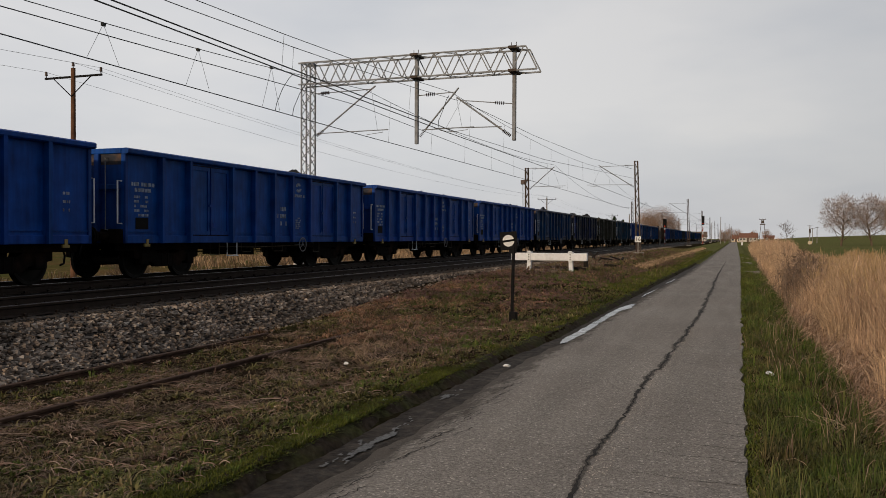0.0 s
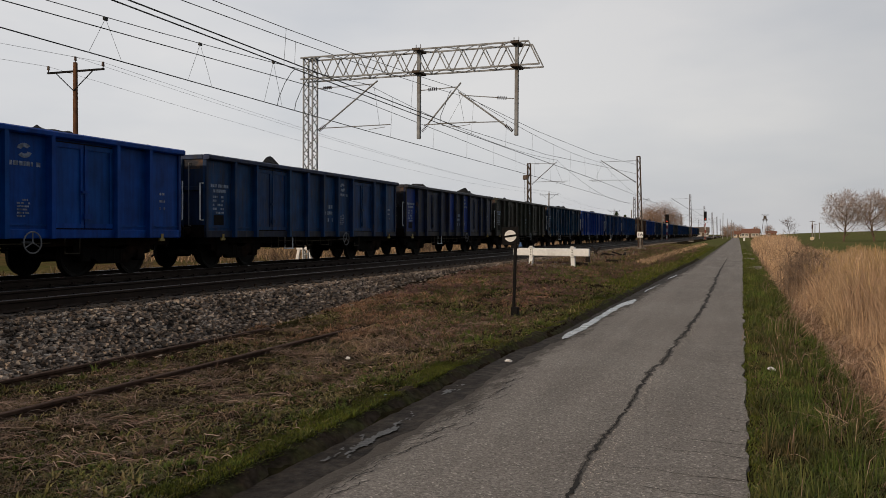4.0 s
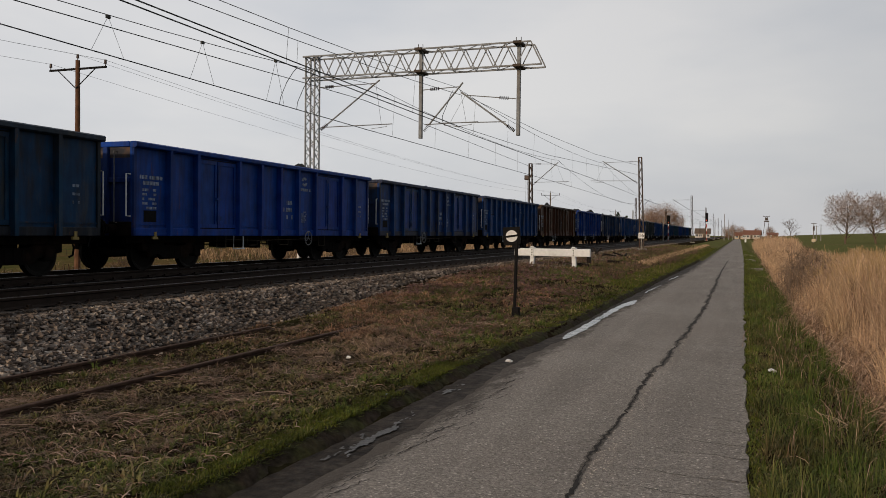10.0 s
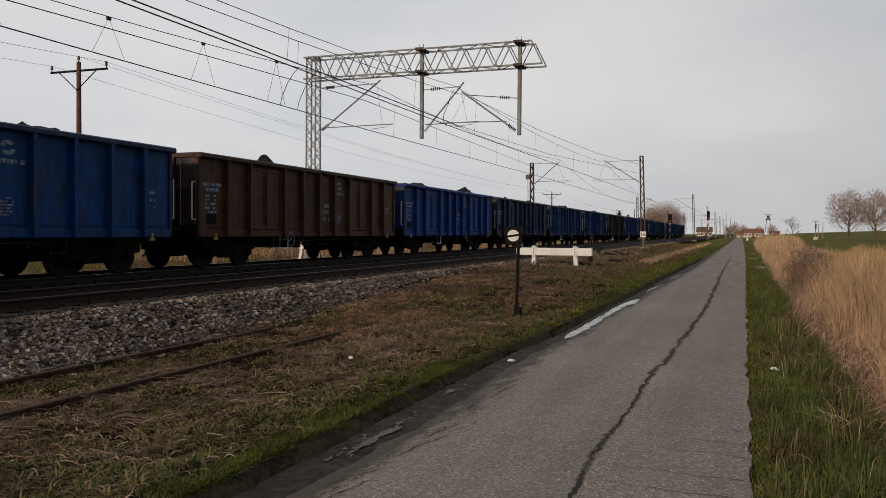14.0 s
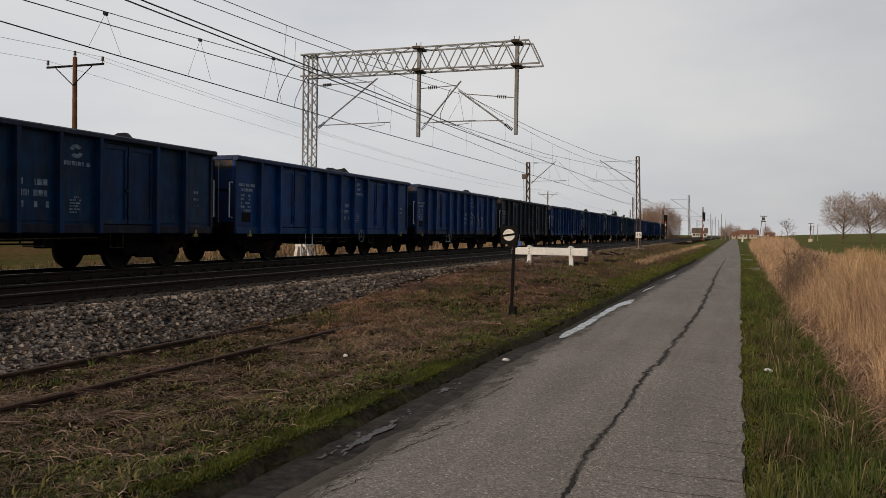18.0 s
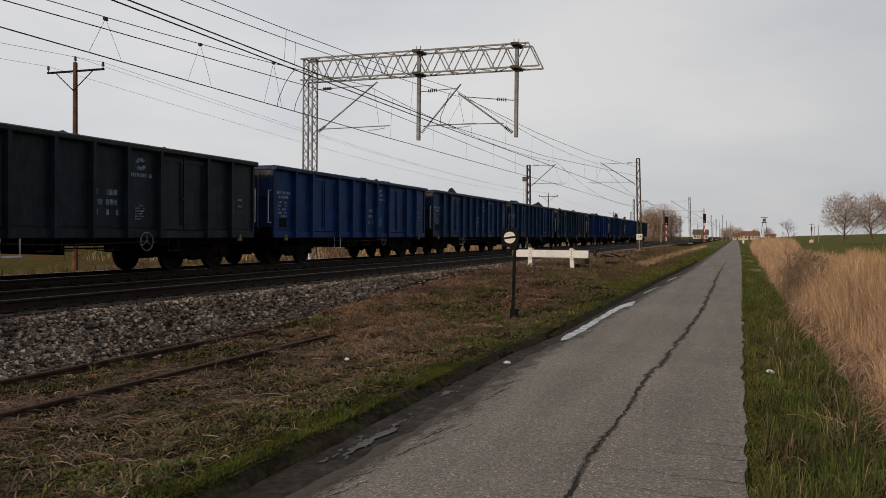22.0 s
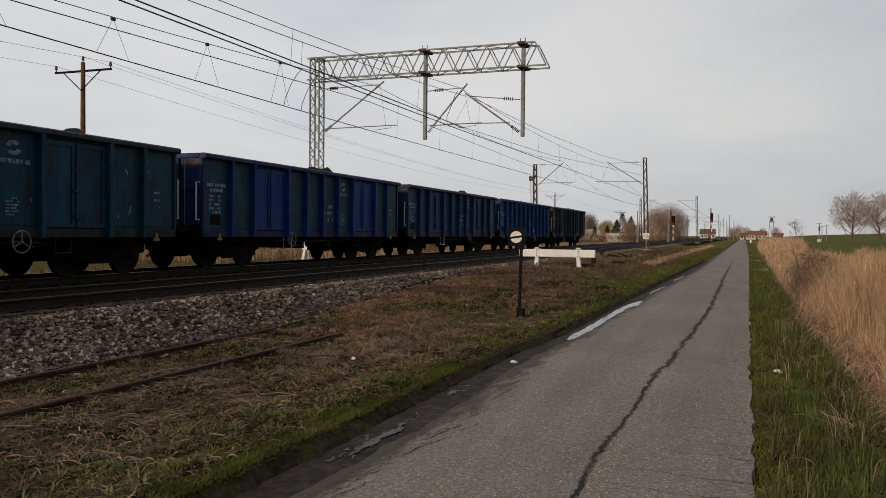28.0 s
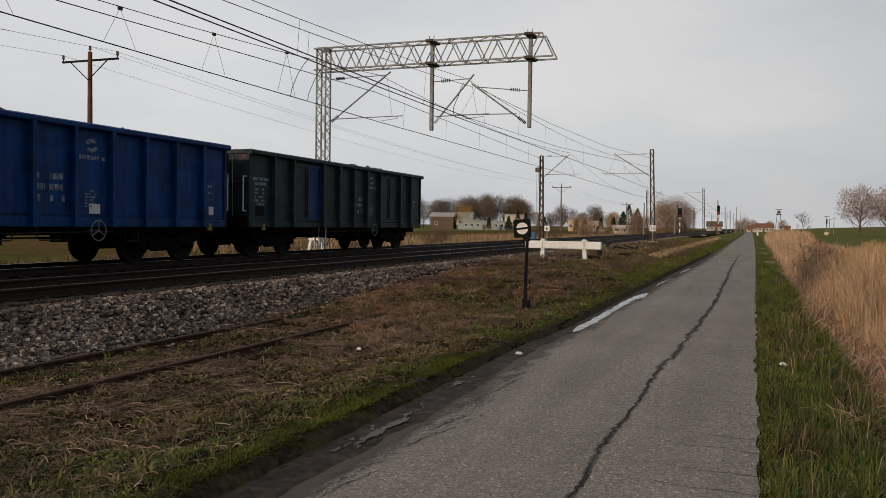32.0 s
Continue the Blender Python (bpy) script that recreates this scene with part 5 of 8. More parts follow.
def mud_margin():
    """A band of wet mud between the cut bank and the broken asphalt."""
    ys = np.concatenate([np.arange(-10.0, 1.0, 0.2), np.arange(1.0, 14, 0.04), np.arange(14, 60, 0.12)])
    v, f = [], []
    cols = 9
    for j, y in enumerate(ys.tolist()):
        e = float(road_edge(y, -1))
        a = float(bank_line(y)) - 0.06
        b = e + float(np.interp(y, [4, 6, 7.5, 9, 11, 12.5, 14, 21, 24, 60], [0.02, 0.04, 0.10, 0.06, -0.02, 0.0, 0.10, 0.12, 0.05, 0.05])) + 0.08 * wobble(y, 0.7, 4) + 0.05 * wobble(y, 2.0, 5)
        b = max(b, e + 0.02)
        for i in range(cols):
            u = i / (cols - 1)
            x = a + (b - a) * u
            z = max(float(road_top(x, y)) if x > e else -0.055, -0.058) + 0.006 + 0.012 * noise.noise(Vector((x * 5, y * 5, 0))) * (1 - u)
            v.append((x, y, z if u < 1 else float(road_top(x, y)) - 0.002))
        if j:
            p, q = (j - 1) * cols, j * cols
            f += [(p + i, p + i + 1, q + i + 1, q + i) for i in range(cols - 1)]
    thing("mud_margin", "dark wet mud along the broken road edge", "mud", kind="structure", data=raw_mesh("mud_margin", v, f, M_MUD))
    # the worn edge of the turf: a low ragged slope of dark earth
    v, f = [], []
    cols = 6
    for j, y in enumerate(ys.tolist()):
        e = float(bank_line(y)) - 0.03 - 0.07 * wobble(y, 0.9, 3)
        top = float(land(e - 0.16, y)) + 0.012
        for i in range(cols):
            u = i / (cols - 1)
            bite = 0.07 * wobble(y, 3.0, 12 + i * 0.21) + 0.035 * noise.noise(Vector((y * 9.0, i * 0.9, 3.0)))
            x = e + 0.13 - 0.30 * u + bite * (1 - abs(2 * u - 1))
            z = -0.075 + (top + 0.075) * min(1.0, u * 1.7) ** 0.7 + 0.022 * noise.noise(Vector((y * 7.0, i * 0.7, 8.0))) * (u > 0)
            v.append((x, y, z - (0.05 if u == 1 else 0)))
        if j:
            p, q = (j - 1) * cols, j * cols
            f += [(p + i, q + i, q + i + 1, p + i + 1) for i in range(cols - 1)]
    edge = thing("turf_edge", "low ragged slope of dark earth under the turf", "soil", kind="structure", data=raw_mesh("turf_edge", v, f, M_EARTH))
    edge.data.shade_smooth()


mud_margin()


def puddle(left, right, seed, water=None, rag=0.05):
    """A film of water between two wandering shores, each (y, x)."""
    y0, y1 = max(left[0][0], right[0][0]), min(left[-1][0], right[-1][0])
    n = 160
    v, f = [], []
    for i in range(n + 1):
        u = i / n
        y = y0 + (y1 - y0) * u
        a = float(np.interp(y, *zip(*left))) + rag * (wobble(y, 1.3, seed) + 0.7 * wobble(y, 5.0, seed + 1))
        b = float(np.interp(y, *zip(*right))) + rag * (wobble(y, 1.5, seed + 2) + 0.8 * wobble(y, 6.0, seed + 3))
        if b < a + 0.004:
            a, b = (a + b) / 2 - 0.002, (a + b) / 2 + 0.002
        z = max(float(road_top((a + b) / 2, y)), -0.058) + 0.019
        v += [(a, y, z), (b, y, z)]
        if i:
            f.append((2 * i - 2, 2 * i - 1, 2 * i + 1, 2 * i))
    thing("puddle", "shallow muddy puddle reflecting the grey sky", "puddle", "puddles by the road", kind="structure", data=raw_mesh("puddle", v, f, water or M_WATER))


puddle([(13.5, -2.78), (14.2, -2.83), (15.9, -2.77), (19.0, -2.81), (20.5, -2.77), (22.2, -2.57)], [(13.5, -2.75), (14.2, -2.64), (15.8, -2.61), (18.4, -2.66), (20.1, -2.61), (20.8, -2.44), (22.3, -2.52)], 1)
puddle([(25.4, -2.72), (26.5, -2.70), (29.6, -2.58)], [(25.4, -2.70), (27.5, -2.60), (29.6, -2.56)], 4)
puddle([(33.0, -2.60), (35.5, -2.55), (37, -2.5)], [(33.0, -2.58), (35.0, -2.48), (37, -2.47)], 5)
puddle([(53.0, 0.30), (54.0, 0.2), (55.0, 0.32)], [(53.0, 0.34), (54.0, 0.52), (55.0, 0.36)], 6)
puddle([(70.5, 0.36), (72.0, 0.25), (73.5, 0.38)], [(70.5, 0.40), (72.0, 0.62), (73.5, 0.42)], 7)


def film_patch(y0, y1, x0, x1, seed, cut):
    """Broken wet film on the mud: many small irregular patches."""
    v, f = [], []
    dx, dy = 0.014, 0.035
    for j in range(int((y1 - y0) / dy)):
        for i in range(int((x1 - x0) / dx)):
            x, y = x0 + i * dx, y0 + j * dy
            q = noise.noise(Vector((x * 9, y * 3.2, seed))) + 0.5 * noise.noise(Vector((x * 28, y * 11, seed)))
            u, w = (y - y0) / (y1 - y0), (x - x0) / (x1 - x0)
            if q + 0.5 - 2.2 * (w - 0.5) ** 2 - 1.4 * (u - 0.45) ** 2 < cut:
                continue
            k = len(v)
            z = max(float(road_top(x, y)), -0.058) + 0.021
            v += [(x, y, z), (x + dx, y, z), (x + dx, y + dy, z), (x, y + dy, z)]
            f.append((k, k + 1, k + 2, k + 3))
    thing("puddle", "thin broken film of water on the mud", "puddle", "puddles by the road", kind="structure", data=raw_mesh("puddle", v, f, M_FILM))


film_patch(5.4, 7.8, -3.10, -2.86, 3.0, 0.52)
film_patch(7.8, 9.4, -3.14, -2.94, 5.0, 0.62)


# ---- ballast stones ----
def stone_shapes(n, seed):
    """Rough angular lumps."""
    out = []
    v0 = np.array([(x, y, z) for x in (-0.66, 0.66) for y in (-0.66, 0.66) for z in (-0.66, 0.66)])
    faces = [(0, 1, 3, 2), (4, 6, 7, 5), (0, 4, 5, 1), (2, 3, 7, 6), (0, 2, 6, 4), (1, 5, 7, 3)]
    faces = [t for f in faces for t in ((f[0], f[1], f[2]), (f[0], f[2], f[3]))]
    g = np.random.RandomState(seed)
    for _ in range(n):
        s = np.array([1.2, g.uniform(0.7, 1.05), g.uniform(0.35, 0.62)])
        out.append(v0 * s * (1 + g.uniform(-0.45, 0.25, v0.shape)) + g.uniform(-0.12, 0.12, v0.shape))
    return out, faces


def ballast_z(x):
    return np.interp(x, [p[0] for p in BED[:10]], [p[1] for p in BED[:10]])


def scatter_stones():
    g = np.random.RandomState(3)
    shapes, faces = stone_shapes(16, 8)
    fa = np.array(faces)
    spots = []
    for n, x0, x1, y0, y1, s0, s1 in ((15000, -9.75, -8.45, 3.5, 24, 0.028, 0.072), (5000, -9.75, -8.9, 24, 60, 0.03, 0.06), (3500, -9.6, -8.9, 60, 130, 0.04, 0.08),
                                      (4500, -12.2, -9.7, 5, 40, 0.025, 0.05), (1800, -13.6, -12.2, 8, 60, 0.03, 0.055), (700, -8.5, -8.25, 3.5, 14, 0.02, 0.04), (5000, -9.2, -6.4, 31, 62, 0.04, 0.08)):
        x, y = g.uniform(x0, x1, n), y0 + (y1 - y0) * g.uniform(0, 1, n) ** 1.3
        s = g.uniform(s0, s1, n)
        z = np.maximum(ballast_z(x), land(x, y)) + s * 0.15
        keep = (z - s * 0.15 >= land(x, y) + 0.004) | (g.uniform(0, 1, n) < 0.05) | (y > 31)
        spots += [(a, b, c, d) for a, b, c, d, k in zip(x, y, z, s, keep) if k]
    spots.sort(key=lambda p: abs(p[0] + 8.9) * 3 + abs(p[1] - 6.5))
    for i, (x, y, z, s) in enumerate(spots[:300]):
        if i < 16:
            me = raw_mesh("ballast_stone", (shapes[i] * 1.0).tolist(), faces, M_PEBBLE)
            STONES.append(me)
        ob = part("ballast_stone", STONES[i % 16], None, ballast)
        ob.matrix_basis = Matrix.Translation((x, y, z)) @ pose(0, 0, 0, g.uniform(-30, 30), g.uniform(-30, 30), g.uniform(0, 360)) @ Matrix.Diagonal((s, s, s, 1))
    vs, fs, k = [], [], 0
    for x, y, z, s in spots[300:]:
        a, t = g.uniform(0, 2 * np.pi), g.uniform(-0.6, 0.6)
        v = shapes[g.randint(16)] * s
        v = np.stack([v[:, 0], v[:, 1] * np.cos(t) - v[:, 2] * np.sin(t), v[:, 1] * np.sin(t) + v[:, 2] * np.cos(t)], 1)
        v = np.stack([v[:, 0] * np.cos(a) - v[:, 1] * np.sin(a), v[:, 0] * np.sin(a) + v[:, 1] * np.cos(a), v[:, 2]], 1) + (x, y, z)
        vs.append(v), fs.append(fa + k)
        k += len(v)
    ob = part("loose_stones", raw_mesh("loose_stones", np.concatenate(vs).tolist(), np.concatenate(fs).tolist(), M_STONE), None, ballast, "grey and brown crushed stones")
    ob["kind"] = "stuff"
    ob.data.materials.append(M_STONE_DARK)
    # stones on the track bed take the darker, shade-tinted colour
    for p in ob.data.polygons:
        if p.center.x < -9.62:
            p.material_index = 1


STONES = []
scatter_stones()


# ---- grass and reeds ----
def cover_material(name, first, second, scale=1.6, cut=0.5, soft=0.12, rough=0.85):
    """Leaves of two kinds of colour in drifts, each leaf its own shade."""
    m = blade_material(name, first, rough, 0.35)
    n, l = m.node_tree.nodes, m.node_tree.links
    ramp = next(q for q in n if q.bl_idname == "ShaderNodeValToRGB")
    scale_node = ramp.outputs["Color"].links[0].to_node
    other = n.new("ShaderNodeValToRGB")
    e = other.color_ramp.elements
    e[0].color, e[1].color = (*second[0], 1), (*second[-1], 1)
    for i, c in enumerate(second[1:-1]):
        e.new((i + 1) / (len(second) - 1)).color = (*c, 1)
    l.new(ramp.inputs["Fac"].links[0].from_socket, other.inputs["Fac"])
    co, no, span, mix = n.new("ShaderNodeTexCoord"), n.new("ShaderNodeTexNoise"), n.new("ShaderNodeMapRange"), n.new("ShaderNodeMixRGB")
    no.inputs["Scale"].default_value, no.inputs["Detail"].default_value = scale, 5.0
    span.inputs["From Min"].default_value, span.inputs["From Max"].default_value = cut - soft, cut + soft
    l.new(co.outputs["Object"], no.inputs["Vector"]), l.new(no.outputs["Fac"], span.inputs["Value"]), l.new(span.outputs["Result"], mix.inputs["Fac"])
    l.new(ramp.outputs["Color"], mix.inputs["Color1"]), l.new(other.outputs["Color"], mix.inputs["Color2"])
    l.new(mix.outputs["Color"], scale_node.inputs[0])
    return m


M_GREEN = cover_material("green_grass", [(0.030, 0.050, 0.013), (0.086, 0.132, 0.026), (0.054, 0.090, 0.018), (0.155, 0.168, 0.052), (0.106, 0.150, 0.028)],
                         [(0.036, 0.034, 0.014), (0.10, 0.085, 0.038), (0.06, 0.062, 0.020), (0.16, 0.125, 0.066), (0.045, 0.058, 0.016)], 1.1, 0.55)
M_DRY = blade_material("dry_grass", [(0.06, 0.038, 0.030), (0.33, 0.225, 0.178), (0.14, 0.084, 0.062), (0.48, 0.355, 0.285), (0.045, 0.033, 0.021), (0.10, 0.080, 0.038), (0.24, 0.15, 0.112)])
M_STRAW = blade_material("pale_straw", [(0.24, 0.165, 0.115), (0.44, 0.325, 0.235), (0.15, 0.095, 0.066), (0.36, 0.255, 0.18)])
M_RUSTGRASS = blade_material("rust_brown_grass", [(0.10, 0.052, 0.034), (0.34, 0.188, 0.115), (0.20, 0.106, 0.066), (0.44, 0.285, 0.185), (0.12, 0.068, 0.050), (0.060, 0.056, 0.022)])
M_PURPLE = blade_material("purplish_weeds", [(0.080, 0.044, 0.044), (0.205, 0.114, 0.108), (0.14, 0.074, 0.070), (0.25, 0.155, 0.128), (0.05, 0.055, 0.022)])
M_TURF = blade_material("bright_turf", [(0.030, 0.042, 0.008), (0.090, 0.115, 0.016), (0.055, 0.072, 0.012), (0.120, 0.13, 0.022), (0.036, 0.032, 0.012)])
M_BRUSH = blade_material("dark_brush", [(0.09, 0.064, 0.048), (0.23, 0.165, 0.12), (0.14, 0.098, 0.072), (0.33, 0.245, 0.18)])
M_TALL = blade_material("tan_grass_beyond", [(0.20, 0.13, 0.078), (0.42, 0.295, 0.185), (0.30, 0.205, 0.125), (0.12, 0.085, 0.05), (0.50, 0.365, 0.235)])
M_MATTED = cover_material("matted_brown_grass", [(0.11, 0.072, 0.042), (0.25, 0.175, 0.10), (0.17, 0.115, 0.066), (0.075, 0.052, 0.030), (0.31, 0.22, 0.135)], [(0.06, 0.060, 0.024), (0.15, 0.135, 0.055), (0.095, 0.090, 0.036), (0.20, 0.165, 0.082)], 0.35, 0.56)
M_FALLEN = blade_material("fallen_reeds", [(0.20, 0.13, 0.088), (0.46, 0.315, 0.22), (0.30, 0.20, 0.14), (0.08, 0.052, 0.038), (0.58, 0.42, 0.30), (0.38, 0.255, 0.18), (0.12, 0.078, 0.054)], 0.85, 0.3)
M_WEED = blade_material("dead_weeds", [(0.06, 0.034, 0.026), (0.19, 0.112, 0.080), (0.105, 0.084, 0.038), (0.07, 0.084, 0.026), (0.15, 0.084, 0.070), (0.28, 0.185, 0.13)])
M_MOSS = cover_material("low_moss_weeds", [(0.014, 0.016, 0.006), (0.150, 0.145, 0.045), (0.060, 0.068, 0.018), (0.205, 0.200, 0.066), (0.250, 0.200, 0.110), (0.030, 0.034, 0.010)],
                        [(0.014, 0.010, 0.007), (0.185, 0.124, 0.084), (0.075, 0.048, 0.034), (0.290, 0.208, 0.150), (0.045, 0.044, 0.017), (0.140, 0.090, 0.068)], 2.0, 0.56)
M_REED = cover_material("dry_reeds", [(0.40, 0.265, 0.155), (0.72, 0.515, 0.325), (0.54, 0.37, 0.225), (0.17, 0.11, 0.068), (0.80, 0.60, 0.40), (0.62, 0.435, 0.27), (0.26, 0.17, 0.105)],
                        [(0.30, 0.19, 0.128), (0.62, 0.43, 0.295), (0.44, 0.29, 0.20), (0.12, 0.078, 0.055), (0.72, 0.52, 0.37), (0.52, 0.35, 0.24), (0.19, 0.12, 0.082)], 0.9, 0.5)
M_PLUME = blade_material("golden_plumes", [(0.36, 0.245, 0.12), (0.44, 0.315, 0.165), (0.27, 0.185, 0.095), (0.42, 0.31, 0.18)])


def blades(x, y, z, h, w, lean, g, curl=0.5, flat=1.0, way=None, face=False):
    """Many bent blades: arrays of places, heights and widths."""
    n = len(x)
    a, d = g.uniform(0, 2 * np.pi, n), g.uniform(0, 2 * np.pi, n)
    d = d if way is None else way
    a = d + np.pi / 2 if face else a
    dx, dy = np.cos(d), np.sin(d)
    wx, wy = np.cos(a) * w / 2, np.sin(a) * w / 2
    l1, l2 = lean * h * 0.35, lean * h
    rise = np.sqrt(np.maximum(0.04, 1 - np.minimum(lean, 0.98) ** 2)) * h * flat
    zero = np.zeros(n)
    p = [(x - wx, y - wy, z), (x + wx, y + wy, z),
         (x + dx * l1 + wx * 0.8, y + dy * l1 + wy * 0.8, z + rise * 0.62), (x + dx * l1 - wx * 0.8, y + dy * l1 - wy * 0.8, z + rise * 0.62),
         (x + dx * l2, y + dy * l2, z + rise * (1 - curl * 0.2))]
    v = np.stack([np.stack(q, 1) for q in p], 1).reshape(-1, 3)
    k = np.arange(n) * 5
    quads = np.stack([k, k + 1, k + 2, k + 3], 1).tolist()
    tris = np.stack([k + 3, k + 2, k + 4], 1).tolist()
    return v, quads + tris


def arcs(x, y, z, length, w, way, lift, g, bow=0.5):
    """Long bent stems lying over one another: each rises to its lift and falls again, bowed sideways."""
    n = len(x)
    d = way
    bend = g.normal(0, bow, n)
    rows = []
    for k in range(5):
        u = k / 4
        along = length * u
        side = length * bend * u * u
        px, py = x + np.cos(d) * along - np.sin(d) * side, y + np.sin(d) * along + np.cos(d) * side
        pz = z + lift * (1 - (2 * u - 0.9) ** 2 / 0.81)
        half = w * (0.5 if k < 4 else 0.1)
        tilt = np.sin(d * 7.0) * 0.8
        ox, oy, oz = -np.sin(d) * half, np.cos(d) * half, half * tilt
        rows += [(px - ox, py - oy, pz - oz), (px + ox, py + oy, pz + oz)]
    v = np.stack([np.stack(q, 1) for q in rows], 1).reshape(-1, 3)
    b = np.arange(n) * 10
    f = np.concatenate([np.stack([b + 2 * k, b + 2 * k + 1, b + 2 * k + 3, b + 2 * k + 2], 1) for k in range(4)]).tolist()
    return v, f


def rosettes(x, y, g, leaves, r0, r1, w0, w1, low=0.35, high=0.95):
    """Small weeds, each a ring of short leaves."""
    m = len(x)
    size = g.uniform(r0, r1, m) * g.uniform(0.6, 1.4, m)
    X, Y, S = np.repeat(x, leaves), np.repeat(y, leaves), np.repeat(size, leaves)
    d = np.tile(np.arange(leaves) * 2.4, m) + np.repeat(g.uniform(0, 6.28, m), leaves) + g.normal(0, 0.3, m * leaves)
    X, Y = X + np.cos(d) * S * 0.15, Y + np.sin(d) * S * 0.15
    return blades(X, Y, rough_land(X, Y) - 0.006 + S * g.uniform(0, 0.25, len(X)), S * g.uniform(0.7, 1.25, len(X)), g.uniform(w0, w1, len(X)) * (1 + 0.04 * np.maximum(0, Y - 9)), g.uniform(low, high, len(X)), g, 1.0, 0.8, d, True)


def spread(n, x0, x1, y0, y1, g, near=1.7):
    return g.uniform(x0, x1, n), y0 + (y1 - y0) * g.uniform(0, 1, n) ** near


def clumped(x, y, scale, cut, seed):
    v = np.array([noise.noise(Vector((a * scale, b * scale, seed))) for a, b in zip(x.tolist(), y.tolist())])
    return v > cut


def stuff(name, label, category, groups, mat):
    vs, fs, k = [], [], 0
    for v, f in groups:
        vs.append(v)
        fs += [[i + k for i in q] for q in f] if k else f
        k += len(v)
    return thing(name, label, category, kind="stuff", data=raw_mesh(name, np.concatenate(vs).tolist(), fs, mat))


def off_rails(x, y):
    ok = np.ones(len(x), bool)
    for s in (-0.75, 0.75):
        ok &= (x - SIDING_X - s < -0.08) | (x - SIDING_X - s > np.where(y > 9.5, 0.34, 0.15)) | (y > 14.5)
    return ok


def plant_verges():
    g = np.random.RandomState(11)
    # green fringe along both road edges
    sets = []
    for n, x0, x1, y0, y1, h0, h1, cut in ((5000, -3.7, -2.75, 16, 60, 0.03, 0.08, 0.0), (12000, -5.2, -3.5, 3.0, 24, 0.015, 0.045, 0.12), (7000, -6.6, -3.6, 12, 30, 0.03, 0.07, 0.2), (9000, -8.4, -6.0, 14, 32, 0.04, 0.14, 0.2),
                                           (9000, -8.4, -4.2, 3.5, 28, 0.02, 0.06, 0.22), (9000, -6.5, -2.6, 28, 90, 0.06, 0.2, -0.1),
                                           (30000, 0.14, 0.8, 3.0, 20, 0.03, 0.09, -0.6), (18000, 0.5, 2.6, 3.0, 26, 0.06, 0.20, -0.4), (10000, 0.3, 1.6, 24, 90, 0.1, 0.3, -0.5)):
        x, y = spread(n, x0, x1, y0, y1, g)
        k = clumped(x, y, 1.3, cut, 2.0) & off_rails(x, y)
        x, y = x[k], y[k]
        edge = np.where(x > -1, x - road_edge(y, 1), bank_line(y) - 0.06 - x)
        k = edge > 0
        x, y = x[k], y[k]
        far = 1 + 0.03 * np.maximum(0, y - 12)
        h = g.uniform(h0, h1, len(x)) * np.clip(edge[k] / 0.25, 0.5, 1)
        sets.append(blades(x, y, rough_land(x, y) - 0.01, h, g.uniform(0.004, 0.009, len(x)) * far, g.uniform(0.1, 0.8, len(x)), g))
    for n, x0, x1, y0, y1, s0, s1 in ((1500, 0.2, 1.9, 3.4, 26, 0.10, 0.26), (260, -6.0, -4.4, 13, 17.5, 0.05, 0.10), (420, -7.9, -6.2, 18.5, 24.5, 0.06, 0.13), (500, -4.6, -3.25, 12, 30, 0.05, 0.11), (300, -6.5, -4.2, 26, 36, 0.08, 0.16), (90, -8.3, -7.2, 7.6, 11, 0.05, 0.11), (300, -4.4, -3.3, 3.6, 12, 0.04, 0.09), (1100, -5.6, -3.4, 3.3, 9.5, 0.025, 0.06), (500, -7.6, -4.0, 14, 30, 0.05, 0.10)):
        x, y = spread(n, x0, x1, y0, y1, g, 1.5)                  # tufts
        k = off_rails(x, y) & (clumped(x, y, 1.3, -0.35, 2.0) | (x < 0))
        sets.append(rosettes(x[k], y[k], g, 16, s0, s1, 0.004, 0.009, 0.15, 0.9))
    y = 3.2 + 40 * g.uniform(0, 1, 520) ** 1.6                        # tufts creeping over the asphalt's edge
    x = road_edge(y, 1) + g.normal(0.015, 0.03, 520)
    k = clumped(x, y, 2.6, -0.1, 33.0)
    sets.append(rosettes(x[k], y[k], g, 14, 0.03, 0.08, 0.004, 0.009, 0.3, 0.95))
    stuff("green_grass", "short fresh green grass along the road", "grass", sets, M_GREEN)
    sets = []
    for n, w0, w1, y0, y1, h0, h1, cut in ((30000, 0.0, 0.28, 3.0, 10, 0.02, 0.06, -0.35), (9000, 0.2, 0.6, 3.0, 11, 0.015, 0.05, 0.1), (9000, 0.0, 0.35, 9, 18, 0.02, 0.06, 0.0), (7000, 0.0, 0.5, 18, 60, 0.04, 0.10, -0.1)):
        d, y = spread(n, w0, w1, y0, y1, g, 1.5)
        x = bank_line(y) - 0.04 - d
        k = clumped(x, y, 1.6, cut, 5.0)
        x, y, d = x[k], y[k], d[k]
        z = np.maximum(rough_land(x, y), land(bank_line(y) - 0.15, y) * (d < 0.12)) - 0.004
        sets.append(blades(x, y, z, g.uniform(h0, h1, len(x)), g.uniform(0.004, 0.010, len(x)) * (1 + 0.03 * np.maximum(0, y - 10)), g.uniform(0.2, 0.9, len(x)), g))
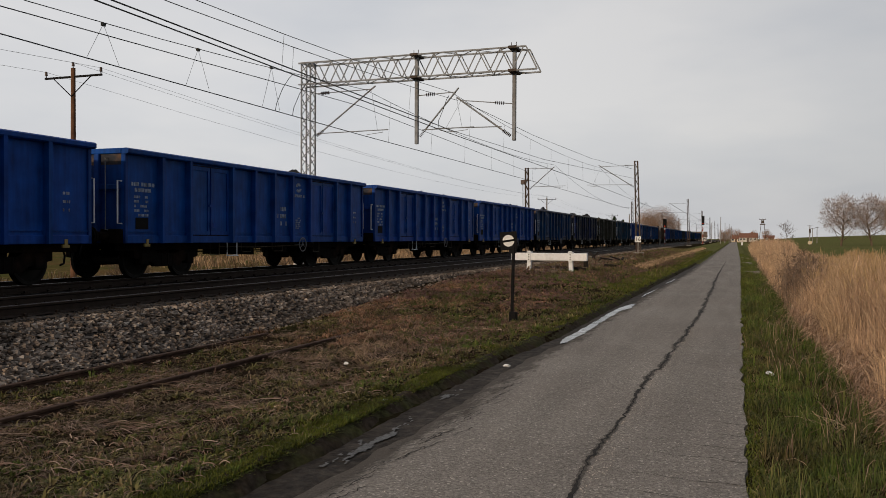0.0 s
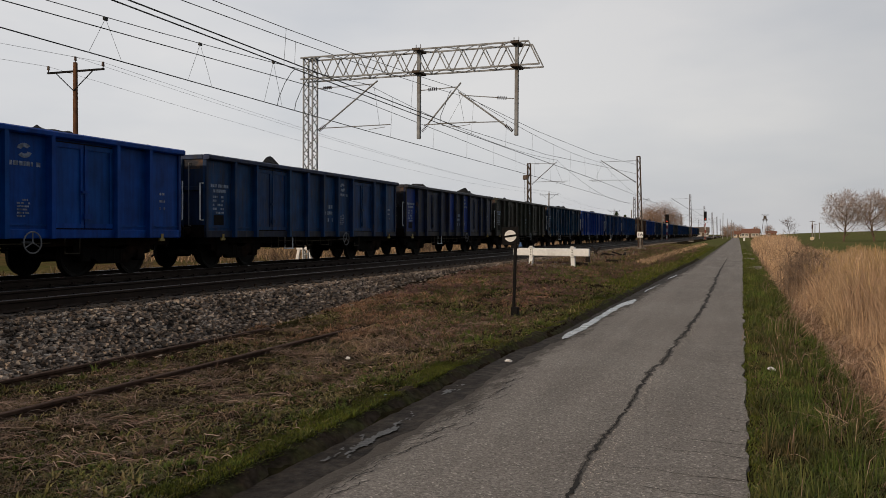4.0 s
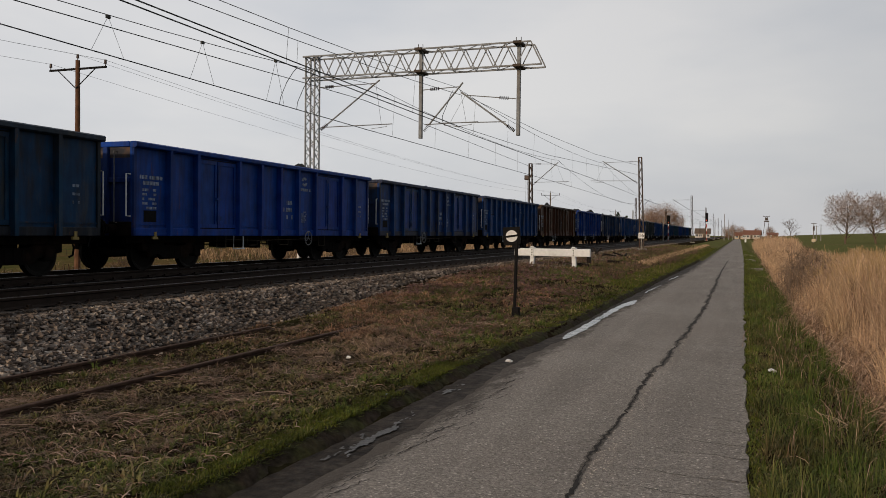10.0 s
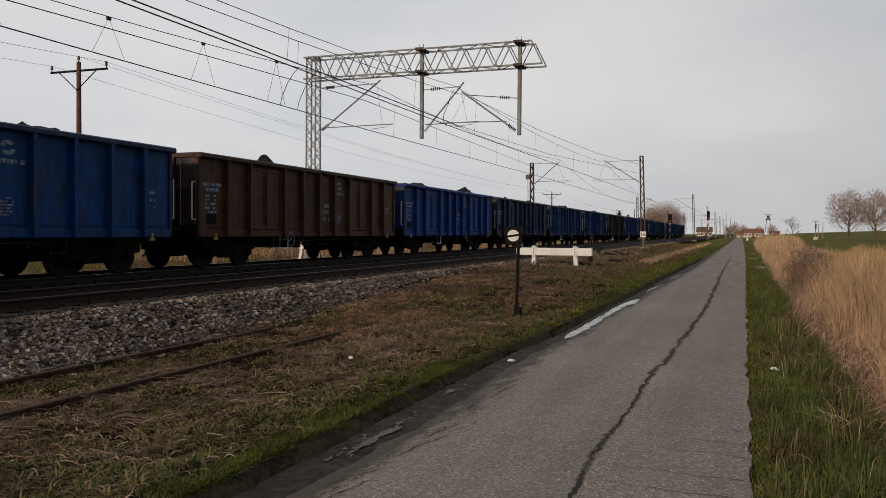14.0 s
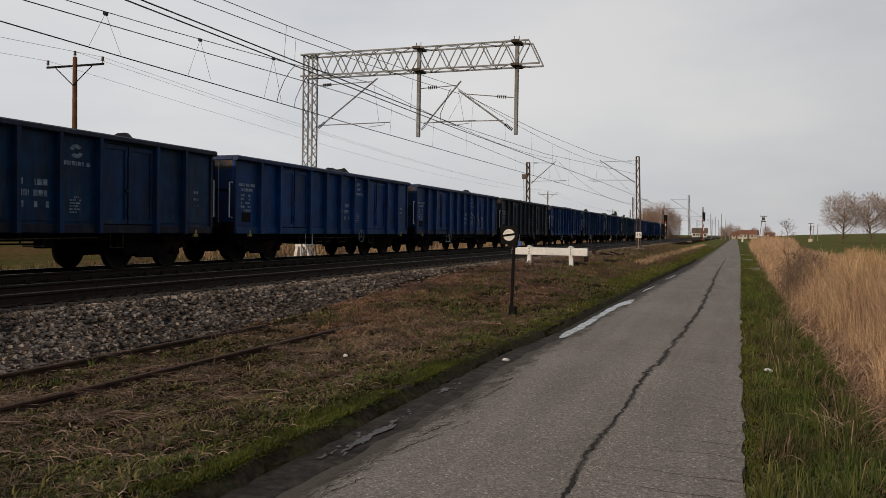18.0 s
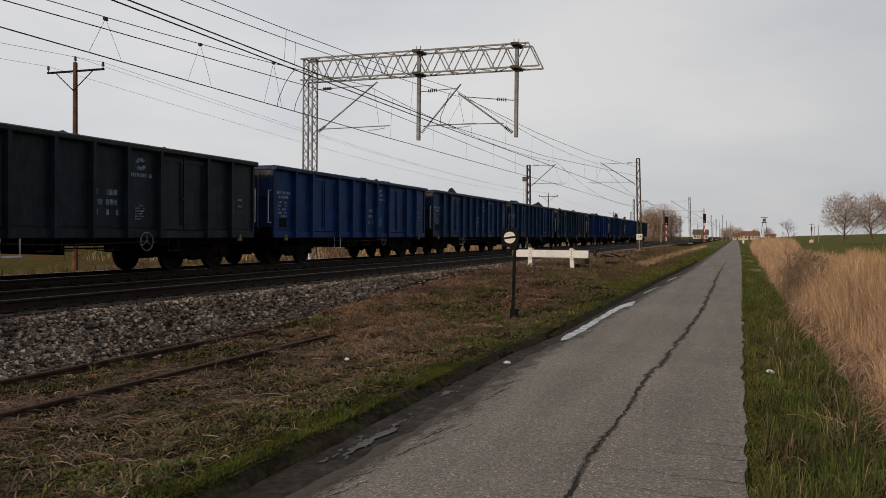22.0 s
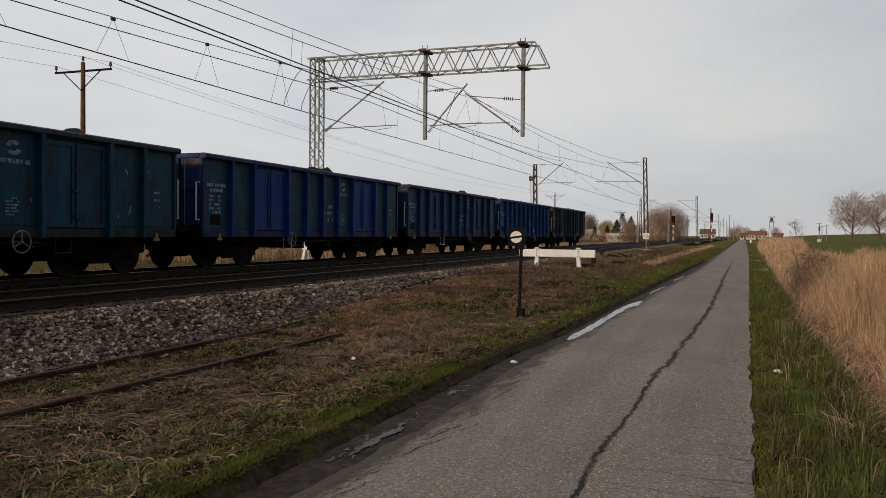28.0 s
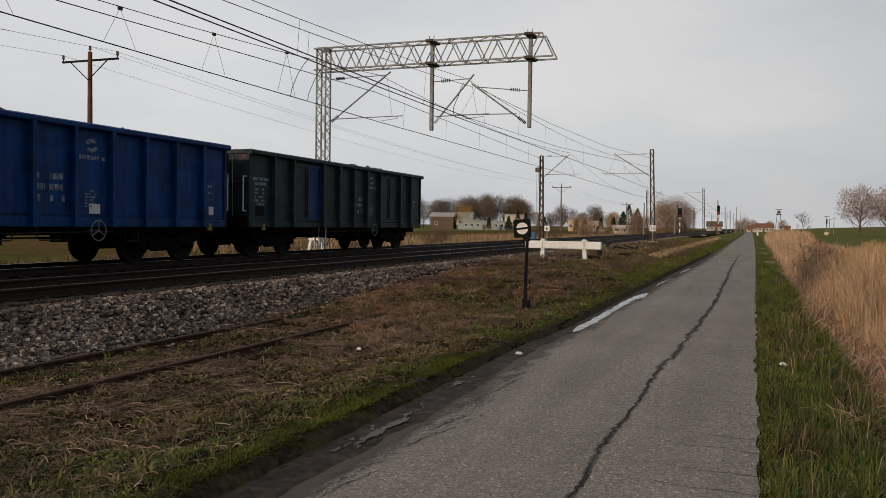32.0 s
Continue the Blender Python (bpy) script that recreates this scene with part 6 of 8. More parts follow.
    for n, w1, y0, y1, h0, h1 in ((7000, 0.12, 3, 30, 0.02, 0.05), (9000, 0.5, 18, 100, 0.05, 0.12)):
        d, y = spread(n, 0.0, w1, y0, y1, g, 1.6)
        x = road_edge(y, 1) + 0.006 + d
        sets.append(blades(x, y, np.maximum(land(x, y), -0.04), g.uniform(h0, h1, n), g.uniform(0.004, 0.010, n) * (1 + 0.04 * np.maximum(0, y - 10)), g.uniform(0.2, 0.9, n), g))
    d, y = spread(7000, 0.1, 1.1, 26, 110, g, 1.3)     # greener again along the far verge
    x = bank_line(y) - d
    sets.append(blades(x, y, land(x, y), g.uniform(0.06, 0.16, len(x)), g.uniform(0.012, 0.03, len(x)) * (1 + 0.02 * (y - 22)), g.uniform(0.2, 0.8, len(x)), g))
    for n, y0, y1 in ((9000, 3.2, 13), (6000, 12, 40), (4000, 35, 90)):      # tufts hanging over the worn edge
        y = y0 + (y1 - y0) * g.uniform(0, 1, n) ** 1.3
        k = clumped(np.zeros(n), y, 1.9, -0.22, 15.0)
        y = y[k]
        m = len(y)
        x = bank_line(y) - 0.13 + g.uniform(-0.08, 0.11, m)
        sets.append(blades(x, y, land(bank_line(y) - 0.2, y) + g.uniform(-0.05, 0.01, m), g.uniform(0.04, 0.11, m), g.uniform(0.005, 0.011, m) * (1 + 0.04 * np.maximum(0, y - 9)), g.uniform(0.5, 0.97, m), g, 1.0, 0.4, g.normal(0.1, 1.0, m)))
    stuff("turf", "bright fresh turf along the mud", "grass", sets, M_TURF)
    # low cover everywhere beside the siding
    sets = []
    for n, x0, x1, y0, y1, h0, h1 in ((9000, -8.4, -3.4, 2.9, 16, 0.012, 0.045), (9000, -8.7, -3.2, 14, 40, 0.03, 0.08), (8000, -8.7, -3.0, 36, 110, 0.08, 0.2), (14000, 0.15, 1.4, 2.6, 16, 0.02, 0.06)):
        x, y = spread(n, x0, x1, y0, y1, g, 1.6)
        k = off_rails(x, y) & (x < bank_line(y) - 0.08) | (x > road_edge(y, 1) + 0.02)
        x, y = x[k], y[k]
        far = 1 + 0.05 * np.maximum(0, y - 8)
        sets.append(blades(x, y, rough_land(x, y) - 0.006, g.uniform(h0, h1, len(x)), g.uniform(0.006, 0.016, len(x)) * far, g.uniform(0.2, 0.95, len(x)), g))
    for n, x0, x1, y0, y1, near, r0, r1, w0, w1 in ((17000, -8.4, -3.25, 3.2, 17, 1.5, 0.018, 0.050, 0.008, 0.015), (2600, -8.6, -3.1, 15, 34, 1.3, 0.05, 0.12, 0.010, 0.02), (900, -8.4, -3.6, 3.4, 12, 1.3, 0.06, 0.12, 0.010, 0.022)):
        x, y = spread(n, x0, x1, y0, y1, g, near)
        k = off_rails(x, y) & (x < bank_line(y) - 0.08) & clumped(x, y, 2.3, -0.30, 41.0)
        sets.append(rosettes(x[k], y[k], g, 7, r0, r1, w0, w1, 0.5, 0.98))
    for n, x0, x1 in ((3000, -8.4, -3.4), (1800, 0.2, 2.8)):      # the same growth goes on behind
        x, y = spread(n, x0, x1, -9.0, 3.3, g, 0.7)
        sets.append(rosettes(x, y, g, 7, 0.05, 0.13, 0.012, 0.026, 0.5, 0.98))
    stuff("low_weeds", "low mossy weeds covering the soil", "weeds", sets, M_MOSS)
    # tangles of straw round the siding, lying flat
    sets, bright = [], []
    for n, x0, x1, y0, y1, h0, h1, cut in ((7000, -8.35, -3.9, 3.0, 15, 0.10, 0.4, 0.2), (2500, -6.9, -5.0, 5.0, 17, 0.15, 0.5, 0.16), (3000, -6.4, -4.4, 10, 16, 0.2, 0.6, 0.1), (1200, -8.3, -3.8, 3.0, 14, 0.08, 0.3, -1.0), (5000, -8.3, -3.8, 13, 30, 0.12, 0.35, 0.2), (800, -5.5, -3.4, 40, 110, 0.2, 0.4, 0.0),
                                           (1500, 0.8, 2.4, 3.0, 30, 0.2, 0.5, 0.1), (700, 0.35, 1.0, 3.0, 18, 0.12, 0.3, 0.1)):
        x, y = spread(n, x0, x1, y0, y1, g)
        k = clumped(x, y, 1.7, cut, 7.0) & (off_rails(x, y) | (g.uniform(0, 1, n) < 0.12))
        x, y = x[k], y[k]
        far = 1 + 0.03 * np.maximum(0, y - 12)
        lying = g.uniform(0.88, 0.995, len(x)) if x0 < 0 else g.uniform(0.2, 0.85, len(x))
        sets.append(blades(x, y, rough_land(x, y) + g.uniform(0.0, 0.05, len(x)), g.uniform(h0, h1, len(x)), g.uniform(0.003, 0.0075, len(x)) * far, lying, g, 0.5, 0.3 if x0 < 0 else 1.0))
    for _ in range(45):                      # wisps combed one way
        cx, cy = (g.uniform(-8.0, -4.6), 3.4 + 12 * g.uniform(0, 1) ** 1.3) if g.uniform() < 0.6 else (g.normal(-6.0, 0.45), g.uniform(6, 15))
        m, main = g.randint(14, 50), g.uniform(0, 2 * np.pi)
        x, y = cx + g.normal(0, 0.12, m), cy + g.normal(0, 0.10, m)
        sets.append(blades(x, y, rough_land(x, y) + g.uniform(0.005, 0.04, m), g.uniform(0.2, 0.55, m), g.uniform(0.003, 0.006, m), g.uniform(0.9, 0.99, m), g, 0.5, 0.35, main + g.normal(0, 0.45, m)))
    for _ in range(60):                      # heaped tufts
        cx, cy = g.uniform(-8.2, -4.0), 3.2 + 13 * g.uniform(0, 1) ** 1.4
        m = g.randint(40, 130)
        x, y = cx + g.normal(0, 0.10, m), cy + g.normal(0, 0.13, m)
        k = off_rails(x, y)
        x, y = x[k], y[k]
        sets.append(blades(x, y, rough_land(x, y), g.uniform(0.12, 0.34, len(x)), g.uniform(0.003, 0.006, len(x)), g.uniform(0.6, 0.98, len(x)), g, 1.0, 0.55))
    for _ in range(30):                      # loose bright stems heaped at the siding's end
        cx, cy = g.normal(-5.4, 0.45), g.uniform(10.5, 15.0)
        m, main = g.randint(10, 30), g.uniform(0, 2 * np.pi)
        x, y = cx + g.normal(0, 0.12, m), cy + g.normal(0, 0.14, m)
        bright.append(blades(x, y, rough_land(x, y), g.uniform(0.25, 0.65, m), g.uniform(0.004, 0.008, m), g.uniform(0.72, 0.98, m), g, 0.6, 0.75, main + g.normal(0, 0.6, m)))
    for _ in range(26):
        cx, cy = g.uniform(-8.2, -4.2), 3.6 + 9 * g.uniform(0, 1) ** 1.3
        m, main = g.randint(5, 16), g.uniform(0, 2 * np.pi)
        x, y = cx + g.normal(0, 0.10, m), cy + g.normal(0, 0.10, m)
        bright.append(blades(x, y, rough_land(x, y), g.uniform(0.2, 0.5, m), g.uniform(0.004, 0.007, m), g.uniform(0.8, 0.98, m), g, 0.6, 0.6, main + g.normal(0, 0.5, m)))
    for cx, cy, rx, ry, m, main in ((-5.68, 6.25, 0.5, 0.28, 260, 0.2), (-5.3, 7.5, 0.35, 0.25, 170, 0.6), (-6.2, 8.4, 0.4, 0.3, 170, 2.6), (-7.45, 8.8, 0.35, 0.9, 200, 1.5), (-7.45, 6.7, 0.4, 0.5, 220, 1.2), (-4.75, 14.7, 0.45, 0.7, 190, 1.0),
                                (-7.75, 18.0, 0.6, 1.4, 240, 1.4), (-6.6, 5.6, 0.4, 0.3, 150, 0.4), (-4.9, 5.0, 0.35, 0.22, 90, 2.9), (-6.1, 10.6, 0.4, 0.5, 130, 0.9), (-4.6, 8.9, 0.3, 0.4, 90, 0.3)):
        x, y = cx + g.normal(0, rx * 0.6, m), cy + g.normal(0, ry * 0.6, m)
        sets.append(arcs(x, y, rough_land(x, y) + g.uniform(0.0, 0.05, m), g.uniform(0.12, 0.4, m), g.uniform(0.003, 0.006, m) * (1 + 0.04 * max(0, cy - 7)), main + g.normal(0, 0.8, m), g.uniform(0.0, 0.03, m), g, 0.16))
    for cx, cy, m in ((-5.55, 11.7, 46), (-5.3, 12.1, 30), (-5.9, 12.3, 24), (-4.6, 6.6, 10), (-6.9, 7.2, 14), (-5.9, 9.0, 16), (-4.3, 10.6, 10)):
        x, y = cx + g.normal(0, 0.12, m), cy + g.normal(0, 0.15, m)      # long stems standing off the mat
        bright.append(arcs(x, y, rough_land(x, y), g.uniform(0.2, 0.55, m), g.uniform(0.003, 0.006, m) * (1 + 0.05 * max(0, cy - 7)), g.uniform(0, 6.28, m), g.uniform(0.02, 0.16, m), g, 0.3))
    x, y = spread(9000, -8.3, -3.5, 3.2, 17, g, 1.4)                    # short broken bits of straw everywhere
    k = clumped(x, y, 1.2, -0.15, 19.0) & (x < bank_line(y) - 0.3)
    x, y = x[k], y[k]
    sets.append(arcs(x, y, rough_land(x, y) + g.uniform(0.0, 0.03, len(x)), g.uniform(0.04, 0.16, len(x)), g.uniform(0.004, 0.008, len(x)) * (1 + 0.05 * np.maximum(0, y - 9)), g.uniform(0, 6.28, len(x)), g.uniform(0.0, 0.03, len(x)), g))
    for cx, cy, m, high in ((0.75, 12.2, 16, 0.35), (1.0, 10.9, 18, 0.3), (1.15, 9.9, 26, 0.2), (0.95, 9.2, 18, 0.1), (1.1, 8.6, 24, 0.08), (0.8, 8.0, 8, 0.3), (0.85, 7.2, 10, 0.12), (0.55, 13.6, 8, 0.35), (0.8, 15.5, 14, 0.4), (1.0, 17.5, 18, 0.4)):
        x, y = cx + g.normal(0, 0.16, m), cy + g.normal(0, 0.25, m)      # stalks fallen out of the reeds over the verge
        bright.append(arcs(x, y, rough_land(x, y), g.uniform(0.25, 0.6, m), g.uniform(0.003, 0.0055, m), g.normal(1.5, 0.7, m), g.uniform(0.3, 1.0, m) * high, g, 0.25))
    stuff("pale_straw", "loose pale straw stems lying on the weeds", "straw", bright, M_STRAW)
    stuff("dry_grass", "matted pale straw of last year's grass", "grass", sets, M_DRY)
    sets = []
    for n, x0, x1, y0, y1, r0, r1, cut in ((3600, -8.7, -3.6, 9, 36, 0.05, 0.12, -0.1), (1200, -8.6, -3.4, 30, 80, 0.12, 0.26, -0.1), (700, -8.3, -4.2, 3.5, 10, 0.03, 0.08, 0.1)):
        x, y = spread(n, x0, x1, y0, y1, g, 1.2)
        k = clumped(x, y, 0.6, cut, 13.0) & off_rails(x, y) & (x < bank_line(y) - 0.3)
        sets.append(rosettes(x[k], y[k], g, 11, r0, r1, 0.006, 0.013, 0.4, 0.98))
    stuff("dead_weeds", "low brown and purplish dead weeds", "weeds", sets, M_WEED)


plant_verges()


def plant_mound():
    """Rust-brown and purplish dead growth on the rise behind the siding's end, flattened in patches."""
    g = np.random.RandomState(31)
    for name, label, mat, seed, groups in (
            ("rust_brown_grass", "flattened rust-brown dead grass", M_RUSTGRASS, 23.0, ((3000, -8.75, -6.2, 12.5, 24, 0.06, 0.15, -0.08), (1300, -6.4, -4.6, 13, 24, 0.05, 0.13, 0.12), (700, -8.7, -4.0, 28, 60, 0.10, 0.22, 0.1))),
            ("purplish_weeds", "low purplish dead weeds", M_PURPLE, 17.0, ((4200, -8.9, -4.0, 19, 42, 0.06, 0.15, -0.12), (1000, -6.5, -3.7, 12, 26, 0.04, 0.10, 0.15), (700, -8.6, -3.4, 40, 90, 0.14, 0.3, 0.0)))):
        sets = []
        for n, x0, x1, y0, y1, r0, r1, cut in groups:
            x, y = spread(n, x0, x1, y0, y1, g, 1.15)
            k = clumped(x, y, 0.55, cut, seed) & off_rails(x, y) & (x < bank_line(y) - 0.35)
            sets.append(rosettes(x[k], y[k], g, 12, r0, r1, 0.006, 0.013, 0.6, 0.99))
        n = 2600                                   # combed stems lying over it
        x, y = spread(n, -8.6, -4.4, 12.5, 34, g, 1.2)
        k = clumped(x, y, 0.55, 0.02, seed) & off_rails(x, y) & (x < bank_line(y) - 0.35)
        x, y = x[k], y[k]
        m = len(x)
        sets.append(arcs(x, y, rough_land(x, y) + 0.01, g.uniform(0.1, 0.35, m), g.uniform(0.006, 0.012, m) * (1 + 0.03 * np.maximum(0, y - 14)), g.normal(1.2, 0.9, m), g.uniform(0.01, 0.06, m), g, 0.3))
        stuff(name, label, "weeds", sets, mat)


plant_mound()


def reed_line(y):
    """Where the reeds begin beside the verge."""
    return np.interp(y, [4, 8, 10, 12, 15, 17, 22, 28, 43, 90, 170], [2.2, 1.75, 1.72, 1.78, 1.68, 1.55, 1.45, 1.45, 1.50, 1.9, 2.2])


def reed_top(x, y):
    """How high the growth reaches: a tall stand, a low place beside it, a further stand."""
    b = x / y
    stand = 1.66 - 0.006 * np.minimum(y, 40) * 2
    low = 1.70 - 0.020 * np.minimum(y, 50)
    far = 1.62 + 0.3 * smooth01(35, 70, y) - 0.4 * smooth01(30, 16, y)
    k = smooth01(0.108, 0.122, b)
    m = smooth01(0.060, 0.070, b)
    return far * (1 - m) + low * m * (1 - k) + stand * k


def plant_reeds():
    g = np.random.RandomState(21)
    sets, dark, plumes, fallen = [], [], [], []
    for n, wide, y0, y1, w in ((15000, 2.6, 8.0, 22, 0.0055), (19000, 4.2, 16, 50, 0.0085), (10000, 5.2, 42, 170, 0.022)):
        u, y = spread(n, 0, 1, y0, y1, g, 1.3)
        edge = reed_line(y) + np.array([0.35 * noise.noise(Vector((0, b * 0.5, 8.0))) + 0.3 * noise.noise(Vector((0, b * 1.7, 3.0))) for b in y.tolist()])
        deep = 0.12 + wide * u ** 1.2
        x = edge + deep
        k = clumped(x, y, 1.1, -0.22, 4.0)
        x, y, deep = x[k], y[k], deep[k]
        m = len(x)
        wave = np.array([noise.noise(Vector((a * 0.9, b * 0.5, 2.0))) for a, b in zip(x.tolist(), y.tolist())])
        top = (reed_top(x, y) + 0.3) * np.clip(deep / 0.8 + 0.25, 0.3, 1) * np.clip(g.normal(0.86, 0.11, m) * np.where(x / y < 0.065, g.uniform(0.62, 1.08, m), 1.0) + 0.26 * wave, 0.35, 1.06) - 0.3
        base = land(x, y)
        h = np.maximum(top - base, 0.2)
        way = g.normal(2.6, 1.3, m)
        lean = 0.03 + 0.5 * g.uniform(0, 1, m) ** 2.2
        sets.append(blades(x, y, base, h / np.sqrt(1 - np.minimum(lean, 0.9) ** 2), g.uniform(0.5, 1.2, m) * w, lean, g, 0.2, 1.0, way))
        for _ in range(2):      # drooping leaves up the stalk
            q = g.uniform(0, 1, m) < 0.6
            c = q.sum()
            sets.append(blades(x[q] + g.uniform(-0.06, 0.06, c), y[q] + g.uniform(-0.06, 0.06, c), base[q] + h[q] * g.uniform(0.25, 0.8, c), h[q] * 0.3, g.uniform(0.6, 1.4, c) * w, g.uniform(0.35, 0.97, c), g, 1.0))
        k = (g.uniform(0, 1, m) < 0.16) & (deep > 0.5) & (x / y > 0.1)
        for _ in range(3):      # feathery heads
            c = k.sum()
            plumes.append(blades(x[k] + np.cos(way[k]) * lean[k] * h[k], y[k] + np.sin(way[k]) * lean[k] * h[k], base[k] + h[k] * g.uniform(0.86, 0.96, c), g.uniform(0.10, 0.24, c), np.full(c, w * 1.3), g.uniform(0.1, 0.85, c), g, 1.0))
    # fallen and broken stems heaped over one another along the front of the bed
    for n, y0, y1, d0, d1, w, l0, l1 in ((7000, 8.5, 24, -0.15, 1.0, 0.0062, 0.3, 0.9), (7000, 8.5, 21, 0.0, 0.55, 0.0068, 0.35, 0.95), (6000, 8.5, 22, 0.2, 1.6, 0.0065, 0.4, 1.2), (7000, 18, 60, 0.0, 1.8, 0.010, 0.4, 1.2), (1500, 50, 120, 0.0, 2.5, 0.025, 0.7, 1.5)):
        u, y = spread(n, 0, 1, y0, y1, g, 1.3)
        x = reed_line(y) + d0 + (d1 - d0) * u + np.array([0.3 * noise.noise(Vector((0, b * 1.7, 3.0))) for b in y.tolist()])
        k = clumped(x, y, 1.6, -0.25, 6.0)
        x, y = x[k], y[k]
        m = len(x)
        up = np.clip((x - reed_line(y)) * (1.1 if d1 == 0.55 else 0.45), 0.0, 0.75)
        fallen.append(arcs(x, y, land(x, y) + g.uniform(0.0, 1.0, m) * up + 0.02, g.uniform(l0, l1, m), g.uniform(0.6, 1.2, m) * w, np.where(g.uniform(0, 1, m) < 0.65, np.where(g.uniform(0, 1, m) < 0.5, 1.5, -1.5) + g.normal(0, 0.6, m), g.uniform(0, 6.28, m)), g.uniform(0.03, 0.42, m), g, 0.3))
    stuff("reed_bed", "tall tangled dry tan reeds in the ditch", "reeds", sets, M_REED)
    stuff("fallen_reeds", "broken reed stems heaped along the ditch", "reeds", fallen, M_FALLEN)
    stuff("reed_plumes", "golden brown feathery heads of the reeds", "reeds", plumes, M_PLUME)
    n = 1000                                       # a low dark thicket among the reeds
    x, y = 2.0 + np.clip(0.42 * g.normal(0, 0.7, n), -0.6, 0.7), 27.0 + 2.2 * g.normal(0, 0.7, n)
    dark.append(arcs(x, y, land(x, y) + g.uniform(0.4, 1.65, n), g.uniform(0.2, 0.55, n), g.uniform(0.008, 0.016, n), g.uniform(0, 6.28, n), g.uniform(0.03, 0.25, n), g, 0.7))
    dark.append(blades(x, y, land(x, y), np.clip(1.4 + g.normal(0, 0.2, n) - land(x, y) * 0.4, 0.4, 1.85), g.uniform(0.008, 0.016, n), g.uniform(0.05, 0.4, n), g, 0.8))
    stuff("bramble_brush", "dark grey-brown brush among the reeds", "brush", dark, M_BRUSH)
    sets = []
    for n, x0, x1, y0, y1, h0, h1, w in ((14000, -40, -18.3, 40, 150, 0.4, 0.9, 0.05),):
        x, y = spread(n, x0, x1, y0, y1, g, 1.1)
        k = clumped(x, y, 0.3, -0.2, 9.0)
        x, y = x[k], y[k]
        sets.append(blades(x, y, land(x, y), g.uniform(h0, h1, len(x)), g.uniform(0.6, 1.2, len(x)) * w, g.uniform(0.1, 0.6, len(x)), g))
    x, y = spread(2600, -4.9, -4.2, 42, 130, g, 1.3)
    straw = [blades(x, y, land(x, y), g.uniform(0.15, 0.38, len(x)), g.uniform(0.012, 0.026, len(x)), g.uniform(0.5, 0.97, len(x)), g)]
    stuff("roadside_straw", "pale dry grass between the bank and the lane", "grass", straw, M_REED)
    near = []
    for n, r0, r1 in ((3800, 0.12, 0.34), (1500, 0.3, 0.6)):
        x, y = spread(n, -27, -18.0, 5, 48, g, 1.1)
        k = clumped(x, y, 0.5, -0.2 if r1 < 0.5 else 0.12, 9.0)
        near.append(rosettes(x[k], y[k], g, 9, r0, r1, 0.012, 0.026, 0.25, 0.97))
    stuff("field_grass", "low matted brown grass beyond the tracks", "grass", near, M_MATTED)
    stuff("tall_dry_grass", "tall tan dry grass beyond the tracks", "grass", sets, M_TALL)


plant_reeds()


# ---- small things by the road ----
def lump(name, label, category, x, y, z, s, mat, seed):
    """A worn rounded pebble or crumpled scrap."""
    bm = bmesh.new()
    bmesh.ops.create_icosphere(bm, subdivisions=2, radius=0.7)
    for p in bm.verts:
        k = 1 + 0.45 * noise.noise(p.co * 1.6 + Vector((seed, 0, 0))) + 0.2 * noise.noise(p.co * 4 + Vector((0, seed, 0)))
        p.co = Vector((p.co.x * s[0], p.co.y * s[1], p.co.z * s[2] * 0.6)) * k
    me = bpy.data.meshes.new(name)
    bm.to_mesh(me)
    bm.free()
    me.materials.append(mat)
    thing(name, label, category, data=me, m=pose(x, y, z, 0, 0, seed * 40))


lump("pale_stone", "pale flat stone in the grass verge", "stone", 0.42, 11.19, 0.03, (0.09, 0.06, 0.06), M_WHITE, 3)
lump("pebble", "small pale stone at the road edge", "stone", -2.93, 10.74, 0.0, (0.07, 0.05, 0.05), M_WHITE, 5)
lump("litter", "crumpled white and blue plastic litter in the grass", "litter", -3.42, 7.75, 0.04, (0.08, 0.05, 0.05), M_LITTER, 7)
lump("pale_stone", "small pale stone beside the siding", "stone", -5.15, 10.3, -0.03, (0.05, 0.04, 0.05), M_WHITE, 9)


def glyph(char, size, m, mat, parent):
    cu = bpy.data.curves.new("numeral", "FONT")
    cu.body, cu.size, cu.align_x, cu.align_y, cu.extrude = char, size, "CENTER", "CENTER", 0.003
    ob = new("numeral_curve", cu)
    me = bpy.data.meshes.new_from_object(ob.evaluated_get(bpy.context.evaluated_depsgraph_get()))
    bpy.data.objects.remove(ob)
    me.materials.clear()
    me.materials.append(mat)
    o = part("numeral", me, None, parent, f"black numeral {char}")
    o.matrix_basis = m


def post_sign(x, y, z_board, text, size):
    base = float(land(x, y)) - 0.1
    s = thing("kilometre_post", f"white board with black {text} on a thin post", "rail sign", "kilometre posts")
    part("post", Geo().box(x - 0.04, x + 0.04, y - 0.03, y + 0.03, base, z_board + size / 2, c=0.006), M_CONC, s)
    part("board", Geo().box(x - size / 2, x + size / 2, y - 0.06, y - 0.03, z_board - size / 2, z_board + size / 2, c=0.01), M_WHITE, s)
    glyph(text, size * 0.9, Matrix.Translation((x, y - 0.064, z_board)) @ pose(0, 0, 0, 90, 0, 0), M_BLACK, s)


post_sign(-7.3, 66.0, 1.66, "16", 0.46)
post_sign(-16.65, 69.5, 1.50, "6", 0.46)


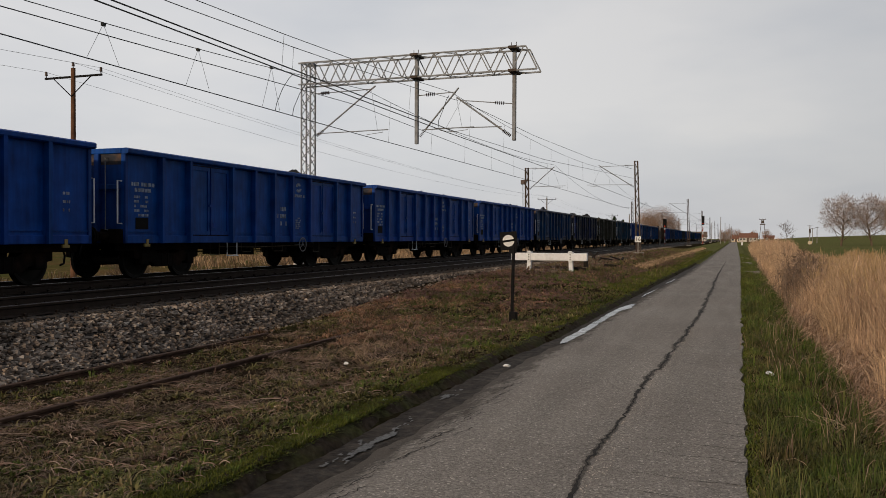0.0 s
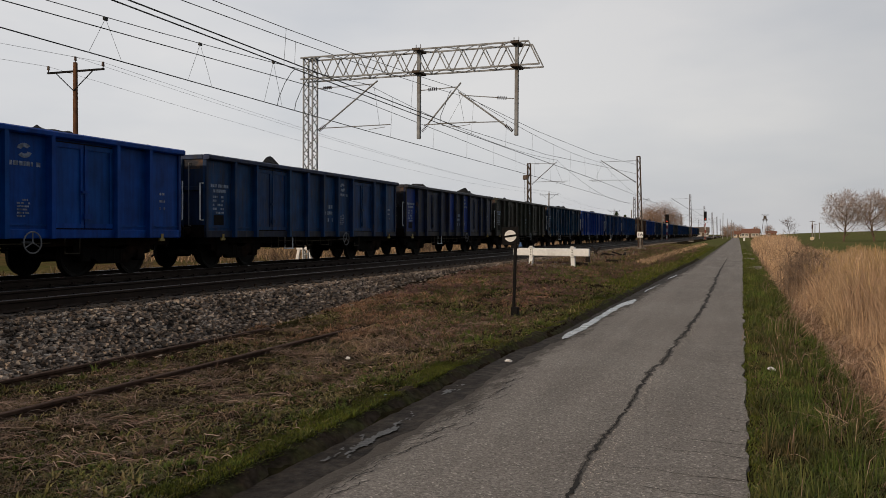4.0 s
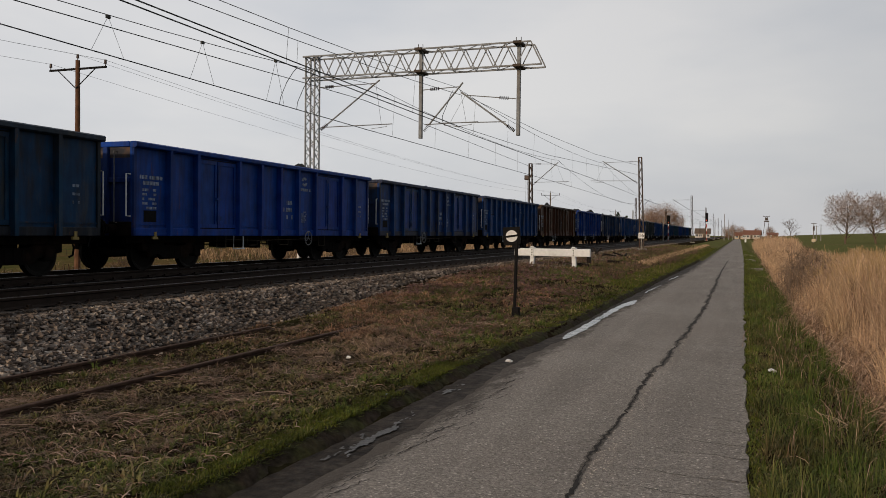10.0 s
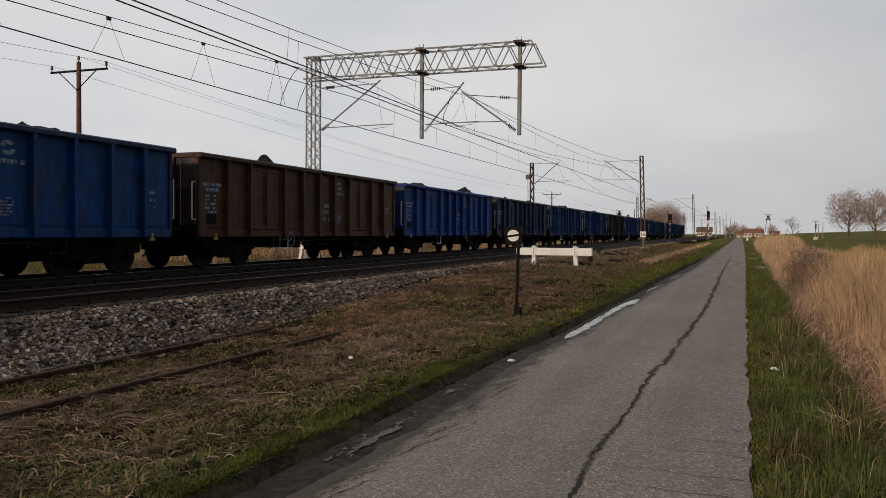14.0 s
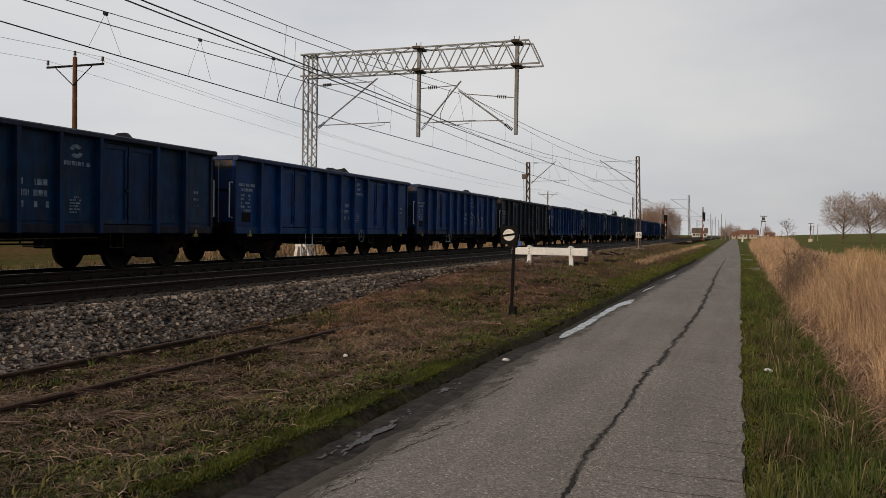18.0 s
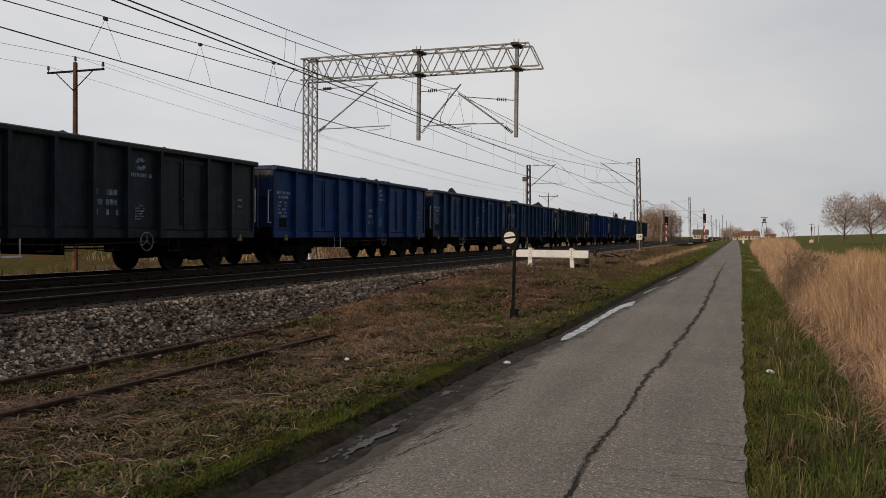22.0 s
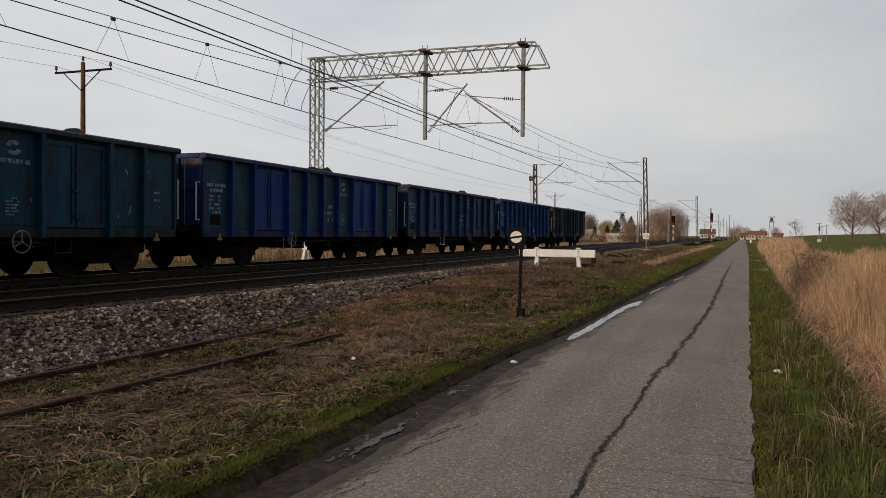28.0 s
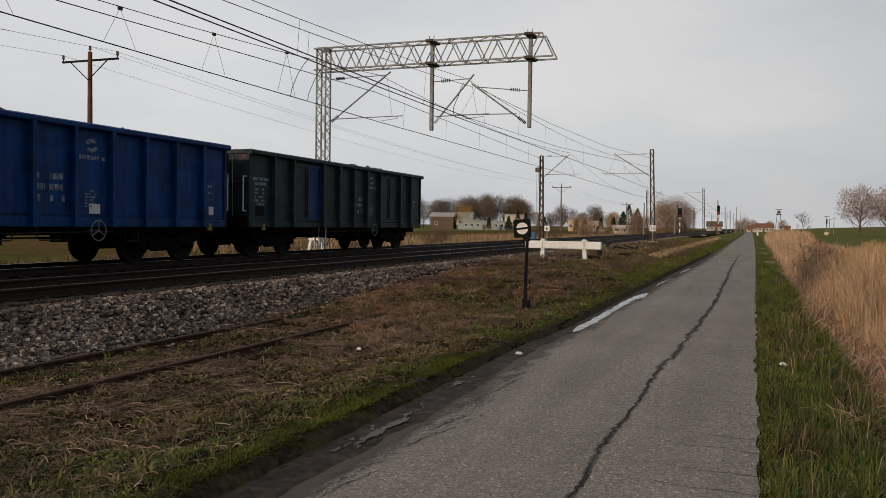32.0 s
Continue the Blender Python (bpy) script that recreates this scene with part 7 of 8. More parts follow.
def blue_box():
    b = thing("cable_cabinet", "small blue steel cabinet beside the far track", "cabinet", m=pose(-18.4, 71.5, float(land(-18.4, 71.5))))
    mat = material("blue_enamel", (0.03, 0.10, 0.28), 0.5, vary=0.15, grain=8)
    part("body", Geo().box(-0.22, 0.22, -0.15, 0.15, 0.25, 1.0, c=0.02), mat, b)
    part("leg", Geo().box(-0.18, -0.12, -0.05, 0.05, -0.1, 0.26), M_MAST, b)
    part("leg", Geo().box(0.12, 0.18, -0.05, 0.05, -0.1, 0.26), M_MAST, b)


blue_box()


def concrete_frame():
    """The low white concrete frame beyond the far track."""
    x, y = -18.6, 32.7
    z = float(land(x, y))
    c = thing("concrete_trestle", "low white concrete trestle beyond the far track", "trestle", m=pose(x, y, z))
    for dx in (-0.34, 0.0, 0.34):
        part("leg", Geo().bar((dx * 1.25, 0, -0.1), (dx * 0.7, 0, 0.85), 0.13, 0.13, (0, 1, 0)), M_WHITE, c)
    part("cap", Geo().box(-0.34, 0.34, -0.1, 0.1, 0.82, 0.95, c=0.015), M_WHITE, c)
    for dx in (-0.26, 0.26):
        part("lug", Geo().box(dx - 0.05, dx + 0.05, -0.05, 0.05, 0.95, 1.15, c=0.01), M_WHITE, c)


concrete_frame()


def track_debris():
    d = thing("scrap_heap", "broken dark timber and scrap on the bank", "scrap", m=pose(-7.2, 47, float(land(-7.2, 47))))
    r = random.Random(4)
    for i in range(7):
        a, l = r.uniform(0, 3.14), r.uniform(0.3, 0.85)
        p = Vector((r.uniform(-1.2, 1.2), r.uniform(-0.8, 0.8), r.uniform(0.02, 0.2)))
        q = p + Vector((math.cos(a) * l, math.sin(a) * l, r.uniform(-0.05, 0.45)))
        part("timber", Geo().bar(p, q, 0.1, 0.08), M_SLEEPER, d)
    for x, y in ((-6.1, 33.6), (-5.6, 39.0)):
        t = thing("old_timber", "dark rotten timber lying on the bank", "timber", data=Geo().box(-0.28, 0.28, -0.09, 0.09, -0.05, 0.16, c=0.02).mesh("old_timber", M_SLEEPER), m=pose(x, y, float(land(x, y)) + 0.02, 0, 4, 25))


track_debris()


# ---- pole line ----
def pole(x, y, top, cross=True, wood=None):
    base = float(land(x, y)) - 0.2
    p = thing("telegraph_pole", "brown wooden pole with a steel crossarm", "utility pole", "pole line")
    part("shaft", Geo().tube([(x, y, base), (x, y, (base + top) / 2), (x, y, top)], 0.125, 10, 0.085), wood or M_POLE, p)
    if cross:
        part("crossarm", Geo().bar((x - 1.45, y, top - 0.35), (x + 1.45, y, top - 0.35), 0.065, 0.075), M_BLACK, p)
        for s in (-1, 1):
            part("strut", Geo().bar((x + s * 1.0, y - 0.06, top - 0.35), (x, y - 0.1, top - 1.15), 0.03, 0.03), M_BLACK, p)
        for dx, z in ((-1.4, top - 0.3), (0, top), (1.4, top - 0.3)):
            g = Geo().tube([(x + dx, y, z - 0.05), (x + dx, y, z + 0.1)], 0.02, 6).tube([(x + dx, y, z + 0.08), (x + dx, y, z + 0.14), (x + dx, y, z + 0.24)], 0.06, 8, 0.045)
            part("insulator", g, M_INSUL, p)
    return p


M_GREYPOLE = material("grey_wooden_pole", (0.17, 0.145, 0.12), 0.9, vary=0.3, grain=4)
POLES = [(-23.0, -22.0, 8.3), (-25.2, 25.9, 8.5), (-27.4, 123.2, 7.95), (-30.5, 215, 7.9)]
for _x, _y, _t in POLES:
    pole(_x, _y, _t, wood=M_GREYPOLE if _y > 60 else None)


def pole_wires():
    w = thing("pole_line_wires", "three thin wires between the wooden poles", "cable")
    for dx, dz in ((-1.4, -0.08), (0, 0.22), (1.4, -0.08)):
        pts = []
        for (xa, ya, za), (xb, yb, zb) in zip(POLES, POLES[1:]):
            for i in range(10):
                u = i / 10
                pts.append((xa + (xb - xa) * u + dx, ya + (yb - ya) * u, za + (zb - za) * u + dz - 4 * u * (1 - u) * 0.9))
        pts.append((POLES[-1][0] + dx, POLES[-1][1], POLES[-1][2] + dz))
        part("wire", Geo().tube(pts, 0.006, 4), M_GALV, w)


pole_wires()


# ---- signals and far posts ----
M_RED = bpy.data.materials.new("red_lens")
M_RED.use_nodes = True
_rb = M_RED.node_tree.nodes["Principled BSDF"]
_rb.inputs["Base Color"].default_value = (0.6, 0.03, 0.01, 1)
_rb.inputs["Emission Color"].default_value = (1.0, 0.06, 0.02, 1)
_rb.inputs["Emission Strength"].default_value = 1.0


def light_signal(x, y, h, lit=True):
    base = float(land(x, y)) - 0.1
    s = thing("light_signal", "black signal head on a red and white banded post", "rail signal", "line signals", m=pose(x, y, base))
    for i in range(6):
        part("post_band", Geo().tube([(0, 0, h * 0.72 * i / 6), (0, 0, h * 0.72 * (i + 1) / 6)], 0.09, 8), M_WHITE if i % 2 else M_RUSTRED, s)
    part("head", Geo().box(-0.32, 0.32, -0.12, 0.12, h * 0.68, h, c=0.04), M_BLACK, s)
    for i in range(3):
        z = h * 0.68 + (h * 0.32) * (i + 0.6) / 3.2
        part("lens", Geo().lathe([(0, 0), (0.1, 0), (0.1, 0.03), (0, 0.03)], 14, Matrix.Translation((0, -0.125, z)) @ pose(0, 0, 0, 90, 0, 0)), M_RED if lit and i == 0 else M_BLACK, s)
        part("hood", Geo().box(-0.13, 0.13, -0.3, -0.12, z + 0.11, z + 0.13), M_BLACK, s)


M_RUSTRED = material("signal_red", (0.35, 0.06, 0.04), 0.6, vary=0.2)
light_signal(-12.97, 163, 5.3)
light_signal(-7.3, 200.6, 6.7)
for _x, _y, _h in ((-12.97, 152, 4.6), (-4.4, 262, 8.0), (-3.6, 300, 7.0), (-15.5, 128, 5.2), (-2.6, 350, 7.5), (-8.6, 320, 7.0), (-2.0, 400, 7.5)):
    _p = thing("line_post", "slim grey post beside the railway", "post", "far posts", m=pose(_x, _y, float(land(_x, _y)) - 0.1))
    part("shaft", Geo().tube([(0, 0, 0), (0, 0, _h)], 0.13, 8, 0.08), M_CONC, _p)
    part("cap", Geo().box(-0.12, 0.12, -0.12, 0.12, _h, _h + 0.06), M_MAST, _p)


# ---- trees ----
M_BARK = material("bark", (0.13, 0.095, 0.065), 0.95, vary=0.35, grain=4, bump=0.4, bump_scale=10)
M_TWIG = material("twigs", (0.125, 0.088, 0.064), 0.95, vary=0.25, grain=2)
M_TWIG_WARM = material("twigs_warm", (0.30, 0.20, 0.14), 0.95, vary=0.25, grain=2)
M_TWIG_GREY = material("twigs_grey", (0.150, 0.122, 0.104), 0.95, vary=0.25, grain=2)
M_TWIG_PINK = material("twigs_pinkish", (0.30, 0.225, 0.185), 0.95, vary=0.25, grain=2)
M_TWIG_GOLD = material("twigs_golden", (0.36, 0.24, 0.08), 0.95, vary=0.25, grain=2)
M_NEEDLE = blade_material("dark_needles", [(0.02, 0.035, 0.015), (0.035, 0.05, 0.02), (0.025, 0.04, 0.02)])


def limb(geo, p, d, length, r, g, up, n=4, sides=5):
    """A crooked tapering limb; returns the points along it."""
    pts = [p]
    for i in range(n):
        d = (d + Vector((g.uniform(-1, 1), g.uniform(-1, 1), g.uniform(-0.4, 1) * up)) * 0.2).normalized()
        pts.append(pts[-1] + d * (length / n))
    geo.tube(pts, r, sides, r * 0.3, cap=False)
    return pts, d


def bare_tree(name, label, seed, height, twig, wide=0.32, bole=0.2, up=0.8, fork=1, fine=5, limbs=18):
    """A leader with limbs, boughs and sprays of fine twigs; the crown is an uneven oval."""
    g = random.Random(seed)
    t = thing(name, label, "tree", "trees in the distance")
    wood, tw = Geo(), Geo()
    for s in range(fork):
        tilt = (s - (fork - 1) / 2) * 0.28
        trunk, d = limb(wood, Vector((0.1 * s, 0, -0.2)), Vector((tilt, g.uniform(-0.1, 0.1), 1)).normalized(), height * 0.92, height * 0.018, g, 0.9, 7, 7)
        for i in range(limbs):
            u = bole + (0.97 - bole) * (i + g.random()) / limbs
            k = min(int(u * 7), 6)
            a = trunk[k].lerp(trunk[k + 1], u * 7 - k)
            ang = g.uniform(0, 6.283)
            reach = height * wide * (0.35 + math.sin(math.pi * min(1, (u - bole) / (1 - bole) * 0.8 + 0.15)) * 0.75) * g.uniform(0.7, 1.2)
            nd = Vector((math.cos(ang), math.sin(ang), g.uniform(0.35, 1.0))).normalized()
            bough, bd = limb(wood, a, nd, reach, height * 0.0075 * (1.2 - u), g, up, 4, 4)
            for j in range(8):
                v = 0.3 + 0.7 * (j + g.random()) / 8
                q = min(int(v * 4), 3)
                b = bough[q].lerp(bough[q + 1], v * 4 - q)
                sd = (bd + Vector((g.uniform(-1, 1), g.uniform(-1, 1), g.uniform(-0.2, 0.8))) * 0.9).normalized()
                spray, ed = limb(tw, b, sd, reach * g.uniform(0.35, 0.6), height * 0.0028, g, up, 3, 3)
                for m in range(fine):
                    c = spray[g.randint(0, 2)].lerp(spray[3], g.random())
                    fd = (ed + Vector((g.uniform(-1, 1), g.uniform(-1, 1), g.uniform(-0.4, 0.7))) * 1.0).normalized()
                    limb(tw, c, fd, reach * g.uniform(0.18, 0.4), height * 0.0018, g, up, 2, 3)
    k = height / max(p[2] for p in tw.v)
    for q in (wood, tw):
        q.v = [(a * k, b * k, c * k) for a, b, c in q.v]
    part("trunk", raw_mesh("trunk", wood.v, wood.f, M_BARK), None, t)
    part("crown", raw_mesh("crown", tw.v, tw.f, twig), None, t, "leafless twigs")
    return t


def dome_tree(name, label, seed, height, twig, wide=0.42, droop=0.0, lobes=13, twigs=2600, low=0.30):
    """A broad crown of many lobes filled with fine twigs, for trees far off."""
    g = random.Random(seed)
    t = thing(name, label, "tree", "trees in the distance")
    wood, v, f = Geo(), [], []
    trunk, d = limb(wood, Vector((0, 0, -0.3)), Vector((0.05, 0, 1)), height * 0.62, height * 0.022, g, 0.9, 6, 7)
    cores = []
    for i in range(lobes):
        u, a = (i + 0.5) / lobes, i * 2.4 + g.uniform(-0.4, 0.4)
        z = height * (low + (0.86 - low) * u)
        reach = height * wide * math.sin(math.pi * (0.22 + 0.66 * u)) * g.uniform(0.45, 0.85)
        c = Vector((math.cos(a) * reach, math.sin(a) * reach, z))
        start = trunk[min(5, 1 + int(u * 5))]
        wood.tube([start, start.lerp(c, 0.55) + Vector((0, 0, -0.05 * height)), c], height * 0.008, 4, height * 0.002, cap=False)
        cores.append((c, height * g.uniform(0.13, 0.2)))
    for k in range(twigs):
        c, r = cores[k % lobes]
        q = Vector((g.gauss(0, 1), g.gauss(0, 1), g.gauss(0, 0.9))).normalized()
        p = c + q * r * g.random() ** 0.5
        way = (q * 0.8 + Vector((g.uniform(-1, 1), g.uniform(-1, 1), g.uniform(-0.3, 1.0) - 1.8 * droop)) * 0.7).normalized()
        length = height * g.uniform(0.05, 0.11)
        side = way.cross(Vector((g.uniform(-1, 1), g.uniform(-1, 1), g.uniform(-1, 1)))).normalized() * height * g.uniform(0.0012, 0.0028)
        m, e = p + way * length * 0.5 + Vector((0, 0, -0.012 * height * droop)), p + way * length + Vector((0, 0, -0.05 * height * droop))
        b = len(v)
        v += [tuple(p - side), tuple(p + side), tuple(m + side * 0.8), tuple(m - side * 0.8), tuple(e)]
        f += [(b, b + 1, b + 2, b + 3), (b + 3, b + 2, b + 4)]
    part("trunk", raw_mesh("trunk", wood.v, wood.f, M_BARK), None, t)
    part("crown", raw_mesh("crown", v, f, twig), None, t, "dense leafless twigs")
    return t


def place_trees():
    def at(tr, x, y, s=1.0, turn=0, first=False):
        m = pose(x, y, float(land(x, y)), 0, 0, turn) @ Matrix.Diagonal((s, s, s, 1))
        if first:
            tr.matrix_basis = m
            return tr
        c = copy_thing(tr, pose(0, 0, 0))
        c.matrix_basis = m
        return c
    big = dome_tree("bare_tree", "tall bare tree with fine warm brown twigs", 5, 14.6, M_TWIG_PINK, 0.42, 0.0, 17, 4600, 0.34)
    at(big, 24.4, 222, 0.88, 0, True)
    at(big, 32.2, 229, 0.90, 130)
    at(big, 38.6, 236, 0.86, 220)
    small = bare_tree("bare_tree", "small round leafless tree on the field edge", 4, 5.6, M_TWIG, 0.45, 0.25, 0.5, 1, 4)
    at(small, 15.9, 284, 1.4, 0, True)
    brown = dome_tree("bare_tree", "leafless brown tree of the village", 7, 12.0, M_TWIG, 0.36, 0.0, 15, 3400)
    at(brown, -103, 318, 1.2, 0, True)
    grey = dome_tree("bare_tree", "leafless grey-brown tree of the village", 9, 12.0, M_TWIG_GREY, 0.30, 0.0, 13, 2600)
    at(grey, -96, 322, 1.22, 0, True)
    r = random.Random(8)
    # the skyline: tall over the farm, low beyond it, then single crowns
    for i in range(46):
        u = i / 45
        x = -150 + 112 * u + r.uniform(-1.5, 1.5)
        tall = float(np.interp(x, [-150, -108, -88, -84, -80, -74, -71, -66, -62, -58, -55, -50, -38], [1.1, 1.15, 1.2, 0.95, 0.62, 0.60, 0.85, 0.78, 0.62, 0.95, 0.68, 0.60, 0.5]))
        at(brown if r.random() < 0.55 else grey, x, 318 + r.uniform(-10, 16), tall * r.uniform(0.88, 1.08), r.uniform(0, 360))
    gold = dome_tree("willow_tree", "golden-twigged willow without leaves", 12, 8.4, M_TWIG_GOLD, 0.36, 0.6, 12, 2600)
    at(gold, -47.6, 300, 0.95, 0, True)
    at(gold, -105, 300, 1.3, 90)
    warm = dome_tree("bare_tree", "broad bare tree with reddish brown twigs beside the line", 15, 9.0, M_TWIG_WARM, 0.40, 0.35, 18, 5200, 0.13)
    at(warm, -20.5, 214, 1.08, 0, True)
    for x, y, s, a in ((-18.0, 219, 1.12, 70), (-22.6, 222, 1.0, 160), (-16.4, 226, 0.9, 250), (-29.5, 226, 0.75, 40), (-44, 230, 0.62, 100), (-47, 233, 0.6, 190), (-5.9, 400, 0.62, 20), (-4.4, 405, 0.6, 120), (1, 470, 0.8, 50), (9, 475, 0.7, 200), (16, 480, 0.8, 290), (-3, 480, 0.9, 10)):
        at(warm, x, y, s, a)
    hedge = dome_tree("hedge_bush", "wide brown leafless bush beyond the tracks", 18, 3.0, M_TWIG_WARM, 0.75, 0.1, 14, 2800, 0.16)
    hedge["category"], hedge["group"] = "bush", "bushes beyond the tracks"
    at(hedge, -28.5, 152, 0.9, 0, True)
    for x, y, s, a in ((-26.8, 150, 1.0, 50), (-25.3, 153, 0.95, 120), (-23.8, 150, 0.85, 200), (-22.5, 155, 0.7, 260), (-30.5, 156, 0.6, 300), (-33, 170, 0.6, 20), (-20.8, 158, 0.5, 80)):
        at(hedge, x, y, s, a)


place_trees()


def shrub(seed, h):
    g = random.Random(seed)
    b = thing("bramble_bush", "leafless brown bramble bush beyond the tracks", "bush", "bushes by the line")
    ge = Geo()
    for i in range(60):
        a, l = g.uniform(0, 6.283), g.uniform(0.5, 1.0) * h
        pts, d = limb(ge, Vector((g.uniform(-0.4, 0.4), g.uniform(-0.4, 0.4), 0)), Vector((math.cos(a) * 0.7, math.sin(a) * 0.7, 1)).normalized(), l, 0.012, g, 0.3, 3, 3)
        for k in range(5):
            c = pts[g.randint(1, 2)].lerp(pts[3], g.random())
            limb(ge, c, (d + Vector((g.uniform(-1, 1), g.uniform(-1, 1), g.uniform(-0.5, 0.5)))).normalized(), l * 0.4, 0.006, g, 0.2, 2, 3)
    part("brushwood", raw_mesh("brushwood", ge.v, ge.f, M_TWIG), None, b)["kind"] = "stuff"
    return b


def place_shrubs():
    first = shrub(2, 1.5)
    r = random.Random(6)
    spots = [(-19.4, 22.5, 0.8), (-20.5, 34.0, 0.9), (-19.8, 15.0, 0.7), (-21.0, 41, 1.0), (-22, 56, 1.0), (-24, 63, 1.2), (-20, 87, 1.1), (-26, 105, 1.5), (-28, 118, 1.7), (-24, 126, 1.4), (-21, 160, 1.6), (-23, 172, 1.8)]
    spots += [(3.0, 58, 1.0), (3.8, 61, 1.1), (2.6, 64, 0.9), (3.3, 67, 1.0)]
    for i, (x, y, s) in enumerate(spots):
        o = first if i == 0 else copy_thing(first, pose(0, 0, 0))
        o.matrix_basis = pose(x, y, float(land(x, y)) - 0.05, 0, 0, r.uniform(0, 360)) @ Matrix.Diagonal((s, s, s, 1))


place_shrubs()


def conifer(x, y, h, seed, wide=0.28):
    g = random.Random(seed)
    c = thing("conifer", "dark green bushy conifer near the village", "tree", "conifers", m=pose(x, y, float(land(x, y))))
    part("trunk", Geo().tube([(0, 0, -0.2), (0, 0, h * 0.9)], 0.16, 6, 0.03), M_BARK, c)
    v, f = [], []
    for i in range(900):
        u = g.random() ** 0.8
        r = (1 - u) * h * wide * g.uniform(0.5, 1.05) + 0.1
        a = g.uniform(0, 6.283)
        p = Vector((math.cos(a) * r, math.sin(a) * r, h * (0.08 + 0.92 * u)))
        q = Vector((g.uniform(-1, 1), g.uniform(-1, 1), g.uniform(-0.8, 0.2))) * 0.45
        s = Vector((g.uniform(-1, 1), g.uniform(-1, 1), g.uniform(-1, 1))) * 0.3
        k = len(v)
        v += [p[:], (p + q)[:], (p + s)[:]]
        f.append((k, k + 1, k + 2))
    part("foliage", raw_mesh("foliage", v, f, M_NEEDLE), None, c)


for _i, (_x, _y, _h) in enumerate(((-34.2, 246, 8.4), (-32.2, 250, 7.4), (-36.4, 250, 6.4), (-81.0, 292, 7.4), (-78.6, 294, 6.6), (-58.8, 290, 4.2), (-55.6, 288, 4.6), (-50.4, 292, 5.0), (-84.0, 290, 5.2), (-91.0, 288, 4.6), (-72.0, 296, 5.2), (-44.0, 280, 5.0))):
    conifer(_x, _y, _h, _i + 30, 0.4 if _i < 3 else 0.28)


# ---- buildings ----
M_PLASTER = material("white_plaster", (0.55, 0.52, 0.48), 0.9, vary=0.12, grain=3, second=(0.45, 0.42, 0.38), patch=0.6)
M_PLASTER_BLUE = material("pale_blue_plaster", (0.34, 0.40, 0.42), 0.9, vary=0.12, grain=3, second=(0.28, 0.32, 0.33), patch=0.6)
M_CREAM = material("cream_plaster", (0.62, 0.52, 0.38), 0.9, vary=0.12, grain=3)
M_BARN = material("barn_boards", (0.13, 0.095, 0.07), 0.9, vary=0.3, grain=3)
M_TIN = material("tin_roof", (0.36, 0.34, 0.32), 0.6, 0.2, vary=0.2, grain=2)
M_TILE = material("red_roof_tile", (0.20, 0.095, 0.062), 0.85, vary=0.25, grain=4)
M_GLASSY = material("window_glass", (0.03, 0.035, 0.04), 0.1, vary=0.1, spec=0.5)


def house(name, label, x, y, w, d, h, roof, wall, roof_mat, windows, turn=0, chimney=True, door=True):
    b = thing(name, label, "building", "village buildings", m=pose(x, y, float(land(x, y)) - 0.1, 0, 0, turn))
    part("wall", Geo().box(-w / 2, w / 2, -d / 2, d / 2, 0, h), wall, b)
    o = 0.35
    rf = Geo()
    if roof > 0.6:
        rf.add([(-w / 2 - o, -d / 2 - o, h - 0.1), (w / 2 + o, -d / 2 - o, h - 0.1), (w / 2 + o, d / 2 + o, h - 0.1), (-w / 2 - o, d / 2 + o, h - 0.1), (-w / 2 - o, 0, h + roof), (w / 2 + o, 0, h + roof)],
               [(0, 1, 5, 4), (2, 3, 4, 5), (0, 4, 3), (1, 2, 5), (0, 3, 2, 1)])
    else:
        rf.box(-w / 2 - o, w / 2 + o, -d / 2 - o, d / 2 + o, h, h + roof)
    rp = part("roof", rf, roof_mat, b)
    if chimney:
        part("chimney", Geo().box(w * 0.2 - 0.3, w * 0.2 + 0.3, -0.3, 0.3, h + roof * 0.5, h + roof + 0.8), M_TILE, rp)
    for i in range(windows):
        xx = -w / 2 + w * (i + 0.5) / windows
        if door and i == windows // 2:
            part("door", Geo().box(xx - 0.5, xx + 0.5, -d / 2 - 0.04, -d / 2 + 0.02, 0.05, 2.1), M_BARN, b)
            continue
        wi = part("window", Geo().box(xx - 0.62, xx + 0.62, -d / 2 - 0.06, -d / 2 + 0.02, h * 0.36, h * 0.36 + 1.2), M_WHITE, b)
        for k in (-1, 1):
            part("pane", Geo().box(xx + k * 0.29 - 0.24, xx + k * 0.29 + 0.24, -d / 2 - 0.075, -d / 2 - 0.05, h * 0.36 + 0.1, h * 0.36 + 1.1), M_GLASSY, wi)


house("farm_building", "low pale blue building with a flat roof", -96.5, 300, 16, 9, 3.3, 0.3, M_PLASTER_BLUE, M_TIN, 7, 14, False)
house("farm_building", "two-storey pale building with a grey roof", -105.0, 303, 6, 9, 6.2, 0.5, M_PLASTER_BLUE, M_TIN, 3, 14, False, False)
house("barn", "dark weathered barn with a rusty roof", -113.5, 300, 9, 9, 5.0, 1.6, M_BARN, M_TIN, 2, 12, False)
house("house", "white house with a flat roof among trees", -87.5, 312, 8, 8, 6.0, 0.3, M_PLASTER, M_TIN, 4, 12, True)
house("house", "long cream house lit by the low sun", -60.6, 300, 6.2, 8, 4.2, 0.3, M_CREAM, M_TIN, 3, 10, False)
house("house", "white annexe behind conifers", -54.2, 303, 6.0, 8, 3.8, 0.3, M_PLASTER, M_TIN, 4, 10, False)
house("house", "white house with a dark hipped roof", -16.2, 400, 6.5, 8, 2.4, 2.4, M_PLASTER, M_BARN, 4, 0, True)
house("house", "white house with a red tiled roof", 6.2, 452, 8.5, 8, 2.3, 2.3, M_PLASTER, M_TILE, 5, -6, True)
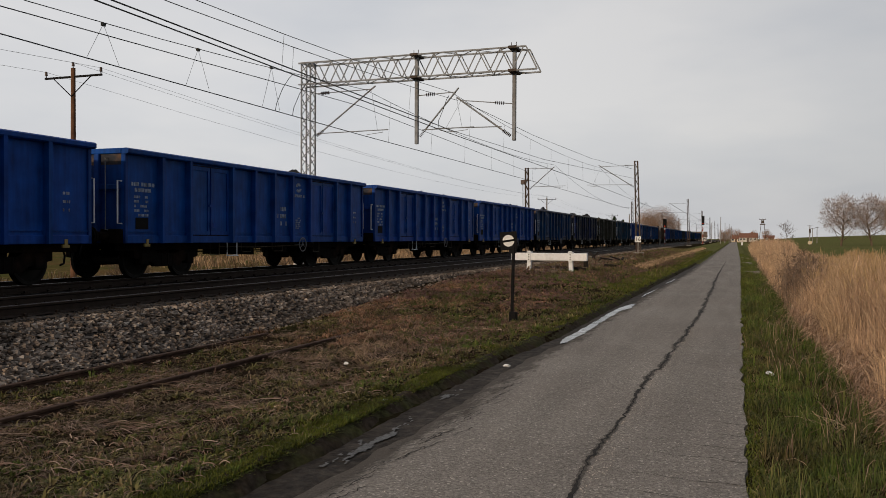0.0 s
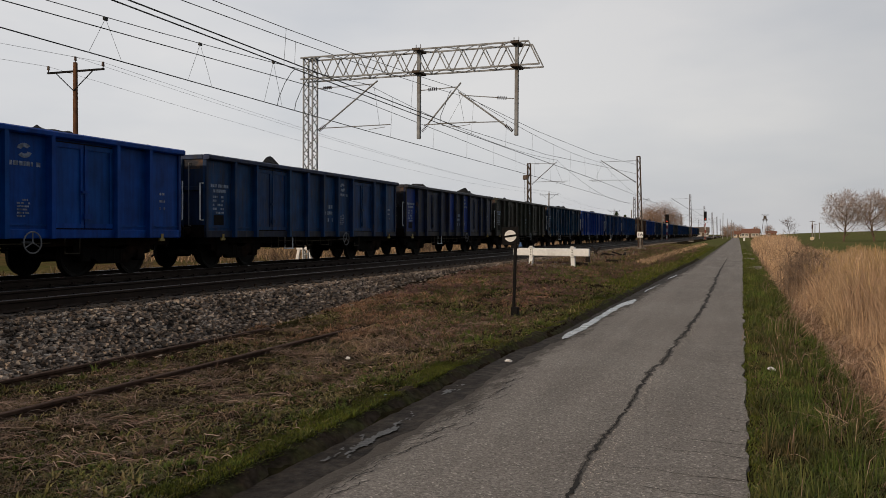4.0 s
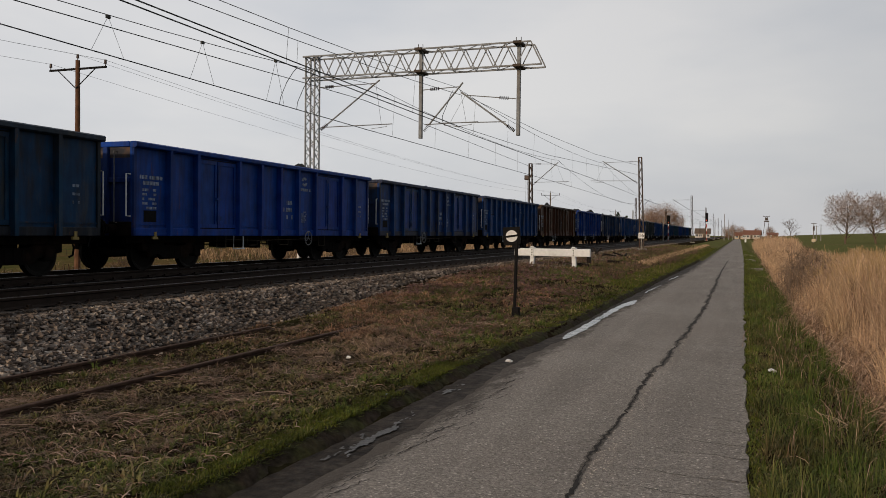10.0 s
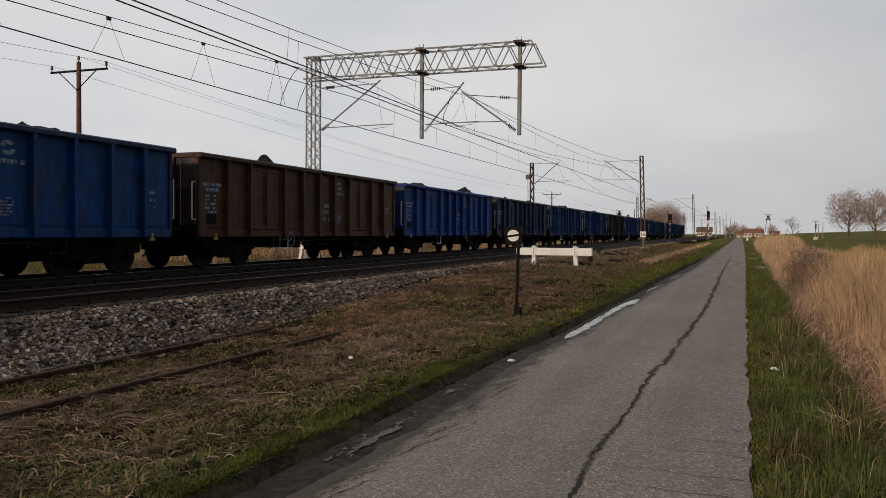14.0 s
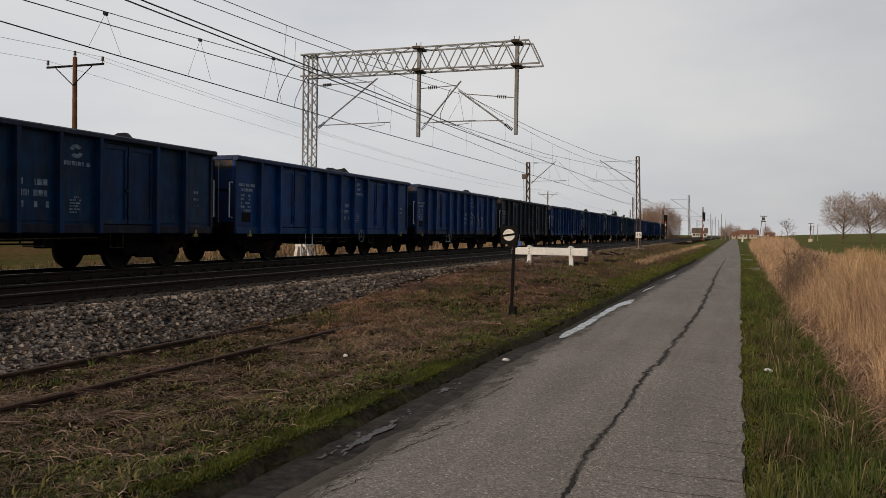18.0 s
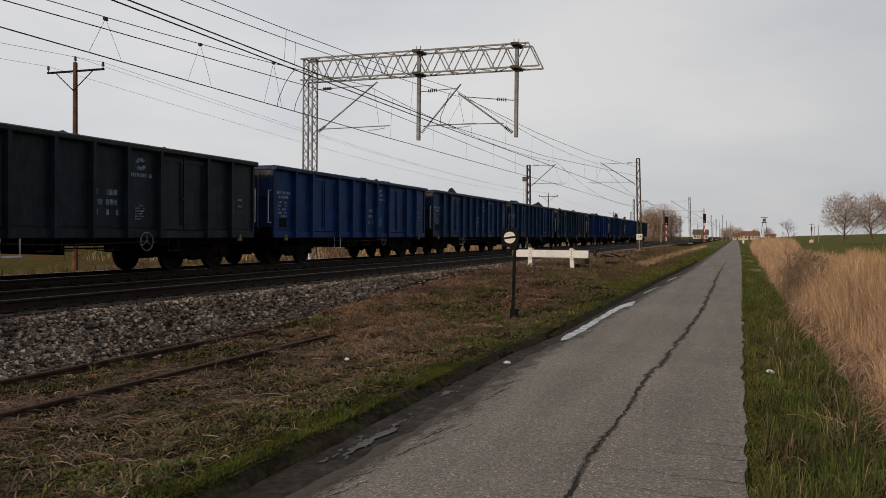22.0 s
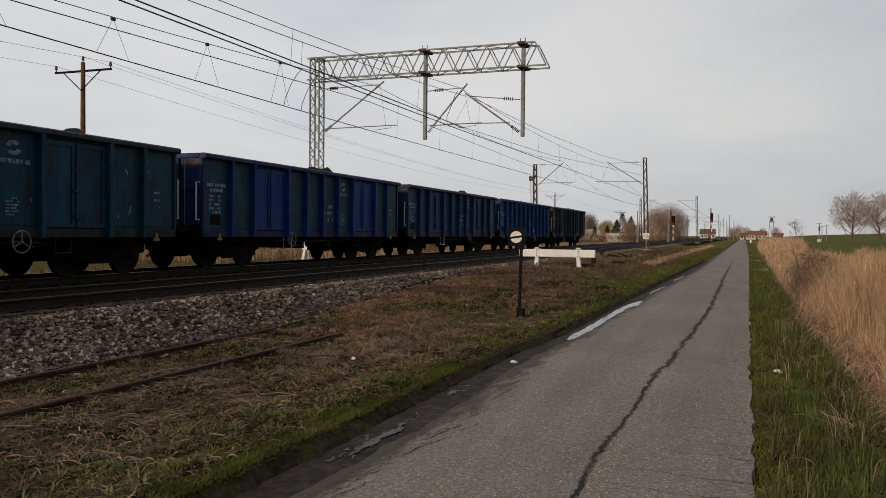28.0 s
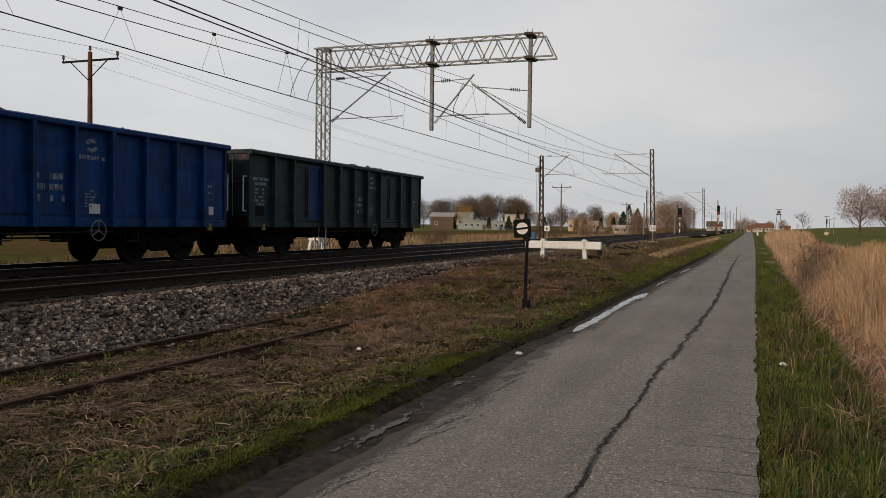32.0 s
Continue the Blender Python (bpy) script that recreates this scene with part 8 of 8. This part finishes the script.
house("house", "small house with a red roof", -0.2, 470, 4.5, 6, 1.9, 1.9, M_CREAM, M_TILE, 3, 5, True)
house("house", "small brick shed with a red roof", 14.2, 400, 4.2, 5, 2.4, 0.9, M_TILE, M_TILE, 2, 0, False)
house("white_shelter", "low white roofed shelter by the far road", -33, 232, 7, 4, 1.6, 0.8, M_PLASTER, M_PLASTER, 3, 4, False, False)


def pylon(x, y, h):
    z = float(land(x, y)) - 0.2
    p = thing("transformer_pole", "two-legged pole transformer on the skyline", "utility pole", m=pose(x, y, z))
    for s in (-1, 1):
        part("leg", Geo().bar((s * 1.3, 0, 0), (s * 0.35, 0, h), 0.17, 0.17), M_MAST, p)
    part("platform", Geo().box(-0.9, 0.9, -0.5, 0.5, h * 0.78, h * 0.82), M_MAST, p)
    part("transformer", Geo().box(-0.38, 0.38, -0.35, 0.35, h * 0.84, h * 0.96, c=0.05), M_MAST, p)
    part("crossarm", Geo().bar((-1.2, 0, h), (1.2, 0, h), 0.15, 0.15), M_MAST, p)
    for x in (-1.0, 0, 1.0):
        part("insulator", Geo().tube([(x, 0, h), (x, 0, h + 0.35)], 0.08, 6), M_INSUL, p)


pylon(9.3, 325, 9.0)


def field_pole(x, y, h, box=True):
    z = float(land(x, y)) - 0.2
    p = thing("field_pole", "grey concrete pole with a small meter box in the field", "utility pole", "field poles", m=pose(x, y, z))
    part("shaft", Geo().tube([(0, 0, 0), (0, 0, h)], 0.16, 8, 0.1), M_CONC, p)
    part("crossarm", Geo().bar((-0.7, 0, h - 0.2), (0.7, 0, h - 0.2), 0.1, 0.1), M_MAST, p)
    if box:
        part("meter_box", Geo().box(-0.5, 0.5, -0.35, -0.1, 0.4, 1.2, c=0.04), M_CREAM, p)
        part("transformer", Geo().box(-0.2, 0.2, -0.4, -0.1, h - 2.2, h - 1.0, c=0.04), M_MAST, p)


field_pole(18.9, 242, 5.6)
field_pole(27.5, 340, 6.0, False)
field_pole(29.5, 345, 6.5, False)

_m = thing("marker_stone", "white painted marker stone at the road edge", "marker", m=pose(1.65, 250, 0.0))
part("body", Geo().box(-0.25, 0.25, -0.2, 0.2, -0.2, 0.7, c=0.06), M_WHITE, _m)
for _y in (46, 62, 78):
    thing("kerb_slab", "pale broken concrete slab on the verge", "slab", "verge slabs", data=Geo().box(-0.35, 0.35, -0.3, 0.3, -0.1, 0.06, c=0.02).mesh("kerb_slab", M_CONC), m=pose(0.75, _y, float(land(0.75, _y)) + 0.05, 3, -4, _y * 7))


# ---- motion of the train ----
TRAIN_ROWS = [(0, 338.40), (3, 309.1), (6, 279.65), (9, 250.13), (13, 210.55), (16.5, 175.4), (20, 140.22), (24, 100.2), (28, 60.18), (30, 40.1), (32, 19.9)]


def train_at(t):
    return float(np.interp(t, [r[0] for r in TRAIN_ROWS], [r[1] for r in TRAIN_ROWS]))


def motions():
    """The train rolls towards and past the camera; its wheels turn."""
    for k, w in enumerate(train):
        walk(w, [(t, pose(TRACKS[1], n - PITCH * k + BODY, RAIL_Z)) for t, n in TRAIN_ROWS])
        for o in w.children:
            if o.name.split(".")[0] == "wheelset":
                y = o.location.y
                walk(o, [(i / 15, pose(0, y, 0.46, math.degrees((train_at(i / 15) - TRAIN_ROWS[0][1]) / -0.46), 0, 0)) for i in range(481)])


motions()
